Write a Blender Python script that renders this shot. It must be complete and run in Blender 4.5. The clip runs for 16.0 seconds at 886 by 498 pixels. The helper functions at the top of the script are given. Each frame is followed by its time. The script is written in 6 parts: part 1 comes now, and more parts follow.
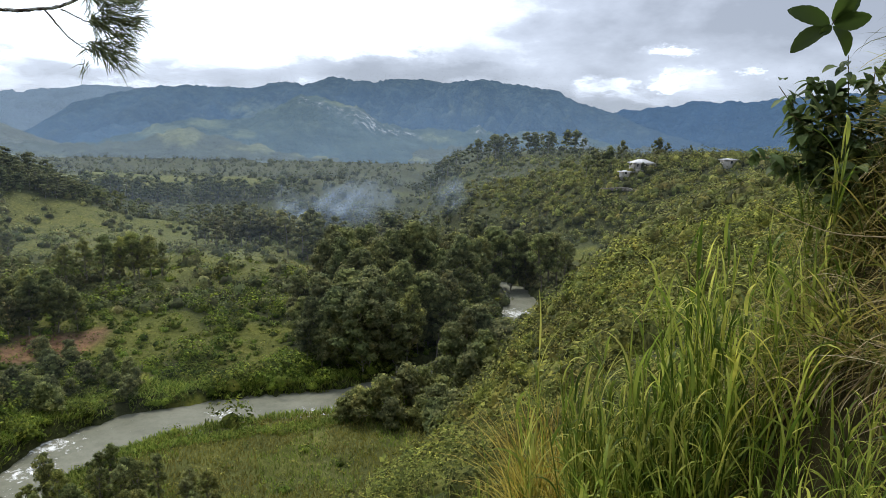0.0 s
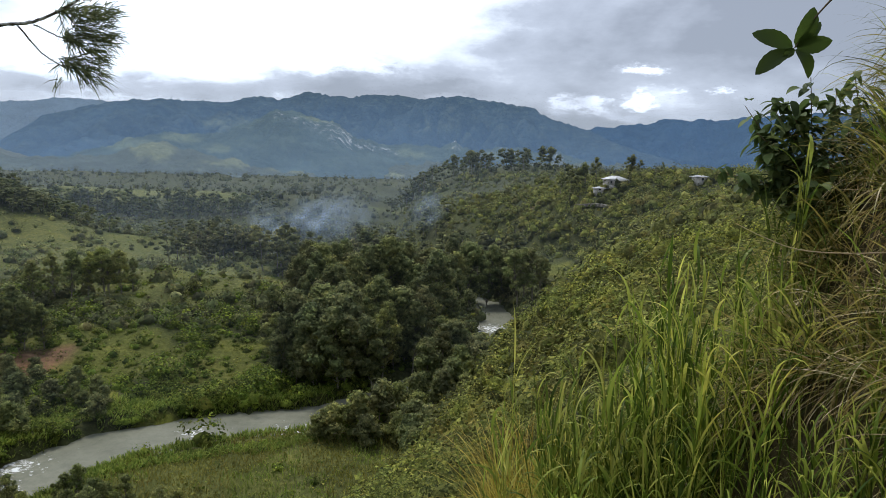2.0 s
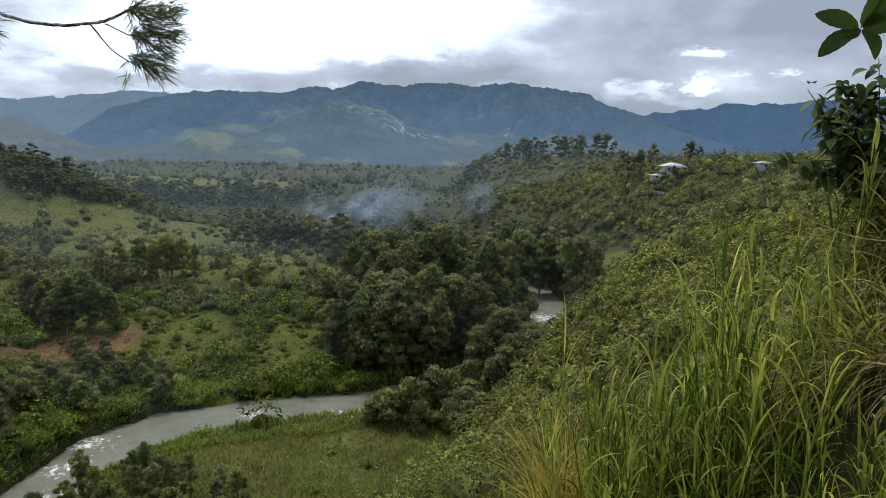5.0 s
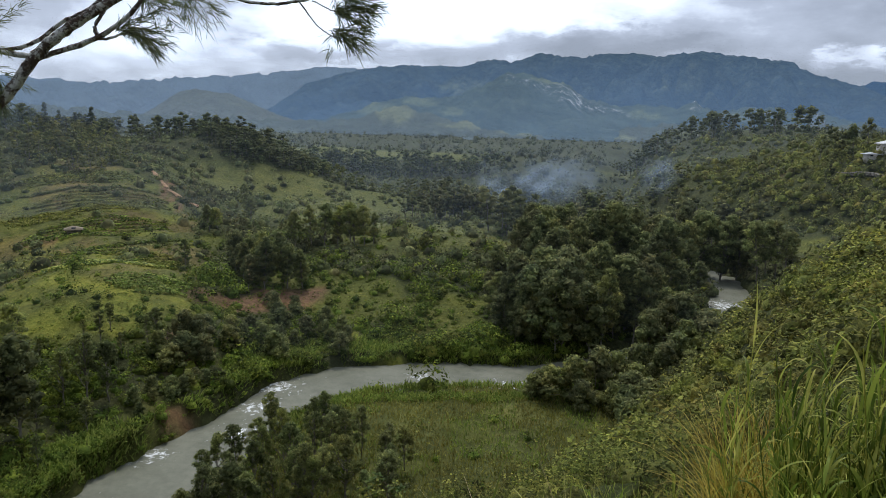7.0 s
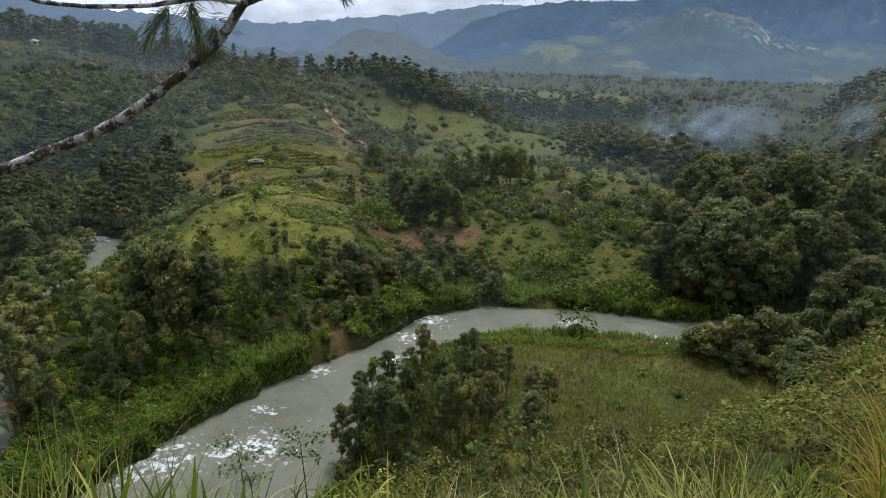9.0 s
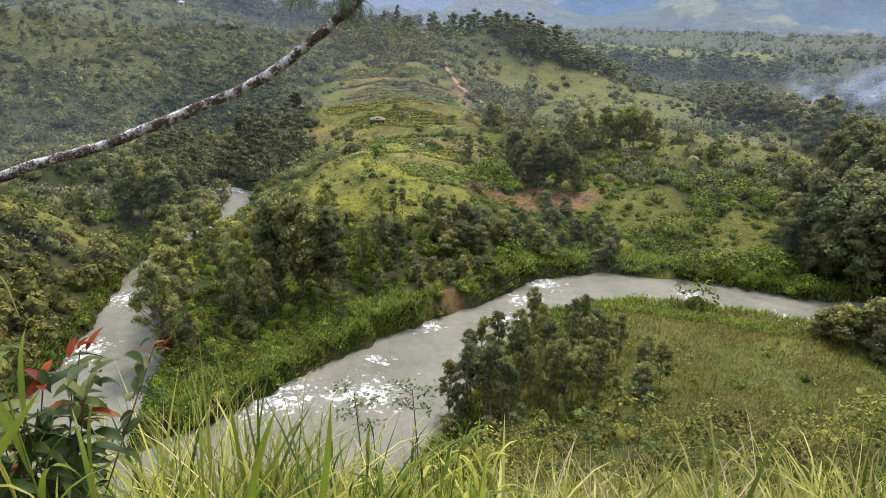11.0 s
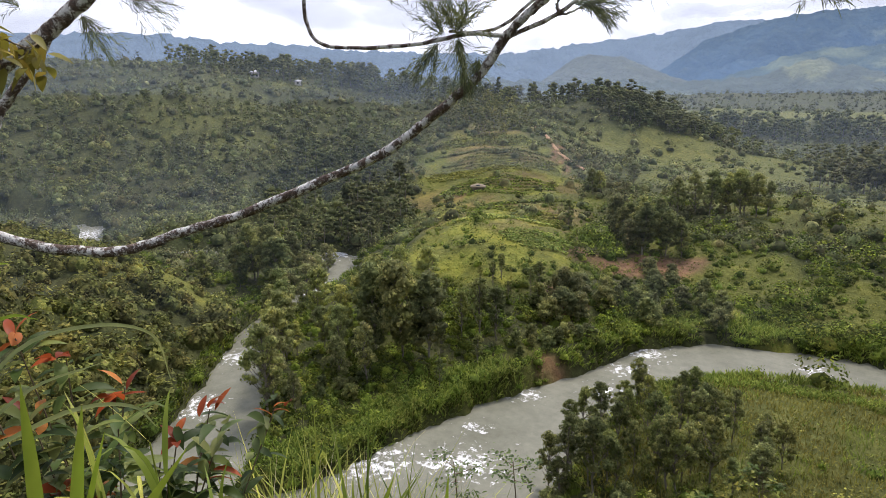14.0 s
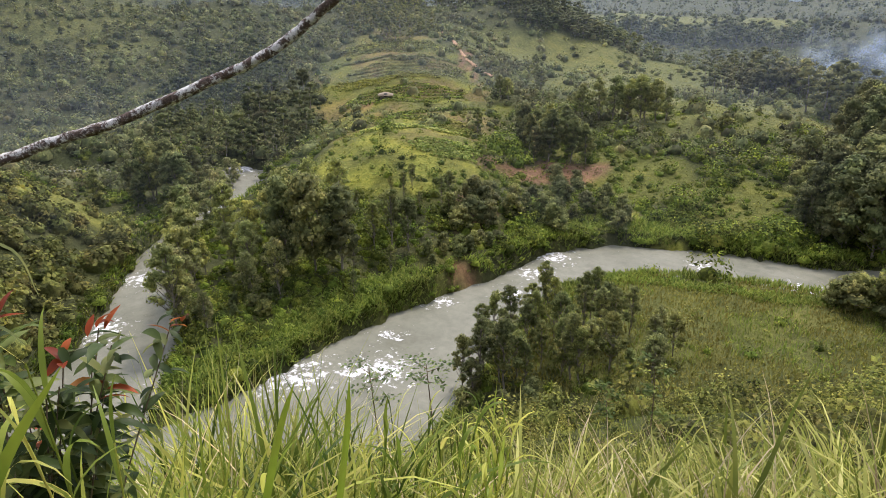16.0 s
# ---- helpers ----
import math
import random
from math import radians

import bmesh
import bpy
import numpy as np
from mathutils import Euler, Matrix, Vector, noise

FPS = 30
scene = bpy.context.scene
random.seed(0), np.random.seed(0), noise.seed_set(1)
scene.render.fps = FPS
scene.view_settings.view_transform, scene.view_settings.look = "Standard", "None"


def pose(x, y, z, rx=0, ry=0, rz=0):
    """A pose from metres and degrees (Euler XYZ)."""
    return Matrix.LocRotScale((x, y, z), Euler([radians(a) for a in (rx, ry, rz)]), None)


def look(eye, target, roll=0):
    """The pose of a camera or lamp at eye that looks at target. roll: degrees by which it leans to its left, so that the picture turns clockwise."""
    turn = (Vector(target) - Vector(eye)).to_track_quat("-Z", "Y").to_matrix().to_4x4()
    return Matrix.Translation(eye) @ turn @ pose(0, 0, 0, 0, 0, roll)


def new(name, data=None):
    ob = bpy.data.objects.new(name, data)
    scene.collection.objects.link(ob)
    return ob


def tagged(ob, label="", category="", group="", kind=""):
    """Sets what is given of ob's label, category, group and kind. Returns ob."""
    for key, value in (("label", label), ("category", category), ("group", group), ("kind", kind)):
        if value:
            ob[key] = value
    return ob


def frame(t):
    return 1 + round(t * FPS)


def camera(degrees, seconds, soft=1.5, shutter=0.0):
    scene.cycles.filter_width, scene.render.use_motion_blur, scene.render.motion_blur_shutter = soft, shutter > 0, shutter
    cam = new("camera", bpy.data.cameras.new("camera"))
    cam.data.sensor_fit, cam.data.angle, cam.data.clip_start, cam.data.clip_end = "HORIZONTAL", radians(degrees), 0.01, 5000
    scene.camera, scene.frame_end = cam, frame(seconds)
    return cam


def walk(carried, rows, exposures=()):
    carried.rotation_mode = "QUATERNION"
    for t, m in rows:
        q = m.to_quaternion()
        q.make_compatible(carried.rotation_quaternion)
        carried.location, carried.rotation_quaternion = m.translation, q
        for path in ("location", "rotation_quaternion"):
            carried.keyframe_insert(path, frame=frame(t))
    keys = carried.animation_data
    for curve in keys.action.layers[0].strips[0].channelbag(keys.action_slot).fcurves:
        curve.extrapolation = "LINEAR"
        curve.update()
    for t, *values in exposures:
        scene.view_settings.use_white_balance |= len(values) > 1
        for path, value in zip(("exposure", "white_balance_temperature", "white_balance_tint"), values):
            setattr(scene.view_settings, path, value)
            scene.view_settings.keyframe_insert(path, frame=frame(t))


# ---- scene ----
cam = camera(67.98, 16.0, 0.4)
PATH = [
    (0.0, pose(-0.000, 0.000, 0.000, 81.46, -1.48, 0.22)),
    (0.5, pose(-0.003, -0.008, 0.003, 81.97, -0.88, 2.13)),
    (1.0, pose(-0.003, -0.016, 0.005, 82.57, -0.77, 2.72)),
    (1.5, pose(-0.003, -0.019, 0.006, 82.91, -0.92, 2.15)),
    (2.0, pose(0.005, -0.020, 0.006, 82.86, -1.79, -1.85)),
    (2.5, pose(0.015, -0.017, 0.004, 83.04, -2.19, -5.93)),
    (3.0, pose(0.021, -0.028, 0.005, 83.51, -2.10, -8.53)),
    (3.2, pose(0.021, -0.033, 0.006, 83.71, -1.96, -9.10)),
    (5.3, pose(0.017, -0.065, 0.008, 80.66, -1.66, 5.40)),
    (5.5, pose(0.011, -0.041, 0.003, 79.95, -1.94, 7.02)),
    (6.0, pose(0.001, -0.025, -0.004, 79.82, -1.91, 10.03)),
    (6.5, pose(-0.014, -0.032, 0.002, 80.19, -1.38, 13.85)),
    (7.0, pose(-0.026, -0.036, -0.000, 79.07, -1.65, 17.65)),
    (7.5, pose(-0.033, -0.007, -0.006, 77.00, -1.35, 22.34)),
    (8.0, pose(-0.051, -0.018, -0.004, 76.42, -1.49, 25.76)),
    (8.5, pose(-0.000, -0.117, -0.003, 75.25, -1.58, 28.71)),
    (9.0, pose(-0.016, -0.130, 0.004, 73.69, -1.62, 31.39)),
    (9.2, pose(0.008, -0.159, 0.006, 73.13, -1.70, 32.91)),
    (11.3, pose(-0.123, -0.128, -0.011, 69.55, -0.32, 44.06)),
    (11.5, pose(-0.125, -0.135, -0.011, 69.27, 0.14, 46.09)),
    (12.0, pose(-0.148, -0.146, -0.012, 69.28, 0.21, 49.44)),
    (12.5, pose(-0.152, -0.163, -0.003, 71.56, 0.70, 51.66)),
    (13.0, pose(-0.156, -0.183, 0.003, 73.48, 0.94, 53.78)),
    (13.5, pose(-0.161, -0.187, 0.008, 76.40, 0.85, 53.17)),
    (14.0, pose(-0.162, -0.183, 0.006, 75.76, 0.88, 49.97)),
    (14.5, pose(-0.152, -0.179, 0.004, 76.38, 2.78, 48.08)),
    (15.0, pose(-0.144, -0.172, -0.002, 72.82, 3.17, 47.75)),
    (15.5, pose(-0.141, -0.140, -0.019, 71.03, 0.83, 44.31)),
    (16.0, pose(-0.139, -0.128, -0.032, 67.93, 0.28, 42.08)),
]
EXPOSURES = [(0, 0.1, 6300, 10), (1.5, -0.12, 6200, 10), (3, -0.14, 6200, 10), (5.5, -0.24, 6150, 10), (7, -0.31, 6050, 11), (9, -0.18, 6100, 13), (11.4, 0.85, 6400, 20), (12.5, 0.92, 6400, 20),
             (13.5, 0.62, 6400, 20), (14.5, 0.33, 6400, 19), (15.0, 0.33, 6400, 19), (15.5, 0.52, 6400, 20), (16, 0.68, 6400, 21)]
walk(cam, PATH, EXPOSURES)

# ---- world and sun ----
SUN_TURN, SUN_RISE = 22.0, 60.0      # degrees to the left of +y, and above the horizon
world = bpy.data.worlds.new("sky")
scene.world = world
world.use_nodes = True
wn, wl = world.node_tree.nodes, world.node_tree.links
wn.clear()


def wnode(kind, **kw):
    n = wn.new(kind)
    for k, v in kw.items():
        n.inputs[k.replace("_", " ")].default_value = v
    return n


sky = wn.new("ShaderNodeTexSky")
sky.sky_type, sky.sun_disc = "NISHITA", False
sky.sun_elevation, sky.sun_rotation = radians(SUN_RISE), radians(-SUN_TURN)
coord = wn.new("ShaderNodeTexCoord")
flat = wn.new("ShaderNodeMapping")
flat.inputs["Scale"].default_value = (1.0, 1.0, 2.6)
big = wnode("ShaderNodeTexNoise", Scale=2.1, Detail=9.0, Roughness=0.5, Distortion=0.35)
fine = wnode("ShaderNodeTexNoise", Scale=6.5, Detail=6.0, Roughness=0.6)
blend = wn.new("ShaderNodeMath")
blend.operation = "MULTIPLY_ADD"
blend.inputs[1].default_value = 0.35
tone = wn.new("ShaderNodeValToRGB")
tone.color_ramp.elements[0].position, tone.color_ramp.elements[0].color = 0.50, (0.42, 0.46, 0.54, 1)
tone.color_ramp.elements[1].position, tone.color_ramp.elements[1].color = 0.80, (1.46, 1.58, 1.74, 1)
mid = tone.color_ramp.elements.new(0.66)
mid.color = (0.69, 0.75, 0.87, 1)
wl.new(coord.outputs["Generated"], flat.inputs["Vector"])
wl.new(flat.outputs["Vector"], big.inputs["Vector"])
wl.new(flat.outputs["Vector"], fine.inputs["Vector"])
wl.new(fine.outputs["Fac"], blend.inputs[0])
wl.new(big.outputs["Fac"], blend.inputs[2])
toward = wn.new("ShaderNodeVectorMath")
toward.operation = "DOT_PRODUCT"
GLOW_TURN, GLOW_RISE = radians(30), radians(34)      # where the cloud is thinnest
toward.inputs[1].default_value = (-math.sin(GLOW_TURN) * math.cos(GLOW_RISE), math.cos(GLOW_TURN) * math.cos(GLOW_RISE), math.sin(GLOW_RISE))
wl.new(coord.outputs["Generated"], toward.inputs[0])
glow = wn.new("ShaderNodeMapRange")
glow.inputs["From Min"].default_value, glow.inputs["From Max"].default_value = 0.5, 0.93
glow.inputs["To Min"].default_value, glow.inputs["To Max"].default_value = -0.15, 0.10
wl.new(toward.outputs["Value"], glow.inputs["Value"])


def added(a, b):
    m = wn.new("ShaderNodeMath")
    wl.new(a, m.inputs[0])
    wl.new(b, m.inputs[1])
    return m.outputs[0]


def spanned(value, a, b, to_a, to_b):
    m = wn.new("ShaderNodeMapRange")
    m.interpolation_type = "SMOOTHSTEP"
    for k, v in (("From Min", a), ("From Max", b), ("To Min", to_a), ("To Max", to_b)):
        m.inputs[k].default_value = v
    wl.new(value, m.inputs["Value"])
    return m.outputs[0]


# torn edges of the clouds
torn = wnode("ShaderNodeTexNoise", Scale=9.0, Detail=8.0, Roughness=0.65)
wl.new(flat.outputs["Vector"], torn.inputs["Vector"])
shifted = wn.new("ShaderNodeVectorMath")
shifted.operation = "MULTIPLY_ADD"
shifted.inputs[1].default_value = (0.24, 0.24, 0.085)
wl.new(torn.outputs["Color"], shifted.inputs[0])
wl.new(coord.outputs["Generated"], shifted.inputs[2])


def cloud_at(turn, rise, wide, tall, amount, edge=0.5):
    """A brighter gap (or a darker bank) in the cloud, about a direction, wide and tall in degrees."""
    t, e = radians(turn), radians(rise)
    away, scaled, size = wn.new("ShaderNodeVectorMath"), wn.new("ShaderNodeVectorMath"), wn.new("ShaderNodeVectorMath")
    away.operation, scaled.operation, size.operation = "SUBTRACT", "MULTIPLY", "LENGTH"
    away.inputs[1].default_value = (-math.sin(t) * math.cos(e) + 0.12, math.cos(t) * math.cos(e) + 0.12, math.sin(e) + 0.0425)
    scaled.inputs[1].default_value = (1 / radians(wide), 1 / radians(wide), 1 / radians(tall))
    wl.new(shifted.outputs["Vector"], away.inputs[0])
    wl.new(away.outputs["Vector"], scaled.inputs[0])
    wl.new(scaled.outputs["Vector"], size.inputs[0])
    return spanned(size.outputs["Value"], edge, 1.0, amount, 0.0)


bright = added(blend.outputs[0], glow.outputs[0])
for bank in ((12, 13, 24, 6.0, 0.16, 0.1), (28, 8.0, 13, 2.2, 0.10, 0.1), (5, 6.4, 16, 2.0, -0.17, 0.2), (24, 5.4, 14, 1.1, -0.10, 0.2), (-17, 12, 16, 6.5, -0.07, 0.2), (-17.4, 8.4, 4.2, 0.8, 0.26, 0.15),
             (-19.2, 6.05, 2.2, 0.7, 0.20, 0.1), (-23.7, 5.9, 1.9, 0.8, 0.18, 0.1), (-14.2, 5.2, 5.0, 0.8, 0.14, 0.3)):
    bright = added(bright, cloud_at(*bank))
wl.new(bright, tone.inputs["Fac"])
blue = wnode("ShaderNodeBackground", Strength=0.1)
cloud = wnode("ShaderNodeBackground", Strength=1.0)
mixed = wnode("ShaderNodeMixShader", Fac=0.9)
wout = wn.new("ShaderNodeOutputWorld")
wl.new(sky.outputs["Color"], blue.inputs["Color"])
wl.new(tone.outputs["Color"], cloud.inputs["Color"])
# an overcast sky is up to three times brighter overhead than low down
upward = wn.new("ShaderNodeSeparateXYZ")
zenith = wn.new("ShaderNodeMapRange")
zenith.inputs["From Min"].default_value, zenith.inputs["From Max"].default_value = 0.38, 1.0
zenith.inputs["To Min"].default_value, zenith.inputs["To Max"].default_value = 1.0, 1.9
wl.new(coord.outputs["Generated"], upward.inputs[0])
wl.new(upward.outputs[2], zenith.inputs["Value"])
wl.new(zenith.outputs[0], cloud.inputs["Strength"])
wl.new(blue.outputs[0], mixed.inputs[1])
wl.new(cloud.outputs[0], mixed.inputs[2])
wl.new(mixed.outputs[0], wout.inputs["Surface"])

lamp = bpy.data.lights.new("sun", "SUN")
lamp.energy, lamp.angle, lamp.color = 2.9, radians(10), (1.0, 0.945, 0.84)
sun = new("sun", lamp)
sun.matrix_basis = look((0, 0, 0), (math.sin(radians(SUN_TURN)) * math.cos(radians(SUN_RISE)),
                                    -math.cos(radians(SUN_TURN)) * math.cos(radians(SUN_RISE)), -math.sin(radians(SUN_RISE))))


# ---- materials ----
def blank(name):
    m = bpy.data.materials.new(name)
    m.use_nodes = True
    n, l = m.node_tree.nodes, m.node_tree.links
    n.clear()
    return m, n, l, n.new("ShaderNodeOutputMaterial")


def noise_node(n, l, scale, detail=5.0, rough=0.6, where=None):
    t = n.new("ShaderNodeTexNoise")
    t.inputs["Scale"].default_value, t.inputs["Detail"].default_value, t.inputs["Roughness"].default_value = scale, detail, rough
    if where is not None:
        l.new(where, t.inputs["Vector"])
    return t.outputs["Fac"]


def ramp(n, l, fac, stops):
    r = n.new("ShaderNodeValToRGB")
    e = r.color_ramp.elements
    e[0].position, e[0].color = stops[0][0], (*stops[0][1], 1)
    e[1].position, e[1].color = stops[-1][0], (*stops[-1][1], 1)
    for p, c in stops[1:-1]:
        e.new(p).color = (*c, 1)
    l.new(fac, r.inputs["Fac"])
    return r.outputs["Color"]


def mix(n, l, fac, a, b, how="MIX"):
    m = n.new("ShaderNodeMix")
    m.data_type, m.blend_type = "RGBA", how
    for socket, v in ((m.inputs[0], fac), (m.inputs[6], a), (m.inputs[7], b)):
        if isinstance(v, (int, float)):
            socket.default_value = v
        elif isinstance(v, tuple):
            socket.default_value = (*v, 1)
        else:
            l.new(v, socket)
    return m.outputs[2]


def bump_node(n, l, h, strength, distance):
    b = n.new("ShaderNodeBump")
    b.inputs["Strength"].default_value, b.inputs["Distance"].default_value = strength, distance
    l.new(h, b.inputs["Height"])
    return b.outputs["Normal"]


def principled(n, l, colour, rough=0.7, normal=None, spec=0.3):
    p = n.new("ShaderNodeBsdfPrincipled")
    l.new(colour, p.inputs["Base Color"])
    p.inputs["Roughness"].default_value, p.inputs["Specular IOR Level"].default_value = rough, spec
    if normal is not None:
        l.new(normal, p.inputs["Normal"])
    return p


def leafy(name, dark, middle, light, through_light=0.25, rough=0.6, patch=0.05, by_object=False, grain=0.0):
    """Foliage: each leaf or clump takes a tone of its own, with larger patches of tone over the whole."""
    m, n, l, out = blank(name)
    g = n.new("ShaderNodeNewGeometry")
    tone = g.outputs["Random Per Island"]
    c = ramp(n, l, tone, [(0.0, dark), (0.5, middle), (1.0, light)])
    wide = noise_node(n, l, patch, 4.0, 0.6, g.outputs["Position"])
    c = mix(n, l, 0.8, c, ramp(n, l, wide, [(0.3, (0.52, 0.60, 0.54)), (0.44, (0.92, 0.84, 0.86)), (0.54, (0.96, 1.0, 0.88)), (0.7, (1.32, 1.2, 0.9))]), "MULTIPLY")
    relief = None
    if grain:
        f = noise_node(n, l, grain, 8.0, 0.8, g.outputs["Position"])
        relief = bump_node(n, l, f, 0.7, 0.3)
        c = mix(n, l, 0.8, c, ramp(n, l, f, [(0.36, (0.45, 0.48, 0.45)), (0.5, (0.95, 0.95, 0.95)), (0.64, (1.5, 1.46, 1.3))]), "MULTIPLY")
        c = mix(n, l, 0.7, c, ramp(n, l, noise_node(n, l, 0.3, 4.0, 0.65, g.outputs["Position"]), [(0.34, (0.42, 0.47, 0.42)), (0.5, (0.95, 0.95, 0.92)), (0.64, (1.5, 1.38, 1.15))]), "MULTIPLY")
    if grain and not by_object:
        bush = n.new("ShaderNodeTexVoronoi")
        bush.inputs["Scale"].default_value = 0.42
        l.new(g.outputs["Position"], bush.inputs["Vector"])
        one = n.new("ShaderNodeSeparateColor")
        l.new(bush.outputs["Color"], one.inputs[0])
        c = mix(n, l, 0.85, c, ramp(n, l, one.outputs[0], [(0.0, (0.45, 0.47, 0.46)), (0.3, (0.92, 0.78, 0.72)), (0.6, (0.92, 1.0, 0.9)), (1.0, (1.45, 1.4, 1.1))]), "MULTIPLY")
    if by_object:
        o = n.new("ShaderNodeObjectInfo")
        c = mix(n, l, 0.8, c, ramp(n, l, o.outputs["Random"], [(0.0, (0.62, 0.66, 0.62)), (0.3, (1.0, 0.92, 0.88)), (0.6, (0.94, 1.0, 0.94)), (1.0, (1.35, 1.25, 0.9))]), "MULTIPLY")
    p = principled(n, l, c, rough, relief, 0.14)
    t = n.new("ShaderNodeBsdfTranslucent")
    l.new(c, t.inputs["Color"])
    s = n.new("ShaderNodeMixShader")
    s.inputs[0].default_value = through_light
    l.new(p.outputs[0], s.inputs[1])
    l.new(t.outputs[0], s.inputs[2])
    l.new(s.outputs[0], out.inputs["Surface"])
    return m


def plain(name, a, b, scale, rough=0.8, relief=0.3, spec=0.3, depth=0.02, metal=0.0):
    """A surface of two tones in a fine and a wide noise, with relief."""
    m, n, l, out = blank(name)
    g = n.new("ShaderNodeNewGeometry")
    f1 = noise_node(n, l, scale, 6.0, 0.65, g.outputs["Position"])
    f2 = noise_node(n, l, scale * 0.13, 3.0, 0.5, g.outputs["Position"])
    c = ramp(n, l, f1, [(0.3, a), (0.7, b)])
    c = mix(n, l, 0.5, c, ramp(n, l, f2, [(0.3, (0.7, 0.7, 0.7)), (0.7, (1.2, 1.2, 1.2))]), "MULTIPLY")
    p = principled(n, l, c, rough, bump_node(n, l, f1, relief, depth), spec)
    p.inputs["Metallic"].default_value = metal
    l.new(p.outputs[0], out.inputs["Surface"])
    return m


def ground_material():
    """Grass and herbs in several tones, dry pasture, garden rows and bare red soil, by the cover of the land."""
    m, n, l, out = blank("ground")
    g = n.new("ShaderNodeNewGeometry")
    pos = g.outputs["Position"]
    a = n.new("ShaderNodeAttribute")
    a.attribute_name = "cover"
    split = n.new("ShaderNodeSeparateColor")
    l.new(a.outputs["Color"], split.inputs[0])
    f1, f2, f3 = noise_node(n, l, 0.9, 9.0, 0.75, pos), noise_node(n, l, 0.16, 5.0, 0.6, pos), noise_node(n, l, 0.02, 3.0, 0.5, pos)
    herb = ramp(n, l, f1, [(0.28, (0.022, 0.027, 0.008)), (0.5, (0.056, 0.066, 0.017)), (0.72, (0.11, 0.115, 0.032))])
    lime = ramp(n, l, f1, [(0.25, (0.062, 0.078, 0.012)), (0.5, (0.175, 0.182, 0.027)), (0.75, (0.30, 0.275, 0.055))])
    dry = ramp(n, l, f1, [(0.25, (0.055, 0.064, 0.018)), (0.5, (0.125, 0.132, 0.038)), (0.75, (0.24, 0.225, 0.08))])
    soil = ramp(n, l, f1, [(0.3, (0.085, 0.045, 0.025)), (0.7, (0.24, 0.145, 0.085))])
    c = mix(n, l, split.outputs[0], herb, lime)
    c = mix(n, l, split.outputs[2], c, dry)
    # dark leaf litter, whose tone also paints the shade in gaps between bushes
    litter_shade = ramp(n, l, f1, [(0.28, (0.016, 0.018, 0.009)), (0.5, (0.042, 0.046, 0.019)), (0.72, (0.09, 0.09, 0.038))])
    c = mix(n, l, a.outputs["Alpha"], c, litter_shade)
    c = mix(n, l, split.outputs[1], c, soil)
    c = mix(n, l, 0.7, c, ramp(n, l, f2, [(0.3, (0.6, 0.66, 0.6)), (0.5, (1.0, 1.0, 1.0)), (0.7, (1.3, 1.2, 1.0))]), "MULTIPLY")
    c = mix(n, l, 0.5, c, ramp(n, l, f3, [(0.35, (0.75, 0.8, 0.75)), (0.65, (1.2, 1.15, 1.0))]), "MULTIPLY")
    p = principled(n, l, c, 0.9, bump_node(n, l, f1, 1.0, 0.5), 0.1)
    l.new(p.outputs[0], out.inputs["Surface"])
    return m


def water_material():
    """Silty river water with wind and current ripples, and white water at the rapids."""
    m, n, l, out = blank("river_water")
    g = n.new("ShaderNodeNewGeometry")
    pos = g.outputs["Position"]
    a = n.new("ShaderNodeAttribute")
    a.attribute_name = "rapid"
    f1, f2, f3 = noise_node(n, l, 1.1, 8.0, 0.72, pos), noise_node(n, l, 0.16, 3.0, 0.5, pos), noise_node(n, l, 0.8, 6.0, 0.7, pos)
    silt = ramp(n, l, f2, [(0.3, (0.115, 0.115, 0.082)), (0.7, (0.16, 0.158, 0.118))])
    silt = mix(n, l, 0.6, silt, ramp(n, l, f3, [(0.38, (0.82, 0.85, 0.82)), (0.6, (1.12, 1.12, 1.12))]), "MULTIPLY")
    s = n.new("ShaderNodeMath")
    s.operation = "MULTIPLY_ADD"
    l.new(a.outputs["Fac"], s.inputs[0])
    s.inputs[1].default_value = 0.205
    l.new(f1, s.inputs[2])
    white = ramp(n, l, s.outputs[0], [(0.66, (0, 0, 0)), (0.76, (1, 1, 1))])
    c = mix(n, l, white, silt, (0.62, 0.63, 0.62))
    p = principled(n, l, c, 0.4, bump_node(n, l, f1, 0.3, 0.1), 0.12)
    l.new(ramp(n, l, s.outputs[0], [(0.55, (0.55, 0.55, 0.55)), (0.7, (0.9, 0.9, 0.9))]), p.inputs["Roughness"])
    l.new(p.outputs[0], out.inputs["Surface"])
    return m


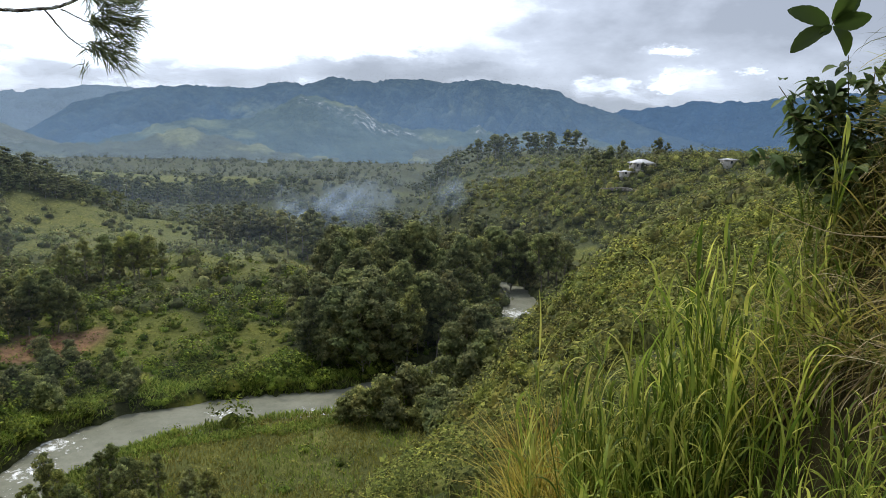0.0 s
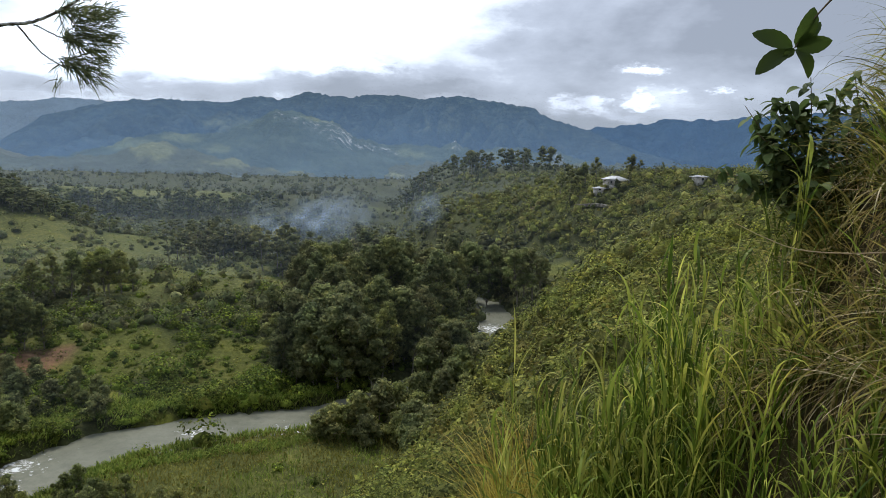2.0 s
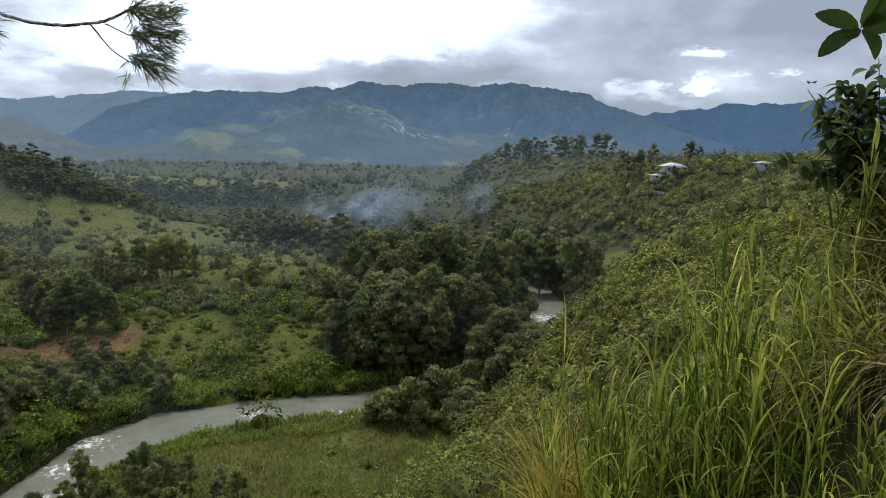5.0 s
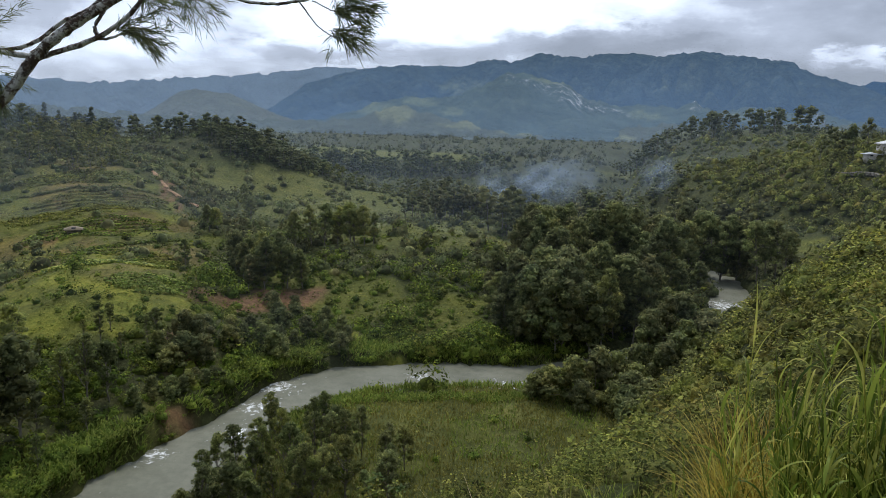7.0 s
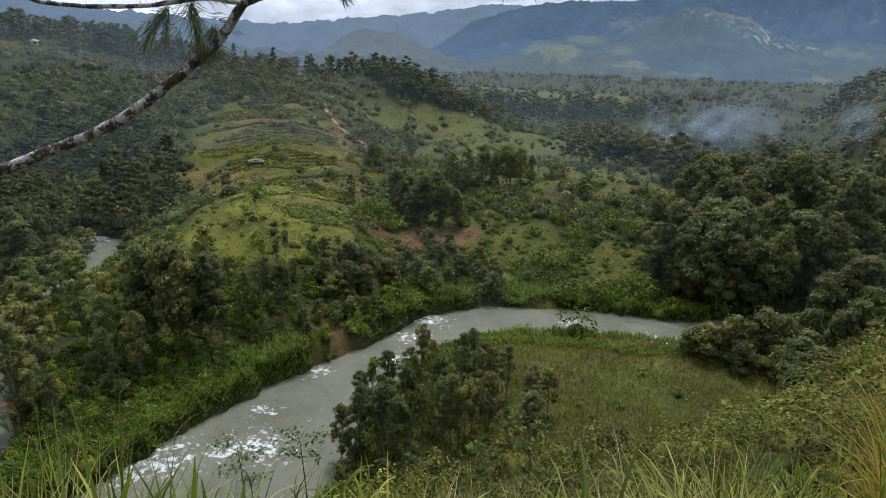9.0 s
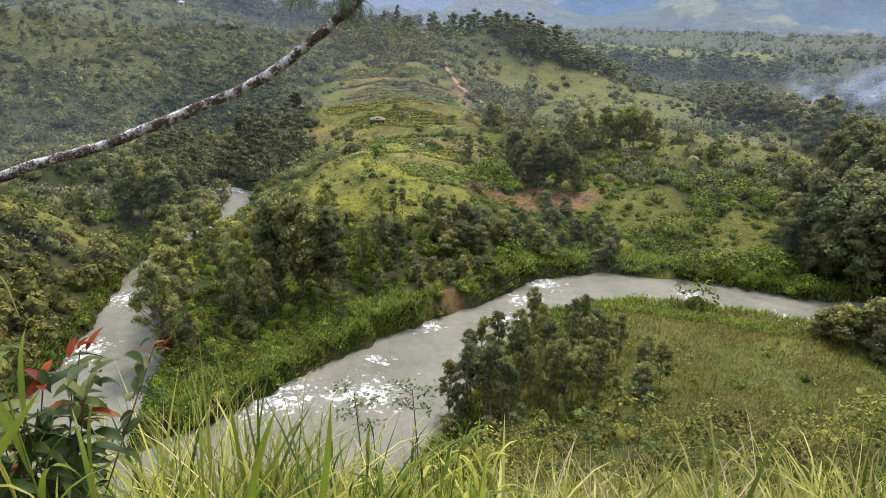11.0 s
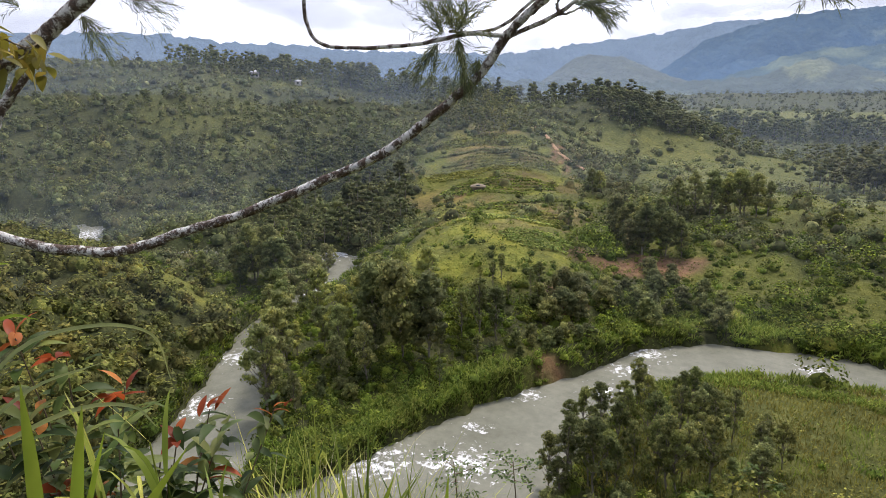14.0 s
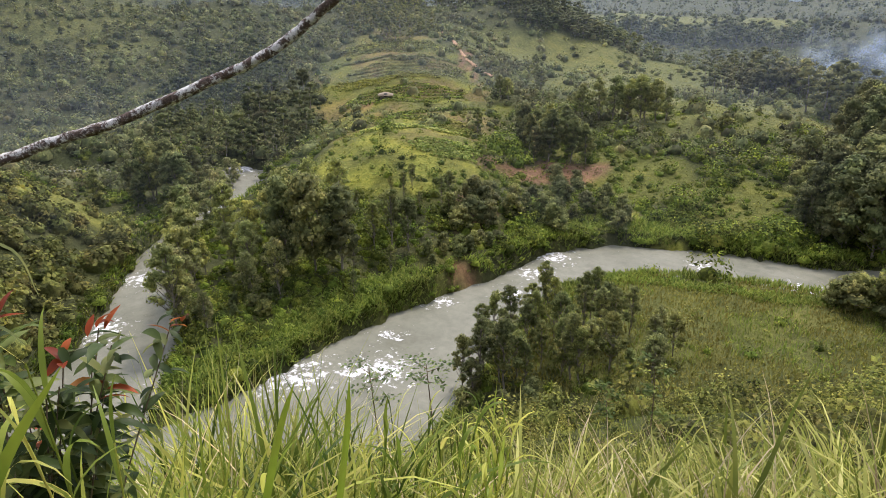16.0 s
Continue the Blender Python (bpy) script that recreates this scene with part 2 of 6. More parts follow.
def distance_material(name, wood, grass, air, share, rock=None, scale=0.004, depth=0.0, rough=0.3):
    """The far backdrop: wooded slopes, with the haze of kilometres of moist air painted on as a glow."""
    m, n, l, out = blank(name)
    g = n.new("ShaderNodeNewGeometry")
    pos = g.outputs["Position"]
    f1, f2 = noise_node(n, l, scale * 6, 8.0, 0.7, pos), noise_node(n, l, scale, 5.0, 0.6, pos)
    c = ramp(n, l, f1, [(0.3, tuple(0.4 * v for v in wood)), (0.5, wood), (0.7, tuple(2.2 * v for v in wood))])
    a = n.new("ShaderNodeAttribute")
    a.attribute_name = "cover"
    split = n.new("ShaderNodeSeparateColor")
    l.new(a.outputs["Color"], split.inputs[0])
    c = mix(n, l, split.outputs[0], c, ramp(n, l, f1, [(0.3, tuple(0.6 * v for v in grass)), (0.7, tuple(1.4 * v for v in grass))]))
    if rock:
        tall = n.new("ShaderNodeMapping")
        tall.inputs["Scale"].default_value = (1.0, 1.0, 0.28)
        l.new(pos, tall.inputs["Vector"])
        f4 = noise_node(n, l, scale * 7, 7.0, 0.8, tall.outputs["Vector"])
        c = mix(n, l, split.outputs[1], c, ramp(n, l, f4, [(0.515, wood), (0.56, tuple(0.4 * v for v in rock)), (0.66, rock)]))
    specks = noise_node(n, l, scale * 24, 6.0, 0.7, pos)
    c = mix(n, l, 1.0, c, ramp(n, l, specks, [(0.36, (0.62, 0.65, 0.62)), (0.5, (1, 1, 1)), (0.64, (1.3, 1.27, 1.2))]), "MULTIPLY")
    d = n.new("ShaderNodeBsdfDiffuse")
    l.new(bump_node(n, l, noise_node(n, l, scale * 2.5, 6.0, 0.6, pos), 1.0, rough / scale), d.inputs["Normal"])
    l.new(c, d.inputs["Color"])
    # haze put in as emission of the slope itself, less with height if depth is set
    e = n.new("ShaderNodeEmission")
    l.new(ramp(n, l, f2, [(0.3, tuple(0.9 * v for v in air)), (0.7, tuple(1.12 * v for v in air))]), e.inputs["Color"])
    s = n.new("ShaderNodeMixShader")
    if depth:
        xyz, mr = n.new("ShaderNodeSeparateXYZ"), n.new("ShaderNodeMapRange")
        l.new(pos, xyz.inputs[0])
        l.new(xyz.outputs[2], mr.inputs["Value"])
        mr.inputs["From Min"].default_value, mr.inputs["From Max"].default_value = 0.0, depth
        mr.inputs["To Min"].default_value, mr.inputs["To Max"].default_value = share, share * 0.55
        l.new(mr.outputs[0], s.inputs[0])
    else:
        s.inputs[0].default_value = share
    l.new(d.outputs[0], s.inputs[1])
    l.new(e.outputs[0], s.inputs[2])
    l.new(s.outputs[0], out.inputs["Surface"])
    return m


GROUND, WATER = ground_material(), water_material()
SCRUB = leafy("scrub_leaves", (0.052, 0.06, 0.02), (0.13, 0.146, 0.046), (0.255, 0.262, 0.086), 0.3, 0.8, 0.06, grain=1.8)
# brighter, yellower copy of the scrub leaves: sunlit tops put into the colour
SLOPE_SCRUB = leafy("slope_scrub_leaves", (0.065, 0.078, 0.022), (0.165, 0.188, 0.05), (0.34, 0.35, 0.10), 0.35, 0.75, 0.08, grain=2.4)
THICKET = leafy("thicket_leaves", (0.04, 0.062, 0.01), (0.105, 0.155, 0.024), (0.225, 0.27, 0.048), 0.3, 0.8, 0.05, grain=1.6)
# scrub leaves greyed and flattened: haze over the hills put into the base colour
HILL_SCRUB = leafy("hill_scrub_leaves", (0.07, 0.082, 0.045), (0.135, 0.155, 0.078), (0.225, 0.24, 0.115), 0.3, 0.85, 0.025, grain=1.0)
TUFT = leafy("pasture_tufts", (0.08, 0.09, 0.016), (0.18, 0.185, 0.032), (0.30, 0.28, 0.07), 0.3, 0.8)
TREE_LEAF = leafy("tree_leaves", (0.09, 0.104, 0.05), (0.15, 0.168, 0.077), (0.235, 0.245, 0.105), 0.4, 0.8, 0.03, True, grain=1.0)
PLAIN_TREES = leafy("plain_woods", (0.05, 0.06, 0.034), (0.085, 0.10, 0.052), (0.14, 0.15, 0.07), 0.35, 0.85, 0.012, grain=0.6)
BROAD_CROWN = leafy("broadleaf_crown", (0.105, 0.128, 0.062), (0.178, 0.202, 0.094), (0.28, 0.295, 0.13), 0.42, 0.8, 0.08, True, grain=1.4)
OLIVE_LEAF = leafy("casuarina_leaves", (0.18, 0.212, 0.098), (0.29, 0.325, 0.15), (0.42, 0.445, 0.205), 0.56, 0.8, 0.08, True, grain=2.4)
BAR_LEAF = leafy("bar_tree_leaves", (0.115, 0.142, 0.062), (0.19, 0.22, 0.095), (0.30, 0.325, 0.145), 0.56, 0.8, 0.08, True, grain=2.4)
PINE_LEAF = leafy("pine_leaves", (0.03, 0.042, 0.02), (0.06, 0.076, 0.034), (0.12, 0.13, 0.055), 0.2, 0.8, 0.08, True)
REED = leafy("reed_leaves", (0.08, 0.125, 0.02), (0.18, 0.24, 0.04), (0.30, 0.34, 0.075), 0.45, 0.7, 0.1)
CANE = leafy("cane_grass", (0.045, 0.082, 0.012), (0.215, 0.285, 0.04), (0.58, 0.57, 0.13), 0.5, 0.45, 0.8)
MEADOW = leafy("meadow_grass", (0.10, 0.132, 0.02), (0.285, 0.315, 0.058), (0.56, 0.54, 0.18), 0.42, 0.45, 1.6)
GOLD = leafy("golden_grass", (0.20, 0.145, 0.03), (0.44, 0.34, 0.055), (0.68, 0.56, 0.15), 0.45, 0.6, 1.5)
HAY = leafy("hanging_straw", (0.22, 0.165, 0.085), (0.46, 0.37, 0.22), (0.70, 0.60, 0.40), 0.3, 0.7, 1.5)
STRAW = leafy("dry_grass", (0.14, 0.105, 0.03), (0.28, 0.215, 0.065), (0.46, 0.38, 0.15), 0.3, 0.6, 1.2)
BARK = plain("pale_bark", (0.10, 0.085, 0.065), (0.30, 0.27, 0.22), 3.0, 0.85, 0.4, 0.2, 0.03)

# ---- the lie of the land ----
# rivers: x, y and half the width of the water
RIVER_B = [(-120, 350, 6), (-60, 300, 6), (-18, 258, 6), (8, 224, 5.5), (21, 200, 5.5), (22.5, 180, 5), (20, 160, 5), (11, 137, 4.6), (-2, 117, 4.8),
           (-17, 103.8, 5.2), (-27.7, 101, 5.6), (-36.5, 97.3, 6.2), (-44.5, 92, 6.4), (-49.5, 84, 6.2), (-50.5, 75, 4.9), (-51.2, 65, 6.2), (-50.2, 54, 8.6),
           (-48.6, 43, 10.2), (-47, 33, 10.6), (-47.5, 20, 10.6), (-51, 4, 10.5), (-62, -30, 10), (-110, -120, 10)]
RIVER_A = [(-330, -60, 4.5), (-260, 20, 4.5), (-222, 44, 3.4), (-192, 36, 3.2), (-170, 52, 4.5), (-150, 74, 4.5), (-137, 82, 4.5), (-122, 69, 4.2), (-112, 54, 3.2),
           (-105, 44.5, 2.6), (-97, 38.8, 3.2), (-88, 33, 4.0), (-76, 25, 6.0), (-66, 16.5, 7.0), (-58, 8, 7.5), (-51, 0, 8)]
FOOT = [(-420, -180), (-300, -30), (-250, 0), (-215, 22), (-175, 34), (-130, 48), (-108, 44), (-99, 33), (-86, 23), (-72, 11),
        (-62, -4), (-40, 4), (-35, 22), (-31, 35), (-15, 51), (-6, 72), (2, 96), (10, 115), (22, 140), (38, 168), (50, 190),
        (58, 215), (54, 238), (36, 262), (10, 295), (-8, 340), (-20, 430), (0, 700)]
# hills: x, y, radius along, radius across, turn of the long axis in degrees, height
HILLS = [(-195, 188, 62, 32, -50, 12), (-97, 92, 26, 14, -45, 8), (-430, 85, 130, 85, 10, 46), (-330, 250, 80, 42, 60, 11),
         (-204, 284, 36, 27, 60, 20), (-79, 322, 24, 14, 60, 7), (-230, 480, 90, 45, 70, 7), (10, 500, 80, 45, 80, 9),
         (-58, 176, 30, 20, 20, 4), (66, 150, 40, 22, 30, 3),
         (-300, 140, 60, 45, 30, 10), (84, 254, 42, 30, 60, 12.2)]


def line_distance(x, y, line):
    """Distance to a line of points, and on which side of it a place lies (1: to the right of its way)."""
    x, y = np.asarray(x, float), np.asarray(y, float)
    best, side = np.full(x.shape, 1e9), np.ones(x.shape)
    for (ax, ay), (bx, by) in zip(line[:-1], line[1:]):
        dx, dy = bx - ax, by - ay
        k = np.clip(((x - ax) * dx + (y - ay) * dy) / (dx * dx + dy * dy), 0, 1)
        px, py = x - ax - k * dx, y - ay - k * dy
        d = np.hypot(px, py)
        near = d < best
        best = np.where(near, d, best)
        side = np.where(near, np.where(dx * py - dy * px < 0, 1, -1), side)
    return best, side


def water_edge(x, y, line):
    """Distance to the water's edge of a river (negative in the water)."""
    x, y = np.asarray(x, float), np.asarray(y, float)
    best = np.full(x.shape, 1e9)
    for (ax, ay, aw), (bx, by, bw) in zip(line[:-1], line[1:]):
        dx, dy = bx - ax, by - ay
        k = np.clip(((x - ax) * dx + (y - ay) * dy) / (dx * dx + dy * dy), 0, 1)
        best = np.minimum(best, np.hypot(x - ax - k * dx, y - ay - k * dy) - aw - k * (bw - aw))
    return best


def smooth(a, b, v):
    k = np.clip((v - a) / (b - a), 0, 1)
    return k * k * (3 - 2 * k)


def waves(x, y, size, seed):
    """Soft unevenness of the land, about -1 to 1."""
    g = np.random.default_rng(seed)
    v = 0.0
    for k in range(7):
        a, s = g.uniform(0, 6.28), size * g.uniform(0.6, 1.5)
        v = v + np.sin((x * np.cos(a) + y * np.sin(a)) * 6.28 / s + g.uniform(0, 6.28) + 1.3 * np.sin((y * np.cos(a) - x * np.sin(a)) * 4.1 / s + k))
    return v / 3.2


def height(x, y):
    x, y = np.asarray(x, float), np.asarray(y, float)
    d, side = line_distance(x, y, FOOT)
    east = side > 0
    top = 62 - 25 * smooth(20, 75, y) + 3 * smooth(225, 250, y) - 30 * smooth(-60, -110, x)
    steep = 1.22 + 0.5 * smooth(60, 130, y) - 0.75 * smooth(180, 230, y) - 0.65 * smooth(-40, -100, x)
    wall = top * (1 - np.exp(-d * steep / top)) * smooth(-2, 10, d)
    r = np.minimum(water_edge(x, y, RIVER_A), water_edge(x, y, RIVER_B))
    hills = 0.0
    west = 22 * (1 - np.exp(-np.maximum(r - 5, 0) * 0.075 / 22)) * smooth(0, 60, d)
    for hx, hy, la, lb, turn, h in HILLS:
        c, s = np.cos(np.radians(turn)), np.sin(np.radians(turn))
        u, v = ((x - hx) * s + (y - hy) * c) / la, ((x - hx) * c - (y - hy) * s) / lb
        hills = hills + h * np.exp(-0.5 * (u * u + v * v))
    z = -40.6 + np.where(east, wall, west) + hills
    far = np.hypot(x, y)
    z = z - 90 * smooth(950, 1800, far)
    # rivers: a bed below the water with cut banks of a step's height
    e = r + 0.45 * waves(x, y, 7, 5) + 0.25 * waves(x, y, 2.6, 6)
    z = np.where(e < 2.2, z + (-43.4 - z) * smooth(1.6, -0.9, e), z)
    rough = smooth(8, 60, far) * smooth(1.5, 9, r)
    z = z + rough * (0.55 * waves(x, y, 22, 1) + 0.25 * waves(x, y, 9, 2) + 1.6 * waves(x, y, 90, 3) * smooth(80, 250, far))
    # the brow on which the camera stands
    brow = -1.62 + 0.5 * x - 0.34 * y
    k = np.exp(-(far / 14) ** 2)
    z = z * (1 - k) + brow * k
    # a grassy bank above the path
    return z + 3.1 * np.exp(-(np.hypot((x - 4.2) / 1.9, (y - 3.4) / 2.15)) ** 4)


SPAN = (-46.0, 104.0)                # degrees to the left of +y in which the land is seen


def blob(x, y, cx, cy, la, lb, turn=0.0):
    c, s = np.cos(np.radians(turn)), np.sin(np.radians(turn))
    u, v = ((x - cx) * s + (y - cy) * c) / la, ((x - cx) * c - (y - cy) * s) / lb
    return np.clip(1.35 - np.sqrt(u * u + v * v), 0, 0.35) / 0.35


def cover(x, y):
    """How much lime grass, bare soil and dry pasture the land carries at a place."""
    x, y = x + 2.5 * waves(x, y, 18, 11), y + 2.5 * waves(x, y, 18, 12)
    spots = 0.5 + 0.5 * np.clip(1.4 * waves(x, y, 13, 14), -1, 1)
    bar = blob(x, y, -24, 77, 23, 13, 40)
    garden = blob(x, y, -146, 144, 62, 24, -49)
    lime = np.maximum.reduce([blob(x, y, -96, 93, 22, 15, -45) * (0.65 + 0.35 * smooth(0.2, 0.7, spots)), 0.55 * blob(x, y, -40, 126, 11, 9), 0.55 * bar * spots,
                              0.9 * garden * (0.3 + 0.7 * spots), 0.5 * blob(x, y, -62, 126, 11, 20, 0), 0.9 * blob(x, y, 5, 66, 10, 8),
                              0.8 * blob(x, y, -45, 104, 9, 3, -70), 0.6 * blob(x, y, 48, 222, 10, 5), 0.6 * blob(x, y, -128, 38, 14, 7, 80),
                              0.3 * blob(x, y, -62, 54, 16, 5, 5), 0.5 * blob(x, y, 60, 130, 26, 12, 30)])
    soil = np.maximum.reduce([blob(x, y, -73, 113, 11, 4.0, 35), 0.8 * blob(x, y, -68, 83, 4, 2.5, -50), 0.8 * blob(x, y, -57.6, 67.5, 3.2, 1.6, 10),
                              0.7 * blob(x, y, -143, 128, 5, 2.5, -40), 0.5 * blob(x, y, 47, 283, 6, 3), 0.45 * blob(x, y, -172, 172, 16, 5, -60) * spots, 0.42 * garden * smooth(-0.2, 0.5, waves(x, y, 26, 19))])
    p, _ = line_distance(x, y, [(-168, 196), (-155, 184), (-150, 178), (-141, 174), (-134, 166)])
    soil = np.maximum(soil, np.clip(1.8 - p / 1.1, 0, 1))
    soil = np.maximum(soil, 0.3 * blob(x, y, 3.6, 3.3, 2.4, 2.2))
    dry = np.maximum.reduce([0.95 * blob(x, y, -62, 188, 34, 24, 20) * (0.6 + 0.4 * spots), 0.75 * blob(x, y, -130, 258, 60, 32, 60), 0.7 * blob(x, y, -95, 215, 40, 22, 40),
                             blob(x, y, -79, 322, 18, 11, 60), 0.8 * blob(x, y, -230, 475, 95, 35, 70), 0.7 * blob(x, y, -8, 480, 40, 10, 80),
                             0.5 * garden * (1 - spots), 0.6 * blob(x, y, -305, 115, 26, 48, 20) * (0.5 + 0.5 * spots), 0.85 * bar * (1 - 0.6 * spots), 0.6 * blob(x, y, -300, 95, 18, 9, 80),
                             0.6 * blob(x, y, -330, 175, 26, 10, 60)])
    return np.clip(lime, 0, 1), np.clip(soil, 0, 1), np.clip(dry, 0, 1)


def litter_shade(x, y, grass):
    """How much the soil is darkened, by dead leaves and shade plants and by painted shade in the gaps: where scrub and
    woods stand and on the cut bank, not on the pastures or near the path.
    """
    return np.clip((1 - grass) * np.maximum(smooth(14, 40, np.hypot(x, y)), blob(x, y, 3.9, 3.3, 2.4, 2.4)) * (0.75 + 0.25 * waves(x, y, 30, 17)), 0, 1)


# ---- mesh helpers ----
def mesh_of(name, verts, faces, material=None, smooth_faces=False):
    verts, faces = np.asarray(verts, np.float32), np.asarray(faces, np.int32)
    me = bpy.data.meshes.new(name)
    k = faces.shape[1]
    me.vertices.add(len(verts))
    me.vertices.foreach_set("co", verts.ravel())
    me.loops.add(faces.size)
    me.loops.foreach_set("vertex_index", faces.ravel())
    me.polygons.add(len(faces))
    me.polygons.foreach_set("loop_start", np.arange(0, faces.size, k, dtype=np.int32))
    me.update(calc_edges=True)
    if smooth_faces:
        me.polygons.foreach_set("use_smooth", np.ones(len(faces), bool))
    if material:
        me.materials.append(material)
    me.validate()
    return me


def part(name, me, parent=None, label=""):
    ob = new(name, me)
    ob.parent = parent
    return tagged(ob, label)


def joined(pieces):
    """One set of vertices and faces out of several."""
    vs, fs, k = [], [], 0
    for v, f in pieces:
        vs.append(np.asarray(v, float))
        fs.append(np.asarray(f, int) + k)
        k += len(v)
    return np.concatenate(vs), np.concatenate(fs)


def unit(v):
    return v / np.maximum(np.linalg.norm(v, axis=-1, keepdims=True), 1e-9)


def leaves(c, normal, length, width, rng, droop=0.0):
    """Diamond leaves or clumps of them at the places c, facing about along the normals."""
    n = unit(normal)
    t = unit(np.cross(n, rng.normal(size=n.shape)) + np.array([0, 0, -droop]))
    b = unit(np.cross(n, t))
    length, width = np.broadcast_to(length, len(c))[:, None] / 2, np.broadcast_to(width, len(c))[:, None] / 2
    fold = n * width * 0.5
    v = np.stack([c + t * length, c + b * width - fold, c - t * length, c - b * width - fold], 1).reshape(-1, 3)
    return v, np.arange(len(v)).reshape(-1, 4)


def tube(points, radii, sides=6, rng=None, rough=0.0):
    p = np.asarray(points, float)
    r = np.broadcast_to(radii, len(p)).astype(float)
    t = unit(np.gradient(p, axis=0))
    a = unit(np.cross(t, np.array([0.31, 0.2, 0.93]) + 0 * t))
    b = np.cross(t, a)
    ang = np.linspace(0, 2 * np.pi, sides, endpoint=False)
    if rough and rng is not None:
        r = r[:, None] * (1 + rough * rng.normal(size=(len(p), sides)))
    else:
        r = np.repeat(r[:, None], sides, 1)
    v = (p[:, None] + r[..., None] * (np.cos(ang)[None, :, None] * a[:, None] + np.sin(ang)[None, :, None] * b[:, None])).reshape(-1, 3)
    i, j = np.meshgrid(np.arange(len(p) - 1), np.arange(sides), indexing="ij")
    k = (j + 1) % sides
    f = np.stack([i * sides + j, i * sides + k, (i + 1) * sides + k, (i + 1) * sides + j], -1).reshape(-1, 4)
    return v, f


def curve(points, steps):
    """A smooth line through a few points."""
    p = np.asarray(points, float)
    p = np.vstack([2 * p[0] - p[1], p, 2 * p[-1] - p[-2]])
    out = []
    for i in range(1, len(p) - 2):
        for k in np.linspace(0, 1, steps, endpoint=False):
            a, b, c, d = p[i - 1], p[i], p[i + 1], p[i + 2]
            out.append(0.5 * (2 * b + (c - a) * k + (2 * a - 5 * b + 4 * c - d) * k ** 2 + (3 * b - a - 3 * c + d) * k ** 3))
    out.append(p[-2])
    return np.array(out)


# ---- ground ----
def build_ground():
    fine = np.arange(SPAN[0], SPAN[1] + 0.01, 0.5)
    turns = np.concatenate([fine, np.arange(SPAN[1] + 4, 360 + SPAN[0] - 2, 5.0)])
    rings = np.concatenate([[0.001, 0.4], 0.8 * 1.027 ** np.arange(0, 330)])
    rings = rings[rings < 4900]
    a, r = np.meshgrid(np.radians(turns), rings)
    x, y = -np.sin(a) * r, np.cos(a) * r
    z = height(x.ravel(), y.ravel())
    v = np.stack([x.ravel(), y.ravel(), z], 1)
    v = np.vstack([v, [0, 0, float(height(np.array([0.0]), np.array([0.0]))[0])]])
    nr, na = a.shape
    i, j = np.meshgrid(np.arange(nr - 1), np.arange(na), indexing="ij")
    k = (j + 1) % na
    f = np.stack([i * na + j, i * na + k, (i + 1) * na + k, (i + 1) * na + j], -1).reshape(-1, 4)[:, ::-1]
    me = mesh_of("ground", v, f, GROUND, True)
    col = me.color_attributes.new("cover", "FLOAT_COLOR", "POINT")
    l, s, d = cover(v[:, 0], v[:, 1])
    col.data.foreach_set("color", np.stack([l, s, d, litter_shade(v[:, 0], v[:, 1], np.maximum(l, d))], 1).astype(np.float32).ravel())
    tagged(new("ground", me), "green hilly valley floor with grass, herbs, gardens and bare soil", "ground", kind="structure")


build_ground()

WATER_LEVEL = -42.0
RAPIDS = [(-56, 37, 4.5), (-52, 41.5, 2.6), (-57.5, 34, 4), (-84, 25.5, 4.5), (-96, 37, 4), (-53.4, 86, 4), (-52.3, 79, 3.5), (-50.5, 70, 3.5), (-56.6, 61.5, 2.4), (-54.6, 50, 2.2), (-49.5, 44, 4.5),
          (-19.5, 99, 4), (-33.5, 98.4, 2.6), (-213, 39, 12), (-120, 65, 6), (-142, 83, 7), (20, 168, 7)]


def build_river(name, line, label):
    p = curve(line, 14)
    width = p[:, 2][:, None, None] + 3.0
    p[:, 2] = WATER_LEVEL
    t = unit(np.gradient(p, axis=0))
    side = np.stack([t[:, 1], -t[:, 0], 0 * t[:, 0]], 1)
    across = np.linspace(-1, 1, 25)
    v = (p[:, None] + side[:, None] * across[None, :, None] * width).reshape(-1, 3)
    rapid = np.zeros(len(v))
    for cx, cy, r in RAPIDS:
        rapid = np.maximum(rapid, np.exp(-((v[:, 0] - cx) ** 2 + (v[:, 1] - cy) ** 2) / (r * r)))
    v[:, 2] += 0.05 * waves(v[:, 0], v[:, 1], 3.0, 21) + rapid * 0.16 * waves(v[:, 0], v[:, 1], 1.7, 22)
    na = len(across)
    i, j = np.meshgrid(np.arange(len(p) - 1), np.arange(na - 1), indexing="ij")
    f = np.stack([i * na + j, i * na + j + 1, (i + 1) * na + j + 1, (i + 1) * na + j], -1).reshape(-1, 4)
    me = mesh_of(name, v, f, WATER, True)
    at = me.attributes.new("rapid", "FLOAT", "POINT")
    at.data.foreach_set("value", rapid.astype(np.float32))
    tagged(new(name, me), label, "river", kind="structure")


build_river("water", RIVER_B, "muddy grey-green river with white rapids bending round a grassy bar")
build_river("water", RIVER_A, "narrow silty tributary with rapids joining the larger river")

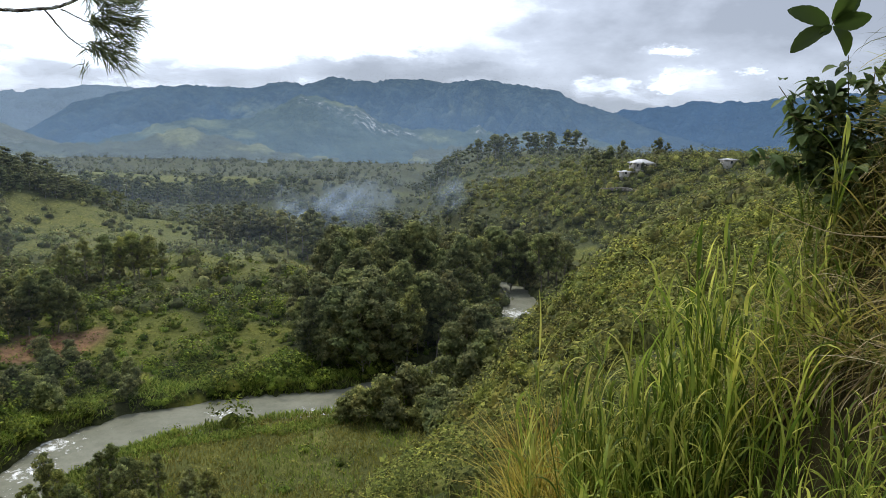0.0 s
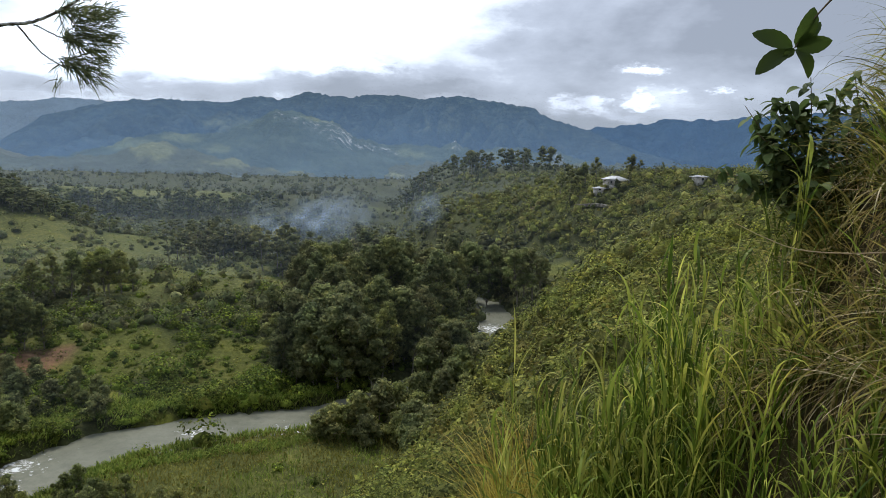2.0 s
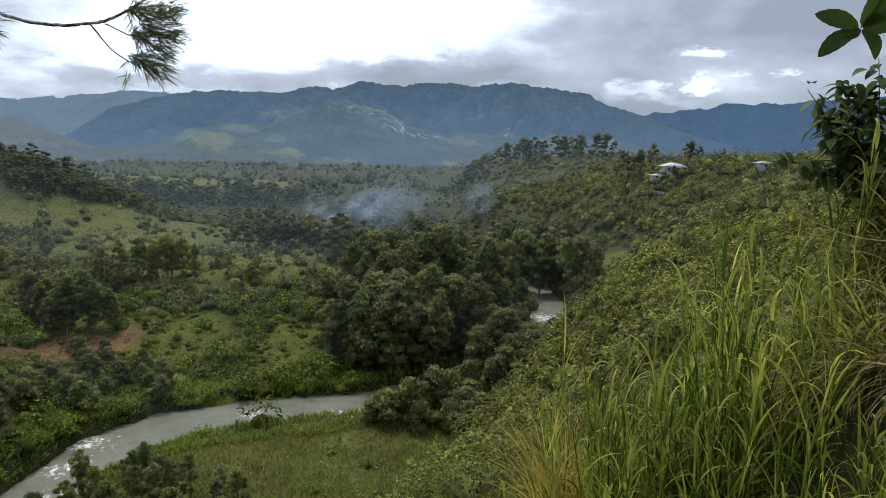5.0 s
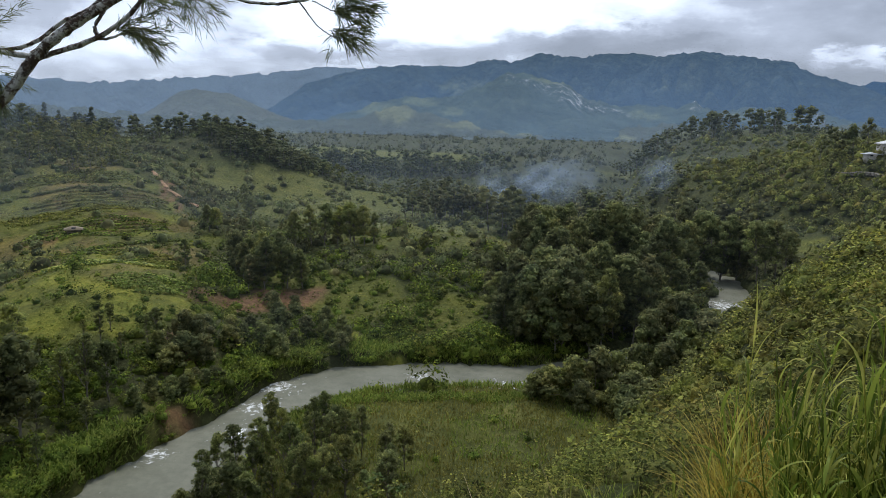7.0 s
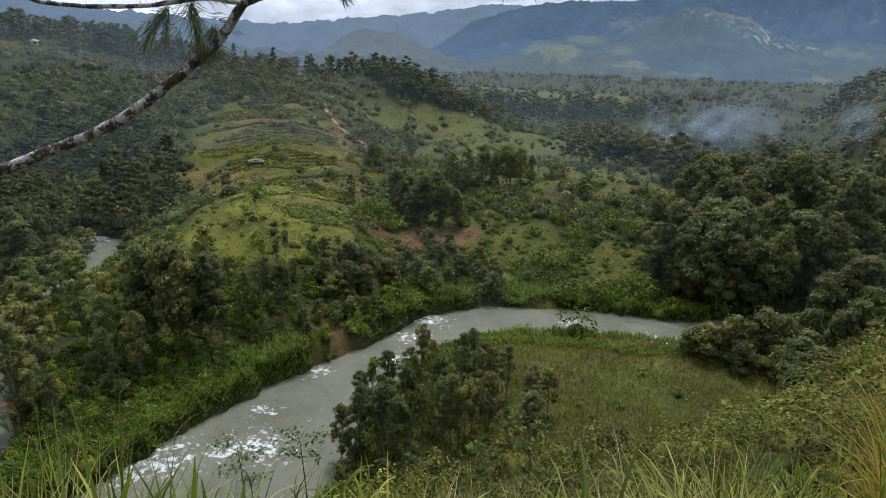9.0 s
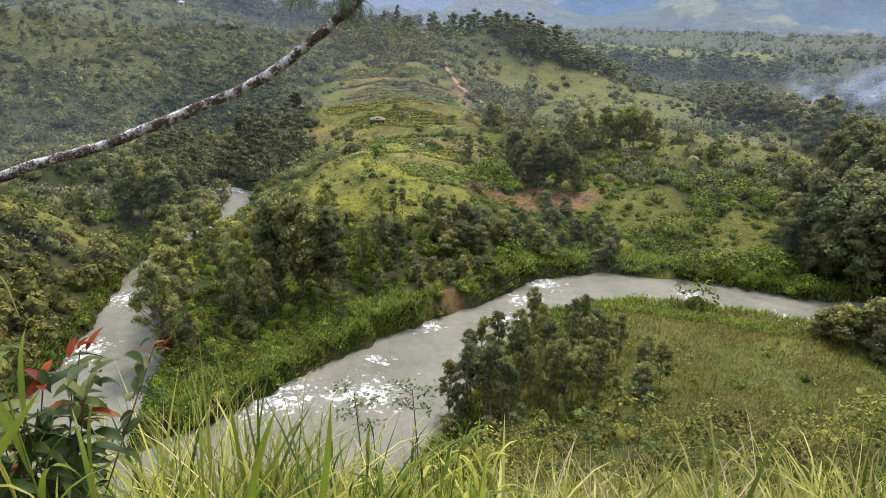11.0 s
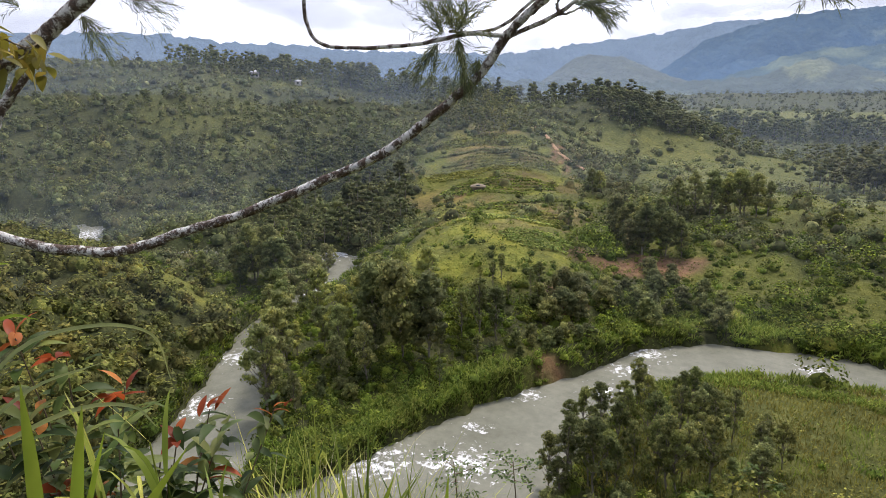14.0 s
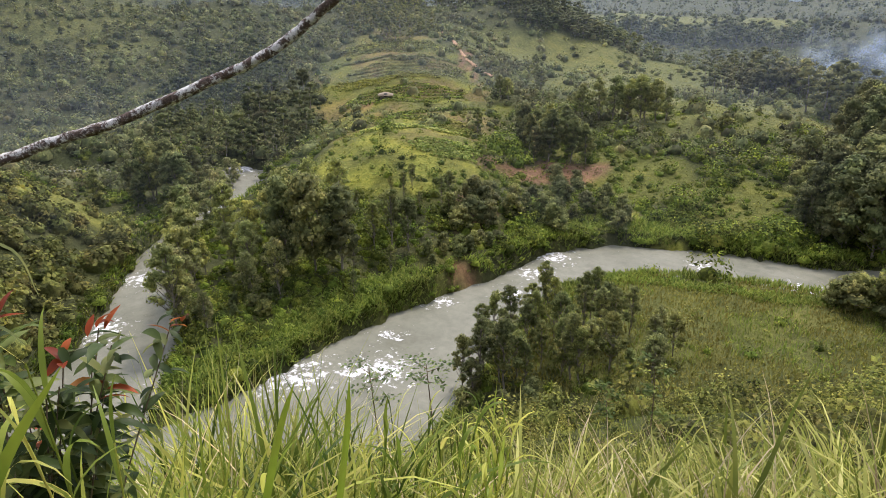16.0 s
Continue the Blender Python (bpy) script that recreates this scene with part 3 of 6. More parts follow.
# ---- far mountains ----
def build_mountain(name, label, crest, near, far_side, material, seed, foot=-0.9, rough=1.0, grass=(), rock=()):
    """A range whose crest rises along a line of (degrees to the left, degrees above the horizon)."""
    crest = sorted(crest)
    turns = np.arange(crest[0][0], crest[-1][0] + 0.01, 0.22)
    rise = np.interp(turns, [c[0] for c in crest], [c[1] for c in crest])
    g = np.random.default_rng(seed)
    jag = sum(np.sin(turns * s + g.uniform(0, 6)) / s for s in (2.3, 3.9, 7.1, 12.7, 21.0, 33.0)) * 0.16
    rise = rise + jag * rough + g.normal(0, 0.045, len(turns)) * min(1.0, rough * 1.5)
    ks = np.linspace(0, 1, 44)
    tt, kk = np.meshgrid(np.radians(turns), ks)
    dist = near + (far_side - near) * kk
    x, y = -np.sin(tt) * dist, np.cos(tt) * dist
    shape = np.minimum(1, (kk / 0.82)) ** 1.15
    shape = np.where(kk > 0.82, 1 - ((kk - 0.82) / 0.18) * 0.55, shape)
    ribs = waves(x, y, 420, seed) * 0.6 + waves(x, y, 170, seed + 1) * 0.4 + waves(x, y, 70, seed + 2) * 0.15
    el = foot + (rise[None, :] - foot) * np.clip(shape + 0.24 * ribs * 1.25 * np.sin(np.pi * np.minimum(1, kk / 0.82)), 0, 1.0)
    z = np.tan(np.radians(el)) * dist * np.where(kk > 0.82, near / near, 1)
    z[0] = z[0] - 60
    z[-1] = -100
    v = np.stack([x.ravel(), y.ravel(), z.ravel()], 1)
    nk, nt = tt.shape
    i, j = np.meshgrid(np.arange(nk - 1), np.arange(nt - 1), indexing="ij")
    f = np.stack([i * nt + j, i * nt + j + 1, (i + 1) * nt + j + 1, (i + 1) * nt + j], -1).reshape(-1, 4)
    me = mesh_of(name, v, f[:, ::-1], material, True)
    col = me.color_attributes.new("cover", "FLOAT_COLOR", "POINT")
    tdeg, e = np.degrees(tt).ravel(), el.ravel()
    wob = 0.5 * waves(tdeg, e * 2, 3.0, seed + 5)
    # ridges paler than hollows: relief shading put into the cover; real pastures follow
    grass_relief, rk = 0.18 * smooth(0.1, 0.9, ribs.ravel()) * smooth(0.85, 0.3, kk.ravel()), np.zeros(len(v))
    for ct, ce, wt, we in grass:
        grass_relief = np.maximum(grass_relief, np.clip(1.5 - np.hypot((tdeg - ct + wob) / wt, (e - ce + 0.3 * wob) / we), 0, 0.5) * 2)
    for ct, ce, wt, we in rock:
        rk = np.maximum(rk, np.clip(1.5 - np.hypot((tdeg - ct + 0.5 * wob) / wt, (e - ce + (tdeg - ct) * -0.25) / we), 0, 0.5) * 2)
    col.data.foreach_set("color", np.stack([grass_relief, rk, 0 * grass_relief, np.ones(len(v))], 1).astype(np.float32).ravel())
    return tagged(new(name, me), label, "mountain", kind="structure")


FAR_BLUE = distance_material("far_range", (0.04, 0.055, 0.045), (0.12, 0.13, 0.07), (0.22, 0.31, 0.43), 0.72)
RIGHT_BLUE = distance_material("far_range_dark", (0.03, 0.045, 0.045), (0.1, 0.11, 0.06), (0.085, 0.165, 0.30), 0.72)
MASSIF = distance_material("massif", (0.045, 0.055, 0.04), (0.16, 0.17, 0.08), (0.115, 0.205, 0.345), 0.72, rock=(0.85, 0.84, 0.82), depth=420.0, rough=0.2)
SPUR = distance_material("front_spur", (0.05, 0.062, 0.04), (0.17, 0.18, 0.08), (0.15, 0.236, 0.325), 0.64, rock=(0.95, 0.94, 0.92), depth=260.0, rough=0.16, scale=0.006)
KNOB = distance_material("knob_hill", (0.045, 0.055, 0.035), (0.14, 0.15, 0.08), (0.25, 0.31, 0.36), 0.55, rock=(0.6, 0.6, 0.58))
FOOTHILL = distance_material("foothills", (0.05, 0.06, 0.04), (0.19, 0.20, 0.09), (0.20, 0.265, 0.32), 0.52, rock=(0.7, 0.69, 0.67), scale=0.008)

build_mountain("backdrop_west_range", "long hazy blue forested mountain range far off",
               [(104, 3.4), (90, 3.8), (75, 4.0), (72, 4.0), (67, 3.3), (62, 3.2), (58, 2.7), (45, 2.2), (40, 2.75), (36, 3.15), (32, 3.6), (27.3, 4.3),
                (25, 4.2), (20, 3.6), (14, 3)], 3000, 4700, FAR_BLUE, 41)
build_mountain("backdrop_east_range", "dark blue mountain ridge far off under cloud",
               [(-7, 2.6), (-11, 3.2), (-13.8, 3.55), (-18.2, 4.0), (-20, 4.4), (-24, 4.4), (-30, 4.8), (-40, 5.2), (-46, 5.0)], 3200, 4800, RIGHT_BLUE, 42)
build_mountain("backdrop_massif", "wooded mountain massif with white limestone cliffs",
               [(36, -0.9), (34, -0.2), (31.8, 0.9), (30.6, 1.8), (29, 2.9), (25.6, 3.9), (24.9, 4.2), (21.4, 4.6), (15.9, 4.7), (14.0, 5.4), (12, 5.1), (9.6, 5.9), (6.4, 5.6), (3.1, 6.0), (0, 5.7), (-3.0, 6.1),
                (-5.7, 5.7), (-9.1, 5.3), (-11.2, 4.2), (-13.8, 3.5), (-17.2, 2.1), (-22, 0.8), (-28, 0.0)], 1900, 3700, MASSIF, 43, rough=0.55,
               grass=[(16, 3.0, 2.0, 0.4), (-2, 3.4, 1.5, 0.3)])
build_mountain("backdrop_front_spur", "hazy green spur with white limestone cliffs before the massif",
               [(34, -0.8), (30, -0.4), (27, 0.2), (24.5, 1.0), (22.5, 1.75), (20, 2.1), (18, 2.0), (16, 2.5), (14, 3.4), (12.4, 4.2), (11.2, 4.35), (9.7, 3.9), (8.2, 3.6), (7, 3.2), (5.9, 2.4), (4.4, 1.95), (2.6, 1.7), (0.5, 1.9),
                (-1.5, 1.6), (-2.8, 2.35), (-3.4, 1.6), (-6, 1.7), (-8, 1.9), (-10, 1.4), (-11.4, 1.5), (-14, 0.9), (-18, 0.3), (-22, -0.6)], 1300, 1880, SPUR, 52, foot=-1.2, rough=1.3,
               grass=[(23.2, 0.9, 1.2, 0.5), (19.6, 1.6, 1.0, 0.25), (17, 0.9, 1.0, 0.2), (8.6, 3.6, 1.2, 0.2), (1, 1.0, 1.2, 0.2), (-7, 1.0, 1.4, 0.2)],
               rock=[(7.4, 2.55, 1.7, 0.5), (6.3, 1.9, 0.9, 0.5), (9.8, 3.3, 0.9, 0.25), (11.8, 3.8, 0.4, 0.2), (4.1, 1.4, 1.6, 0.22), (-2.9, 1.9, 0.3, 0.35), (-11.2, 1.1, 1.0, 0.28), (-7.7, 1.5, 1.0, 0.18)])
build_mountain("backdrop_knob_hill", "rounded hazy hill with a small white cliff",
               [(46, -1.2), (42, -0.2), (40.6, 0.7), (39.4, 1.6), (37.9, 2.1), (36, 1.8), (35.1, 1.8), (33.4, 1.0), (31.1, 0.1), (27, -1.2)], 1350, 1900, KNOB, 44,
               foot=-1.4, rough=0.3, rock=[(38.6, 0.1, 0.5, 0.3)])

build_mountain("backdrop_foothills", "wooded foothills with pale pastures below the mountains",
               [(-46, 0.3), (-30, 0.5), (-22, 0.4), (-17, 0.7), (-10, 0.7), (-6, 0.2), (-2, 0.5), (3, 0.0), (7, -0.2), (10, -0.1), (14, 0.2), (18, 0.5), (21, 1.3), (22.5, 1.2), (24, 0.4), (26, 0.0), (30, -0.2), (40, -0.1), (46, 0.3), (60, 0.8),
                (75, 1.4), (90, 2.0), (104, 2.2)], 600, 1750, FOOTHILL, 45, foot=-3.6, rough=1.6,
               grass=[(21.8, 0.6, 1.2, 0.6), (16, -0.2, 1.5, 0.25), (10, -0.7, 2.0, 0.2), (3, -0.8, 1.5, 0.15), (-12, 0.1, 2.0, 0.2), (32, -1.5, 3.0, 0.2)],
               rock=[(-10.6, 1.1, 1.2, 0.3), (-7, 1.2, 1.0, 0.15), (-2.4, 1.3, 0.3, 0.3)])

# ---- trees ----
def lump(c, r, seg, g):
    """An uneven rounded clump of foliage."""
    rows = np.radians([-50, -10, 28, 66])
    a = np.linspace(0, 2 * np.pi, seg, endpoint=False) + g.uniform(0, 1)
    p = np.stack([np.cos(rows)[:, None] * np.cos(a)[None], np.cos(rows)[:, None] * np.sin(a)[None], np.repeat(np.sin(rows)[:, None], seg, 1)], -1).reshape(-1, 3)
    p = p * (r * (0.7 + 0.5 * g.random(len(p))))[:, None] * [1, 1, 0.85] + c
    i, j = np.meshgrid(np.arange(3), np.arange(seg), indexing="ij")
    return p, np.stack([i * seg + j, i * seg + (j + 1) % seg, (i + 1) * seg + (j + 1) % seg, (i + 1) * seg + j], -1).reshape(-1, 4)


# kinds of tree: least and most height, crown radius, clumps, leaves on each, leaf length, where the crown begins, how round its top is
KINDS = {"casuarina": (11, 14, 3.1, 30, 58, 0.32, 0.28, 0.6), "slender": (11, 14, 2.5, 24, 62, 0.28, 0.36, 0.6), "grove": (14, 18, 3.7, 32, 58, 0.44, 0.22, 0.5),
         "pine": (10, 13, 2.0, 16, 16, 0.7, 0.15, 1.4), "far": (10, 13, 3.2, 11, 10, 0.7, 0.16, 0.5), "bushy": (5, 7, 2.7, 22, 40, 0.34, 0.12, 0.55)}


def tree_meshes(kind, seed):
    """The trunk with its limbs, and the crown of leafy clumps at the limbs' ends, of one tree of its kind."""
    g = np.random.default_rng(seed)
    least, most, r, clumps, per, size, low, dome = KINDS[kind]
    h = g.uniform(least, most)
    bend = g.normal(0, 0.28, (6, 2)).cumsum(0) * 0.5
    zs = np.linspace(0, h * 0.93, 6)
    stem = np.column_stack([bend[:, 0], bend[:, 1], zs])
    stem[0, :2] = 0
    pieces = [tube(curve(stem, 3), np.linspace(0.02 * h * 0.6, 0.02, 16), 6)]
    pieces[0] = (pieces[0][0] - [0, 0, 0.5] * (pieces[0][0][:, 2:3] < 0.3), pieces[0][1])
    cs, rs, outs = [], [], []
    lean = g.uniform(0, 6.28)
    for k in range(clumps):
        q = low + (0.97 - low) * ((k + g.uniform(0.1, 0.9)) / clumps) ** (0.75 if kind != "pine" else 1.0)
        a = k * 2.4 + g.uniform(-0.6, 0.6)
        f = (q - low) / (1 - low)
        wide = r * (1 - f ** 2.2) ** dome * min(1.0, 0.45 + 2.2 * f) * g.uniform(0.45, 1.05) * (1 + 0.22 * math.cos(a - lean))
        if kind == "pine":
            wide = r * (1.03 - q) * 1.15
        rc = max(0.35, r * (g.uniform(0.26, 0.44) if kind == "grove" else g.uniform(0.24, 0.40)) * (0.75 if kind in ("slender", "casuarina") else 1.0))
        root = np.array([np.interp(q * h * 0.93, zs, stem[:, 0]), np.interp(q * h * 0.93, zs, stem[:, 1]), q * h * 0.93])
        out = np.array([math.cos(a), math.sin(a), 0])
        tip = root + out * max(0.0, wide - rc * 0.5) + [0, 0, g.uniform(-0.02, 0.04) * h - rc * 0.5]
        cs.append(tip)
        rs.append(rc)
        outs.append(out * min(1.0, wide / r) * 0.55 + [0, 0, 0.75])
        base = np.array([root[0], root[1], max(0.1 * h, root[2] - (0.10 + 0.16 * wide / r) * h)])
        pieces.append(tube([base, base * 0.45 + tip * 0.55 + [0, 0, -0.015 * h], tip], [0.006 * h, 0.004 * h, 0.002 * h], 3))
    trunk = mesh_of("trunk", *joined(pieces), BARK, True)
    cs, rs, outs = np.array(cs), np.array(rs), np.array(outs)
    share = np.maximum(4, (per * (rs / rs.mean()) ** 2).astype(int))
    pick = np.repeat(np.arange(len(cs)), share)
    n = len(pick)
    d = unit(g.normal(size=(n, 3)) + 0.75 * outs[pick])
    flat = np.array([1.1, 1.1, 0.72])
    pos = cs[pick] + d * (rs[pick] * (0.72 + 0.36 * g.random(n)))[:, None] * flat
    fringe = g.random(n) < 0.16
    pos[fringe] += d[fringe] * rs[pick[fringe]][:, None] * g.uniform(0.1, 0.4, (fringe.sum(), 1)) - [0, 0, 0.1]
    normal = d + [0, 0, 0.35] + 0.32 * g.normal(size=(n, 3))
    s = size * g.uniform(0.6, 1.35, n)
    cores = [lump(c - [0, 0, q * 0.12], q * (0.62 if kind in ("slender", "casuarina") else 0.74), 4 if kind == "far" else 6, g) for c, q in zip(cs, rs)]
    crown = mesh_of("crown", *joined(cores + [leaves(pos, normal, s * 1.3, s * 0.8, g, 0.35 if kind in ("slender", "casuarina") else 0.1)]),
                    {"pine": PINE_LEAF, "casuarina": OLIVE_LEAF, "slender": BAR_LEAF}.get(kind, BROAD_CROWN if kind in ("grove", "bushy") else TREE_LEAF))
    return trunk, crown, h


PROTO = {k: [tree_meshes(k, 100 + 10 * i + n) for n in range(c)] for i, (k, c) in enumerate((("casuarina", 5), ("grove", 6), ("pine", 4), ("bushy", 3), ("far", 5), ("slender", 5)))}
placing = np.random.default_rng(77)


def plant(kind, x, y, tall, label, group, base=None, name="tree"):
    """One tree of about that height, on the ground."""
    trunk, crown, h = PROTO[kind][placing.integers(len(PROTO[kind]))]
    z = float(height(np.array([x]), np.array([y]))[0]) if base is None else base
    s = tall / h
    root = tagged(new(name), label, "tree", group)
    root.matrix_basis = pose(x, y, z - 0.15, placing.normal(0, 2), placing.normal(0, 2), placing.uniform(0, 360)) @ Matrix.Diagonal((s * placing.uniform(0.85, 1.15), s * placing.uniform(0.85, 1.15), s, 1))
    part("trunk", trunk, root)
    part("crown", crown, root)
    return root


def wood(kind, count, centre, along, across, turn, tall, label, group, gap=2.0, name="tree"):
    """Trees scattered over an oval of land, not in the river."""
    done, c, s = [], np.cos(np.radians(turn)), np.sin(np.radians(turn))
    for _ in range(count * 30):
        if len(done) >= count:
            break
        q, a = math.sqrt(placing.random()), placing.uniform(0, 2 * math.pi)
        u, v = along * q * math.cos(a), across * q * math.sin(a)
        x, y = centre[0] + u * s + v * c, centre[1] + u * c - v * s
        if any((x - p[0]) ** 2 + (y - p[1]) ** 2 < gap * gap for p in done):
            continue
        z = float(height(np.array([x]), np.array([y]))[0])
        if z < -41.7 or (kind == "grove" and 0.10 * y < x < 0.15 * y and 90 < y < 190):      # the gap through which the river shows
            continue
        done.append((x, y))
        plant(kind, x, y, tall * (placing.uniform(0.55, 1.3) if kind == "grove" else placing.uniform(0.7, 1.2)), label, group, z, name)



def woods(name, label, kind, count, centre, along, across, turn, tall, gap=3.0, broad=1.35):
    """Trees too many or too far to tell apart, joined."""
    done, c, s, pieces = [], np.cos(np.radians(turn)), np.sin(np.radians(turn)), []
    store = [[(np.array([v.co[:] for v in me.vertices]), np.array([p.vertices[:] for p in me.polygons])) for me in t[:2]] + [t[2]] for t in PROTO[kind]]
    for _ in range(count * 10):
        if len(done) >= count:
            break
        q, a = math.sqrt(placing.random()), placing.uniform(0, 2 * math.pi)
        u, v = along * q * math.cos(a), across * q * math.sin(a)
        x, y = centre[0] + u * s + v * c, centre[1] + u * c - v * s
        if any((x - p[0]) ** 2 + (y - p[1]) ** 2 < gap * gap for p in done):
            continue
        z = float(height(np.array([x]), np.array([y]))[0])
        if z < -41.7:
            continue
        done.append((x, y))
        trunk, crown, h = store[placing.integers(len(store))]
        k, a = tall * placing.uniform(0.6, 1.25) / h, placing.uniform(0, 6.28)
        turnm = np.array([[math.cos(a), -math.sin(a), 0], [math.sin(a), math.cos(a), 0], [0, 0, 1]]) * k * [[broad], [broad], [1]]
        pieces += [(crown[0] @ turnm.T + [x, y, z], crown[1]), (trunk[0][:108] @ turnm.T + [x, y, z], trunk[1][:90])]
    v, f = joined(pieces)
    me = mesh_of(name, v, f, PINE_LEAF if kind == "pine" else TREE_LEAF)
    me.materials.append(BARK)
    slot, k = np.zeros(len(f), np.int32), 0
    for i, (_, q) in enumerate(pieces):
        slot[k:k + len(q)] = i % 2
        k += len(q)
    me.polygons.foreach_set("material_index", slot)
    return tagged(new(name, me), label, "trees", kind="stuff")


def stand(kind, label, group, places, name="tree"):
    """Trees that stand out singly: x, y and height of each."""
    for x, y, tall in places:
        plant(kind, x, y, tall, label, group, name=name)


BAR, TONGUE = "trees on the river bar", "trees between the rivers"
stand("slender", "slender grey-green casuarina tree with a thin bare trunk", BAR,
      [(-44.5, 58.5, 8.6), (-45.2, 56.8, 7.4), (-42, 65.5, 8.4), (-40.8, 64.6, 7.6), (-36, 67.5, 9.0), (-37.2, 67.0, 8.0), (-40.2, 47.6, 8.4), (-39.0, 49.5, 8.8), (-37.8, 47.0, 9.2), (-35.2, 48.2, 9.6),
       (-33.5, 66.5, 8.0), (-31.2, 68.5, 7.4), (-29.5, 54, 7.8), (-24.6, 66.2, 6.4)])
wood("slender", 18, (-36, 55), 10, 6.5, 25, 8.0, "slender grey-green casuarina tree with a thin bare trunk", BAR, 1.9)
wood("casuarina", 9, (-29, 61), 8, 5.5, 25, 6.6, "brownish feathery casuarina tree with a thin trunk", BAR, 2.2)
wood("bushy", 9, (-36, 46.5), 8, 3, 70, 2.4, "low dark green bush at the foot of the bar trees", "bar bushes", 1.6, "bush")
wood("grove", 44, (-12, 128), 22, 13, -60, 15.0, "tall dark grove tree with a dense rounded crown", "riverside grove", 3.4)
wood("grove", 12, (-14, 117), 14, 4, -75, 13.0, "tall dark riverside tree with a billowing crown", "riverside grove", 3.0)
wood("grove", 9, (-10, 145), 32, 16, 0, 18.0, "tall tree standing above the riverside grove", "riverside grove", 8.0)
wood("grove", 46, (-8, 170), 30, 23, 20, 15.5, "tall dark grove tree with a dense rounded crown", "riverside grove", 4.0)
stand("casuarina", "tall olive casuarina tree leaning over the tributary", TONGUE, [(-73, 31.2, 13.5), (-76, 33.5, 11.5), (-70.5, 33.6, 6.0), (-81.5, 36.6, 12.0), (-86, 40, 12.5)])
stand("grove", "large dark grey-green tree with a dense crown", TONGUE, [(-76, 50, 15.5), (-71.5, 51.5, 16.5), (-68, 53.5, 14.0), (-80, 52.5, 15.0), (-85, 56, 13.0)])
stand("casuarina", "brownish feathery tree on the tongue of land", TONGUE, [(-69.5, 44, 10.0), (-73, 42, 8.5), (-78, 45, 11.0), (-81.5, 47, 12.0)])
stand("slender", "thin tree with a bare stem and a small crown", TONGUE, [(-68.3, 63.5, 11.5), (-66.6, 65.5, 9.5), (-66.4, 54.3, 6.2), (-62.4, 50.9, 4.8), (-70.5, 62, 8.5), (-64, 59, 5.5)])
wood("casuarina", 11, (-91, 55), 17, 7, 35, 10.5, "casuarina tree with brownish green crown on the tongue of land", TONGUE, 2.6)
wood("casuarina", 5, (-87, 43), 12, 3.0, 67, 8.5, "olive casuarina tree on the bank of the tributary", TONGUE, 2.4)
stand("casuarina", "casuarina tree on the wooded bank of the tributary", TONGUE, [(-126, 66, 8), (-130, 73, 9), (-134, 77, 7), (-104, 49, 10.5), (-107, 52, 12), (-110, 56, 11.5), (-113.5, 60, 12), (-117, 64, 9.5), (-100.5, 47, 9), (-97, 45, 8)])
wood("bushy", 10, (-72, 38), 7, 3, 30, 2.6, "low olive bush among the trees on the tongue", "tongue bushes", 1.7, "bush")
wood("grove", 10, (-128, 56), 14, 5, 50, 11.0, "tall leafy tree on the bank of the tributary", "tributary trees", 3.0)
wood("slender", 14, (-74, 74), 12, 6, 20, 5.5, "slender casuarina tree on a garden slope", "slope trees", 2.4)
stand("grove", "dark dense tree in a hillside cluster above bare soil", "hillside cluster",
      [(-77, 119, 12.5), (-79, 122, 13.0), (-73.6, 122.5, 11.5), (-81.5, 125, 12.0), (-76, 125.5, 12.5), (-71, 124.5, 9.5), (-84.5, 122.5, 9.0), (-79.5, 116.8, 8.5)])
wood("grove", 7, (-88, 128), 8, 4, -60, 9.0, "dark dense tree behind the hillside cluster", "hillside cluster", 2.8)
stand("casuarina", "brownish tree in a row on the pasture edge", "pasture trees",
      [(-88, 151, 11.0), (-85, 154, 12.5), (-82, 155.5, 13.0), (-78.5, 156.5, 12.0), (-75, 157.5, 13.0), (-71.5, 158.5, 12.0), (-69.5, 160, 9.5), (-91, 154, 9.0)])
wood("casuarina", 6, (-80, 161), 12, 3, -65, 10.0, "brownish casuarina tree on the pasture edge", "pasture trees", 2.8)
stand("casuarina", "lone casuarina tree among the gardens", "garden trees", [(-97.7, 119.6, 7.6), (-116.5, 153.5, 8.5), (-114.5, 154.5, 8.0), (-117.5, 175, 9.5), (-121, 178, 9.0), (-125, 183, 11.0)])
stand("bushy", "lone young conifer on the pasture", "pasture trees", [(-55.5, 162.5, 4.2), (-61, 205, 4.0), (-72, 214, 4.5)])
wood("bushy", 16, (-58, 104), 16, 5, -55, 4.0, "rounded dense green bush above the river bank", "bank bushes", 2.2, "bush")
wood("bushy", 12, (-66, 87), 11, 4.5, 5, 5.0, "dark dense bush on the cut bank of the river", "bank bushes", 2.0, "bush")
wood("bushy", 7, (-62, 96), 7, 4, -30, 4.6, "rounded dense green bush above the river bank", "bank bushes", 2.2, "bush")
wood("bushy", 3, (-29, 36), 3, 3, 0, 5.0, "small spreading tree with pale green leaves", "slope trees", 2.0)
stand("bushy", "small leafy tree at the foot of the slope", "slope trees", [(-8.6, 95.5, 7.6), (-5.4, 97, 8.4), (-11.8, 94, 5.8), (-2.2, 99.5, 7.4), (1, 104, 7.6), (-7, 91, 5.6), (-14.5, 93, 4.2), (4.5, 109, 7.2), (-2.5, 92, 5.4)])
wood("bushy", 8, (2, 94), 12, 4, 10, 5.4, "small leafy tree at the foot of the slope", "slope trees", 3.0)
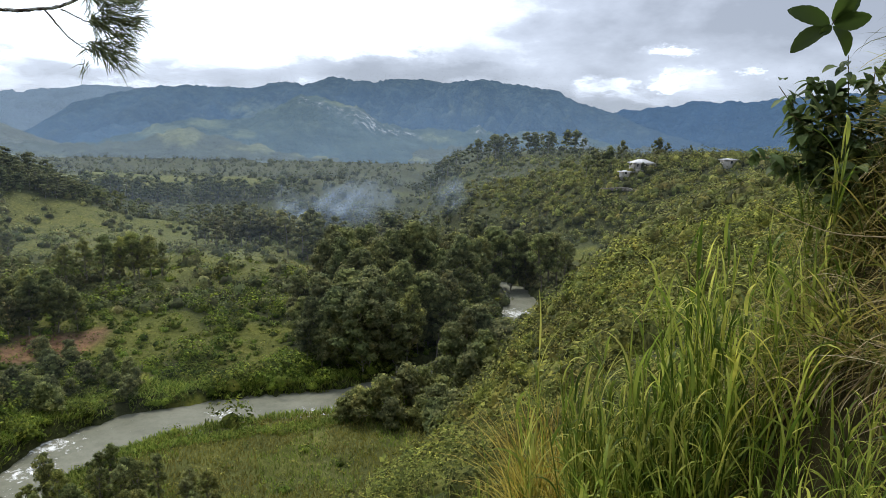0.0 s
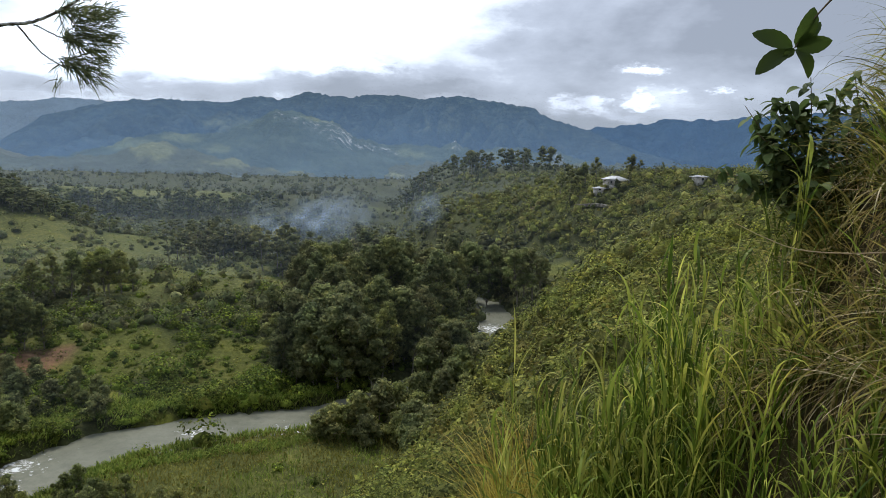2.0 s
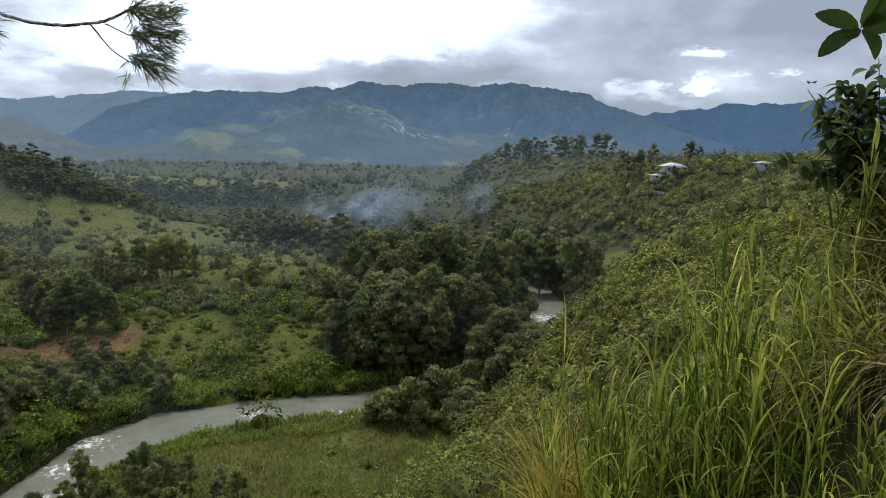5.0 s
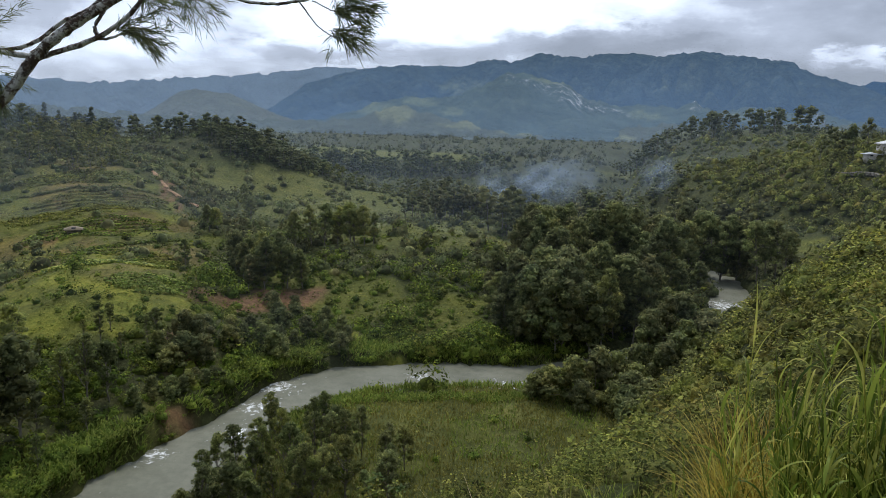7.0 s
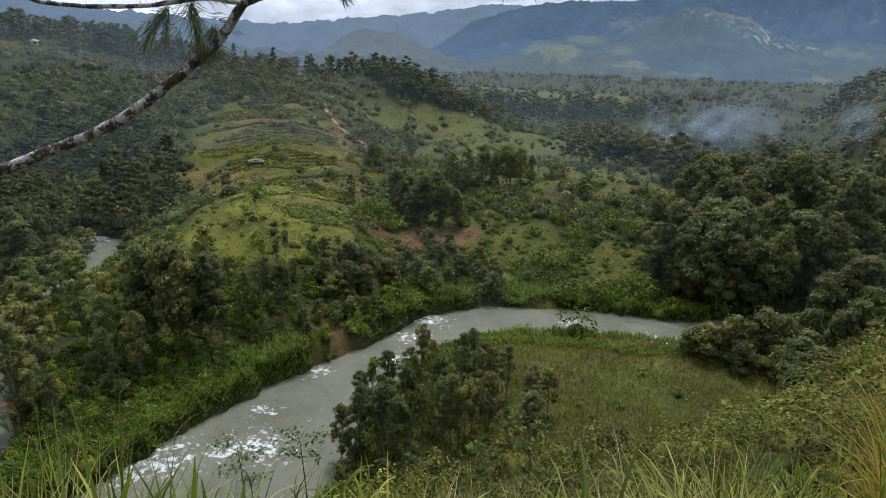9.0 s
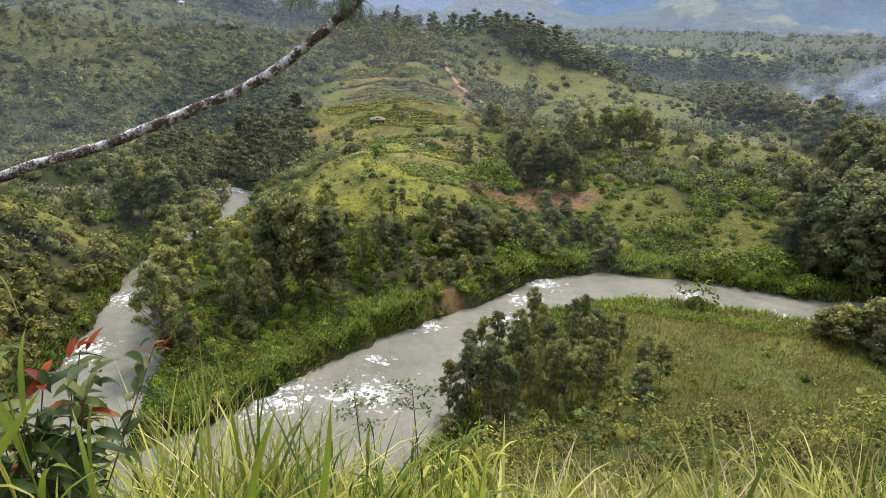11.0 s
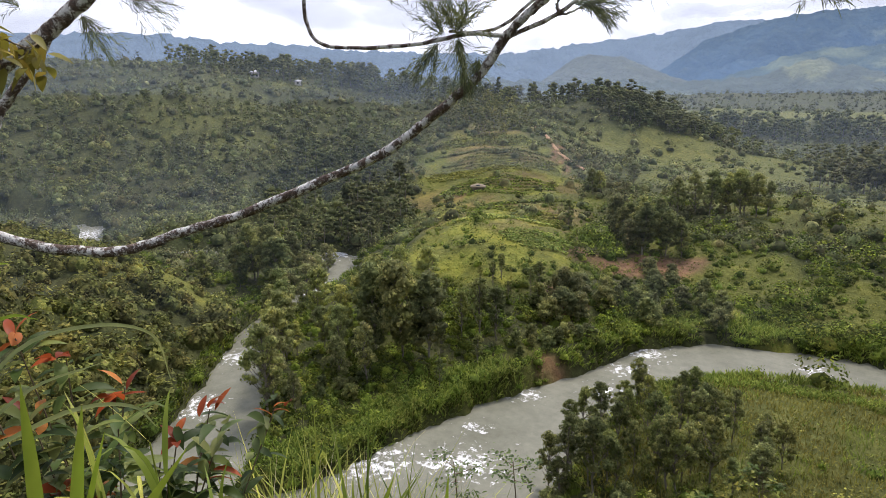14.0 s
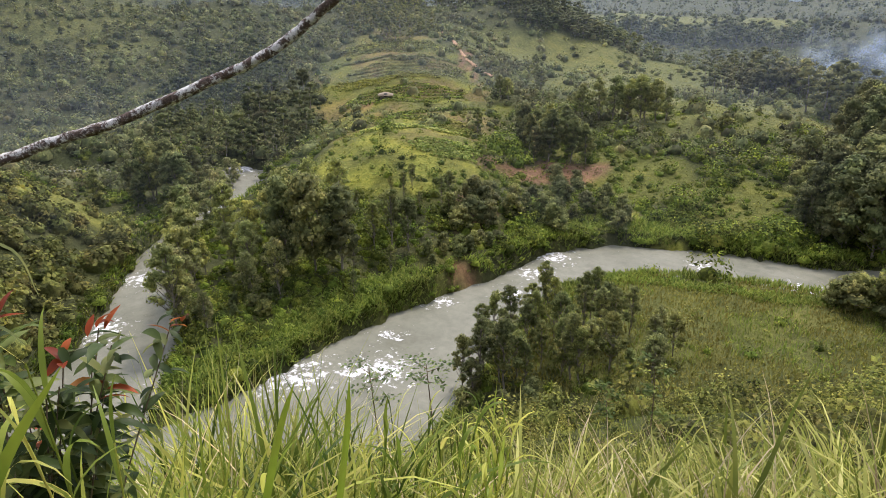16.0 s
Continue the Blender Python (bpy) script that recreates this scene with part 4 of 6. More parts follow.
stand("bushy", "leafy tree on the river bank below the slope", "slope trees", [(4.5, 106, 7.4), (6.8, 110, 8.4), (9, 114, 9.4), (11, 118.5, 9.8), (12.3, 121.5, 9.8), (13.2, 126, 9), (15, 128.5, 7), (16.8, 134, 6.2), (18.6, 140, 5.4), (8.2, 107.5, 6), (20, 147, 5.6), (19, 153, 5.8), (20.5, 158, 4.6)])
wood("bushy", 8, (26, 140), 18, 4, 30, 6.0, "leafy tree on the river bank below the slope", "slope trees", 3.0)
stand("casuarina", "tall dark casuarina tree with bare stems beyond the river bend", "river bend trees", [(29, 188, 18.5), (31.5, 191, 17.5), (34, 192, 17), (37, 195, 13.5), (40, 199, 12)])
stand("grove", "tall dark dense tree beyond the river bend", "river bend trees", [(21, 198, 22), (15.5, 201, 23), (25.5, 200, 20), (11, 204, 20)])
stand("bushy", "leafy tree on the river bank below the slope", "slope trees", [(24.5, 161, 6.2), (23, 156, 5.8), (27, 166, 5.6)])
stand("far", "tall tree on the ridge beside the house", "ridge trees", [(60.5, 284, 12), (64, 283, 14), (67, 280, 11), (69.5, 276, 12.5), (73.2, 274, 13.5), (85.5, 273, 10), (88, 272, 10.5), (91, 272, 8)])
wood("far", 5, (62, 268), 12, 7, 60, 6.0, "tall tree on the ridge beside the house", "ridge trees", 4.0)
wood("far", 8, (86, 262), 22, 8, 70, 5.5, "tall tree on the ridge beside the house", "ridge trees", 3.0)
wood("far", 5, (60, 244), 5, 3, 70, 5.5, "small tree below the house", "ridge trees", 2.2)
woods("valley_woodland", "dark dense trees filling the valley floor", "far", 60, (-8, 222), 44, 26, 80, 14.0, 4.0)
woods("woodland_belt", "dark belt of casuarina trees behind the pasture", "far", 90, (-160, 415), 68, 15, 69, 13.0, 3.6)
woods("pasture_woods", "dark trees at the edge of the pasture", "far", 40, (-112, 312), 50, 16, 75, 8.0, 4.0)
woods("wooded_knoll", "dark dense trees on a rounded knoll", "far", 170, (-187, 293), 32, 26, 50, 7.5, 2.4, 1.8)
woods("ridge_trees", "tall dark trees along the skyline ridge", "far", 150, (-270, 265), 100, 30, 60, 11.0, 3.4)
woods("ridge_pines", "tall dark pines along the skyline ridge", "pine", 26, (-290, 262), 100, 30, 60, 13.0, 6.0, 1.0)
woods("ridge_trees", "tall dark trees round the hilltop huts", "far", 140, (-380, 190), 75, 40, 60, 11.0, 3.4)
woods("garden_trees", "greyish trees above the terraced gardens", "far", 80, (-228, 215), 60, 20, -50, 8.0)
woods("ravine_trees", "dark trees filling the ravine beside the gardens", "far", 90, (-180, 105), 62, 22, -62, 9.0, 3.5)
woods("far_ridge_trees", "tall trees on a far ridge crest", "far", 40, (35, 480), 70, 18, 85, 15.0, 4.0)
woods("smoke_trees", "dark trees in the valley beside the smoke", "far", 50, (-40, 325), 60, 24, 80, 10.0)
woods("smoke_trees", "dark trees behind the pasture beside the smoke", "far", 34, (-76, 257), 20, 8, 72, 12.0, 2.6)
woods("hillside_trees", "scattered trees on the hills across the tributary", "far", 190, (-265, 100), 85, 55, 40, 5.5, 4.0, 1.6)
wood("bushy", 12, (-61, 71.5), 8, 2.2, 8, 2.8, "low dark green bush on the river bank", "bank bushes", 1.5, "bush")

# ---- scrub ----
def scrub(name, label, count, per, where, size, material, seed, keep=None, lift=0.35, flatten=0.8, fine=1.0, domes=0, core=1.0):
    """Bushes of many small leaf clumps, joined: nobody could count them."""
    g = np.random.default_rng(seed)
    a = np.radians(g.uniform(where[0], where[1], count * 3))
    lo, hi = where[2], where[3]
    r = (lo ** 0.7 + (hi ** 0.7 - lo ** 0.7) * g.random(count * 3)) ** (1 / 0.7)
    x, y = -np.sin(a) * r, np.cos(a) * r
    z = height(x, y)
    ok = z > -41.6
    if keep is not None:
        ok &= keep(x, y, z) > g.random(len(x))
    x, y, z = x[ok][:count], y[ok][:count], z[ok][:count]
    n = len(x)
    s = np.minimum(size * np.exp(g.normal(-0.2, 0.55, n)) * (1 + 0.25 * waves(x, y, 17, 61)), size * 1.9)
    d = unit(g.normal(size=(n, per, 3)) + [0, 0, 0.35])
    d[..., 2] = np.abs(d[..., 2]) * 1.0 - 0.12
    lobes = 1 + 0.16 * np.sin(3 * np.arctan2(d[..., 1], d[..., 0]) + g.uniform(0, 6.28, (n, 1))) + 0.13 * np.sin(5 * d[..., 2] + 2 * d[..., 0] + g.uniform(0, 6.28, (n, 1)))
    rad = s[:, None] * lobes * (0.72 + 0.30 * g.random((n, per)))
    c = np.stack([x, y, z + lift * s], 1)[:, None] + d * rad[..., None] * [1, 1, flatten]
    nm = d + [0, 0, 0.4] + 0.34 * g.normal(size=d.shape)
    ls = (fine * size * (0.5 + 0.5 * s[:, None] / size) * g.uniform(0.3, 0.6, (n, per))).ravel()
    pieces = [leaves(c.reshape(-1, 3), nm.reshape(-1, 3), ls * 1.35, ls * 0.85, g)]
    if domes:
        rows, seg = np.radians(np.linspace(-8, 80, 4 if domes < 7 else 6)), domes
        a = np.linspace(0, 2 * np.pi, seg, endpoint=False)
        ring = np.stack([np.cos(rows)[:, None] * np.cos(a)[None], np.cos(rows)[:, None] * np.sin(a)[None], np.repeat(np.sin(rows)[:, None], seg, 1)], -1).reshape(-1, 3)
        v = np.stack([x, y, z], 1)[:, None] + ring[None] * (s[:, None] * core * (0.75 + 0.35 * g.random((n, len(ring)))))[..., None] * [1, 1, flatten]
        i, j = np.meshgrid(np.arange(len(rows) - 1), np.arange(seg), indexing="ij")
        q = np.stack([i * seg + j, i * seg + (j + 1) % seg, (i + 1) * seg + (j + 1) % seg, (i + 1) * seg + j], -1).reshape(-1, 4)
        f = (np.arange(n)[:, None, None] * len(ring) + q[None]).reshape(-1, 4)
        pieces.append((v.reshape(-1, 3), f))
    me = mesh_of(name, *joined(pieces), material)
    return tagged(new(name, me), label, "shrubs", kind="stuff")


def grassy(x, y):
    l, s, d = cover(x, y)
    return np.maximum.reduce([l, s, d, 0.9 * blob(x, y, -146, 144, 62, 22, -49)])


def east_side(x, y):
    d, side = line_distance(x, y, FOOT)
    return np.where(side > 0, 1.0, 0.0)


def open_land(x, y):
    return np.clip(grassy(x, y) * 1.2, 0, 1)


EAST = lambda x, y, z: east_side(x, y) * (1 - 0.75 * grassy(x, y))
WEST = lambda x, y, z: (1 - east_side(x, y)) * (1 - 0.93 * open_land(x, y))
scrub("scrub", "dense green and brownish bushes on the slope below", 340, 130, (-32, 98, 9, 26), 0.5, SLOPE_SCRUB, 9, EAST, fine=0.3, domes=7, core=0.65)
scrub("scrub", "dense green and brownish bushes on the slope below", 700, 230, (-30, 96, 24, 54), 1.0, SLOPE_SCRUB, 1, EAST, fine=0.28, domes=6, flatten=1.1, core=0.5)
scrub("scrub", "dense green and brownish scrub on the valley side", 2100, 64, (-44, 30, 50, 120), 1.4, SLOPE_SCRUB, 7, EAST, fine=0.5, domes=5, flatten=1.2, core=0.72)
scrub("scrub", "green and brownish scrub along the upper valley side", 5000, 16, (-44, 12, 115, 460), 1.8, SCRUB, 8, EAST, fine=0.66, domes=5, flatten=1.0, core=0.8)
scrub("scrub", "dense green bushes covering the ridge round the pale house", 1700, 44, (-30, -5, 185, 330), 1.9, SLOPE_SCRUB, 28, lambda x, y, z: EAST(x, y, z) * (1 - blob(x, y, 76, 259, 9, 8, 0)) * (1 - blob(x, y, 104, 242, 5, 6, 0)), fine=0.4, domes=5, flatten=1.0, core=0.62)
scrub("scrub", "dense dark green scrub on the slope above the tributary", 2900, 48, (30, 102, 50, 260), 1.4, SCRUB, 2, EAST, fine=0.66, domes=5, flatten=1.1, core=0.72)
scrub("thicket", "lush green riverside thicket of herbs and bushes", 4600, 44, (-14, 90, 60, 185), 0.95, THICKET, 3, lambda x, y, z: WEST(x, y, z) * (1 - 0.92 * blob(x, y, -24, 77, 27, 16, 40)), fine=0.44, domes=5, core=0.7)
scrub("thicket", "large rounded mounds of lush green bushes above the river", 460, 120, (2, 50, 96, 190), 1.9, THICKET, 23, lambda x, y, z: WEST(x, y, z) * (waves(x, y, 34, 35) > -0.25), fine=0.36, domes=5, core=0.5, flatten=0.9)
scrub("scrub", "grey-green scrub on the hills across the river", 8600, 30, (-16, 98, 150, 430), 1.9, HILL_SCRUB, 4, WEST, fine=0.52, domes=5, flatten=1.0, core=0.66)
scrub("tussocks", "low green tussocks and bushes dotting the pasture", 2400, 26, (0, 60, 60, 330), 0.65, THICKET, 5, lambda x, y, z: (1 - east_side(x, y)) * grassy(x, y) * (0.25 + 0.75 * (waves(x, y, 25, 31) > 0)) * (1 - 0.9 * blob(x, y, -24, 77, 25, 15, 40)), fine=0.55)
scrub("tussocks", "low grey-green bushes and herbs on the open hillside", 2600, 12, (52, 98, 240, 400), 0.8, HILL_SCRUB, 25, lambda x, y, z: (1 - east_side(x, y)) * np.clip(2 * grassy(x, y), 0, 1), fine=0.7)
scrub("grass_tufts", "tufts of pale grass on the pastures and river bar", 9000, 3, (0, 60, 60, 330), 0.3, TUFT, 15, lambda x, y, z: (1 - east_side(x, y)) * grassy(x, y), fine=1.6)
scrub("woodland", "distant woods on the plain below the mountains", 4600, 12, (-40, 98, 430, 1050), 2.5, PLAIN_TREES, 6, lambda x, y, z: (1 - 0.85 * grassy(x, y)) * (0.5 + 0.5 * (waves(x, y, 60, 33) > -0.1)), 0.6, 1.3, fine=0.8, domes=4, core=0.6)

# ---- foreground grass, bushes and the overhanging tree ----
DARK_LEAF = leafy("bush_leaves", (0.045, 0.072, 0.026), (0.095, 0.138, 0.046), (0.19, 0.235, 0.08), 0.4, 0.55, 1.5)
RED_LEAF = leafy("young_red_leaves", (0.15, 0.03, 0.012), (0.34, 0.07, 0.02), (0.44, 0.20, 0.045), 0.45, 0.4, 2.0)
COPPER_GREEN = leafy("copperleaf_leaves", (0.03, 0.052, 0.016), (0.075, 0.115, 0.03), (0.19, 0.215, 0.06), 0.45, 0.45, 2.5)
BROAD_LEAF = leafy("broad_leaves", (0.03, 0.052, 0.014), (0.05, 0.08, 0.018), (0.085, 0.12, 0.028), 0.4, 0.4, 1.0)
NEEDLE = leafy("casuarina_needles", (0.05, 0.066, 0.032), (0.11, 0.132, 0.056), (0.22, 0.235, 0.095), 0.35, 0.5, 2.0)
OLIVE_BUSH = leafy("olive_bush_leaves", (0.045, 0.075, 0.016), (0.105, 0.15, 0.032), (0.25, 0.265, 0.065), 0.5, 0.5, 1.5)
STEM = plain("woody_stems", (0.08, 0.06, 0.035), (0.22, 0.165, 0.10), 30.0, 0.8, 0.4, 0.2, 0.004)


def lichen_bark():
    """Dark rough bark with grey-white lichen patches."""
    m, n, l, out = blank("lichen_bark")
    g = n.new("ShaderNodeNewGeometry")
    f1, f2 = noise_node(n, l, 90.0, 6.0, 0.7, g.outputs["Position"]), noise_node(n, l, 17.0, 9.0, 0.82, g.outputs["Position"])
    bark = ramp(n, l, f1, [(0.3, (0.03, 0.022, 0.016)), (0.5, (0.085, 0.06, 0.045)), (0.7, (0.22, 0.155, 0.115))])
    lichen = ramp(n, l, f1, [(0.3, (0.38, 0.37, 0.32)), (0.7, (0.78, 0.77, 0.71))])
    c = mix(n, l, ramp(n, l, f2, [(0.49, (0, 0, 0)), (0.54, (1, 1, 1))]), bark, lichen)
    p = principled(n, l, c, 0.9, bump_node(n, l, f1, 0.8, 0.01), 0.2)
    l.new(p.outputs[0], out.inputs["Surface"])
    return m


LICHEN = lichen_bark()


def blades(base, heading, length, width, lean, droop, rng, rows=6):
    """Long leaves of grass: each starts at its base, leans and droops along its heading, and tapers to a point."""
    n = len(base)
    s = np.linspace(0, 1, rows + 1)
    length, width, lean, droop = (np.broadcast_to(q, n)[:, None] for q in (length, width, lean, droop))
    phi = lean + droop * s[None, :] ** 1.6
    step = length / rows
    h = np.cumsum(np.concatenate([np.zeros((n, 1)), np.sin(phi[:, :-1]) * step], 1), 1)
    v = np.cumsum(np.concatenate([np.zeros((n, 1)), np.cos(phi[:, :-1]) * step], 1), 1)
    head = np.column_stack([np.cos(heading), np.sin(heading), np.zeros(n)])
    twist = rng.normal(0, 0.5, n)
    side = np.column_stack([-np.sin(heading + twist), np.cos(heading + twist), rng.normal(0, 0.25, n)])
    mid = base[:, None] + head[:, None] * h[..., None] + np.array([0, 0, 1.0]) * v[..., None]
    wide = width / 2 * (np.minimum(1, 0.45 + 2.2 * s) * (1 - s ** 2.2) + 0.03)[None, :]
    p = np.stack([mid - side[:, None] * wide[..., None], mid + side[:, None] * wide[..., None]], 2).reshape(-1, 3)
    i, j = np.meshgrid(np.arange(n), np.arange(rows), indexing="ij")
    k = i * (rows + 1) * 2 + j * 2
    return p, np.stack([k, k + 1, k + 3, k + 2], -1).reshape(-1, 4)


def on_ground(x, y):
    return np.column_stack([x, y, height(x, y)])


def sown(rng, count, turn_lo, turn_hi, near, far_end):
    a, r = np.radians(rng.uniform(turn_lo, turn_hi, count)), np.sqrt(rng.uniform(near ** 2, far_end ** 2, count))
    return on_ground(-np.sin(a) * r, np.cos(a) * r)


def canes(rng, base, tall, leaf=0.62, broad=1.0):
    """Upright cane stems with narrow leaves that rise from the stem and bend over at their tips."""
    stems, ls = [], []
    for b in base:
        h, a, tip = tall * rng.uniform(0.55, 1.15), rng.uniform(0, 6.28), rng.uniform(0.02, 0.14)
        top = b + np.array([math.cos(a) * tip * h, math.sin(a) * tip * h, h * 0.86])
        midp = (b + top) / 2 - np.array([math.cos(a), math.sin(a), 0]) * tip * h * 0.15
        stems.append(tube([b - [0, 0, 0.1], midp, top], [0.006, 0.005, 0.003], 4))
        k = rng.integers(8, 13)
        q = np.linspace(0.15, 1.0, k)[:, None]
        at = (1 - q) ** 2 * b + 2 * q * (1 - q) * midp + q * q * top
        head = a + np.where(np.arange(k) % 2, 0.0, math.pi) + rng.normal(0, 0.6, k)
        up = q[:, 0]
        bent = np.where(rng.random(k) < 0.6, rng.uniform(1.3, 2.7, k), rng.uniform(0.2, 0.9, k))
        ls.append(blades(at, head, leaf * rng.uniform(0.5, 1.0, k) * np.interp(up, [0, 1], [1.0, 0.7]), broad * rng.uniform(0.010, 0.026, k), np.interp(up, [0, 1], [0.65, 0.15]) + rng.normal(0, 0.16, k), bent, rng, 7))
    return stems, ls


def build_cane_clump(label, base, tall, seed, leaf=0.62, fill=0, broad=1.0):
    rng = np.random.default_rng(seed)
    stems, ls = canes(rng, base, tall, leaf, broad)
    if fill:
        b = base[rng.integers(len(base), size=fill)] + rng.normal(0, 0.12, (fill, 3)) * [1, 1, 0]
        ls.append(blades(b, rng.uniform(0, 6.28, fill), tall * rng.uniform(0.3, 0.75, fill), rng.uniform(0.006, 0.013, fill), rng.uniform(0.05, 0.5, fill), rng.uniform(0.3, 1.7, fill), rng, 6))
    v, f = joined(stems + ls)
    return tagged(new("cane_grass", mesh_of("cane_grass", v, f, CANE)), label, "grass", kind="stuff")


g0 = np.random.default_rng(500)
build_cane_clump("tall bright green cane grass beside the path", sown(g0, 46, -24.5, -18, 4.0, 4.8), 1.95, 1, 0.62, 60, 1.0)
build_cane_clump("bright green cane grass on the brow beside the path", sown(g0, 170, -31, -12, 3.6, 5.0), 1.3, 5, 0.55, 500, 0.95)
build_cane_clump("tall green cane grass clump with arching leaves", sown(g0, 6, -9.4, -8.4, 4.3, 4.7), 1.95, 2, 0.66, 10, 0.9)
build_cane_clump("tall green cane grass clump with arching leaves", sown(g0, 8, -13.2, -12.0, 4.3, 4.7), 1.75, 6, 0.62, 40, 0.9)
build_cane_clump("tall yellow-green cane grass on the brow of the slope", sown(g0, 70, 40, 72, 2.4, 3.8), 1.45, 3, 0.5, 900, 1.1)
build_cane_clump("yellow-green cane grass on the brow of the slope", sown(g0, 34, 18, 44, 3.0, 5.2), 0.6, 8, 0.4, 600, 1.1)
build_cane_clump("yellow-green cane grass on the slope", sown(g0, 34, -5, 22, 4.4, 6.5), 0.95, 7, 0.5, 700, 1.1)
build_cane_clump("green cane grass at the foot of the cut bank", sown(g0, 50, -42, -28, 2.3, 3.5), 0.5, 9, 0.36, 260, 0.8)
build_cane_clump("broad cane leaves close to the path", sown(g0, 9, 78, 97, 1.5, 1.9), 1.75, 4, 0.6, 0, 1.05)

build_cane_clump("tall green cane grass clump with arching leaves", sown(np.random.default_rng(511), 4, -9.8, -8.2, 4.2, 4.8), 1.85, 12, 0.62, 20, 0.9)
build_cane_clump("tall green cane grass clump with arching leaves", sown(np.random.default_rng(512), 5, -13.4, -11.8, 4.2, 4.8), 1.7, 13, 0.6, 30, 0.9)
build_cane_clump("yellow-green cane grass at the edge of the brow", sown(np.random.default_rng(501), 60, -19, -13.0, 4.1, 5.0), 1.35, 10, 0.55, 200, 0.95)


def build_sward(label, count, seed, material, thin=1.0, lo=-4, hi=80):
    """Long grass on the brow, tallest by the tree and by the bank."""
    rng = np.random.default_rng(seed)
    ca, cr = rng.uniform(lo, hi, count // 22), rng.uniform(2.5, 4.6, count // 22)
    pick = rng.integers(len(ca), size=count)
    a, r = ca[pick] + rng.normal(0, 1.3, count), cr[pick] + rng.normal(0, 0.08, count)
    tuft = rng.uniform(0.72, 1.08, len(ca))[pick]
    x, y = -np.sin(np.radians(a)) * r, np.cos(np.radians(a)) * r
    b = on_ground(x, y)
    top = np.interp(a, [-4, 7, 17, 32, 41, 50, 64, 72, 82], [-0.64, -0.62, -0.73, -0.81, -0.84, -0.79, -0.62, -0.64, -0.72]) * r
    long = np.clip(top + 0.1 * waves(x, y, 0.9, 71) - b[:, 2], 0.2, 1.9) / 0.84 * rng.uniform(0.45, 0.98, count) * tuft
    p = blades(b, rng.uniform(0, 6.28, count), long, thin * (0.007 + 0.028 * rng.random(count) ** 2), rng.uniform(0.02, 0.35, count), rng.uniform(0.4, 2.2, count), rng, 7)
    return tagged(new("meadow_grass", mesh_of("meadow_grass", *p, material)), label, "grass", kind="stuff")


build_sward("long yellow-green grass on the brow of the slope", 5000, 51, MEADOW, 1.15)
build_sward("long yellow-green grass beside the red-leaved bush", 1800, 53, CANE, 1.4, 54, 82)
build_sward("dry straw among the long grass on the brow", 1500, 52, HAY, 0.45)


def build_slope_grass(label, count, turns, near, far_end, tall, material, seed):
    rng = np.random.default_rng(seed)
    b = sown(rng, count, turns[0], turns[1], near, far_end)
    p = blades(b, rng.uniform(0, 6.28, count), tall * rng.uniform(0.4, 1.3, count), rng.uniform(0.008, 0.02, count), rng.uniform(0.05, 0.7, count), rng.uniform(0.3, 1.6, count), rng, 4)
    return tagged(new("slope_grass", mesh_of("slope_grass", *p, material)), label, "grass", kind="stuff")


build_slope_grass("bright green grass covering the slope below the path", 6000, (-40, 100), 2.2, 14.0, 0.5, CANE, 31)
build_slope_grass("green grass covering the slope below the path", 3600, (-36, 100), 10.0, 24.0, 0.6, CANE, 32)


def build_dry_grass(label, base, seed, long, droop, heading, spread, material=None):
    rng = np.random.default_rng(seed)
    n = len(base)
    p = blades(base, heading + rng.normal(0, spread, n), long * rng.uniform(0.5, 1.3, n), rng.uniform(0.004, 0.011, n), rng.uniform(0.2, 0.9, n), droop * rng.uniform(0.5, 1.2, n), rng, 7)
    return tagged(new("dry_grass", mesh_of("dry_grass", *p, material or STRAW)), label, "grass", kind="stuff")


def bank_base(rng, n):
    x, y = 2.2 + 1.5 * rng.random(n) ** 1.4, rng.uniform(1.5, 4.9, n)
    return on_ground(x, y)


def tufts(rng, centres, per, long, wide, lean, droop, fan, stray=0.35):
    """Tussocks: blades that fan out from each centre, away from the bank."""
    n = len(centres) * per
    c = np.repeat(centres, per, 0) + rng.normal(0, 0.03, (n, 3))
    turn = np.repeat(2.75 + rng.normal(0, stray, len(centres)), per) + rng.normal(0, fan, n)
    size = np.repeat(rng.uniform(0.5, 1.35, len(centres)), per)
    tilt = np.repeat(rng.normal(0, 0.22, len(centres)), per)
    return blades(c, turn, size * long * rng.uniform(0.4, 1.15, n), rng.uniform(*wide, n), rng.uniform(*lean, n) + tilt, rng.uniform(*droop, n), rng, 8)


rngt = np.random.default_rng(14)
BANK_GREEN = leafy("bank_grass_leaves", (0.05, 0.062, 0.012), (0.155, 0.165, 0.03), (0.40, 0.33, 0.09), 0.5, 0.5, 1.6)
tagged(new("bank_tussocks", mesh_of("bank_tussocks", *tufts(rngt, bank_base(rngt, 150), 36, 0.6, (0.005, 0.018), (0.3, 1.7), (0.6, 2.4), 0.9, 0.6), BANK_GREEN)),
       "yellow-green grass tussocks fanning out over the cut bank", "grass", kind="stuff")
tagged(new("dry_grass", mesh_of("dry_grass", *tufts(rngt, bank_base(rngt, 170), 22, 0.55, (0.003, 0.010), (0.9, 2.6), (0.3, 1.6), 0.55, 1.0), HAY)),
       "dry straw hanging in mats from the cut bank", "grass", kind="stuff")
tagged(new("dry_grass", mesh_of("dry_grass", *tufts(rngt, bank_base(rngt, 200), 14, 0.5, (0.004, 0.012), (0.6, 2.4), (0.3, 1.9), 1.2, 1.0), STRAW)),
       "brown dead leaves tangled in the grass of the cut bank", "grass", kind="stuff")
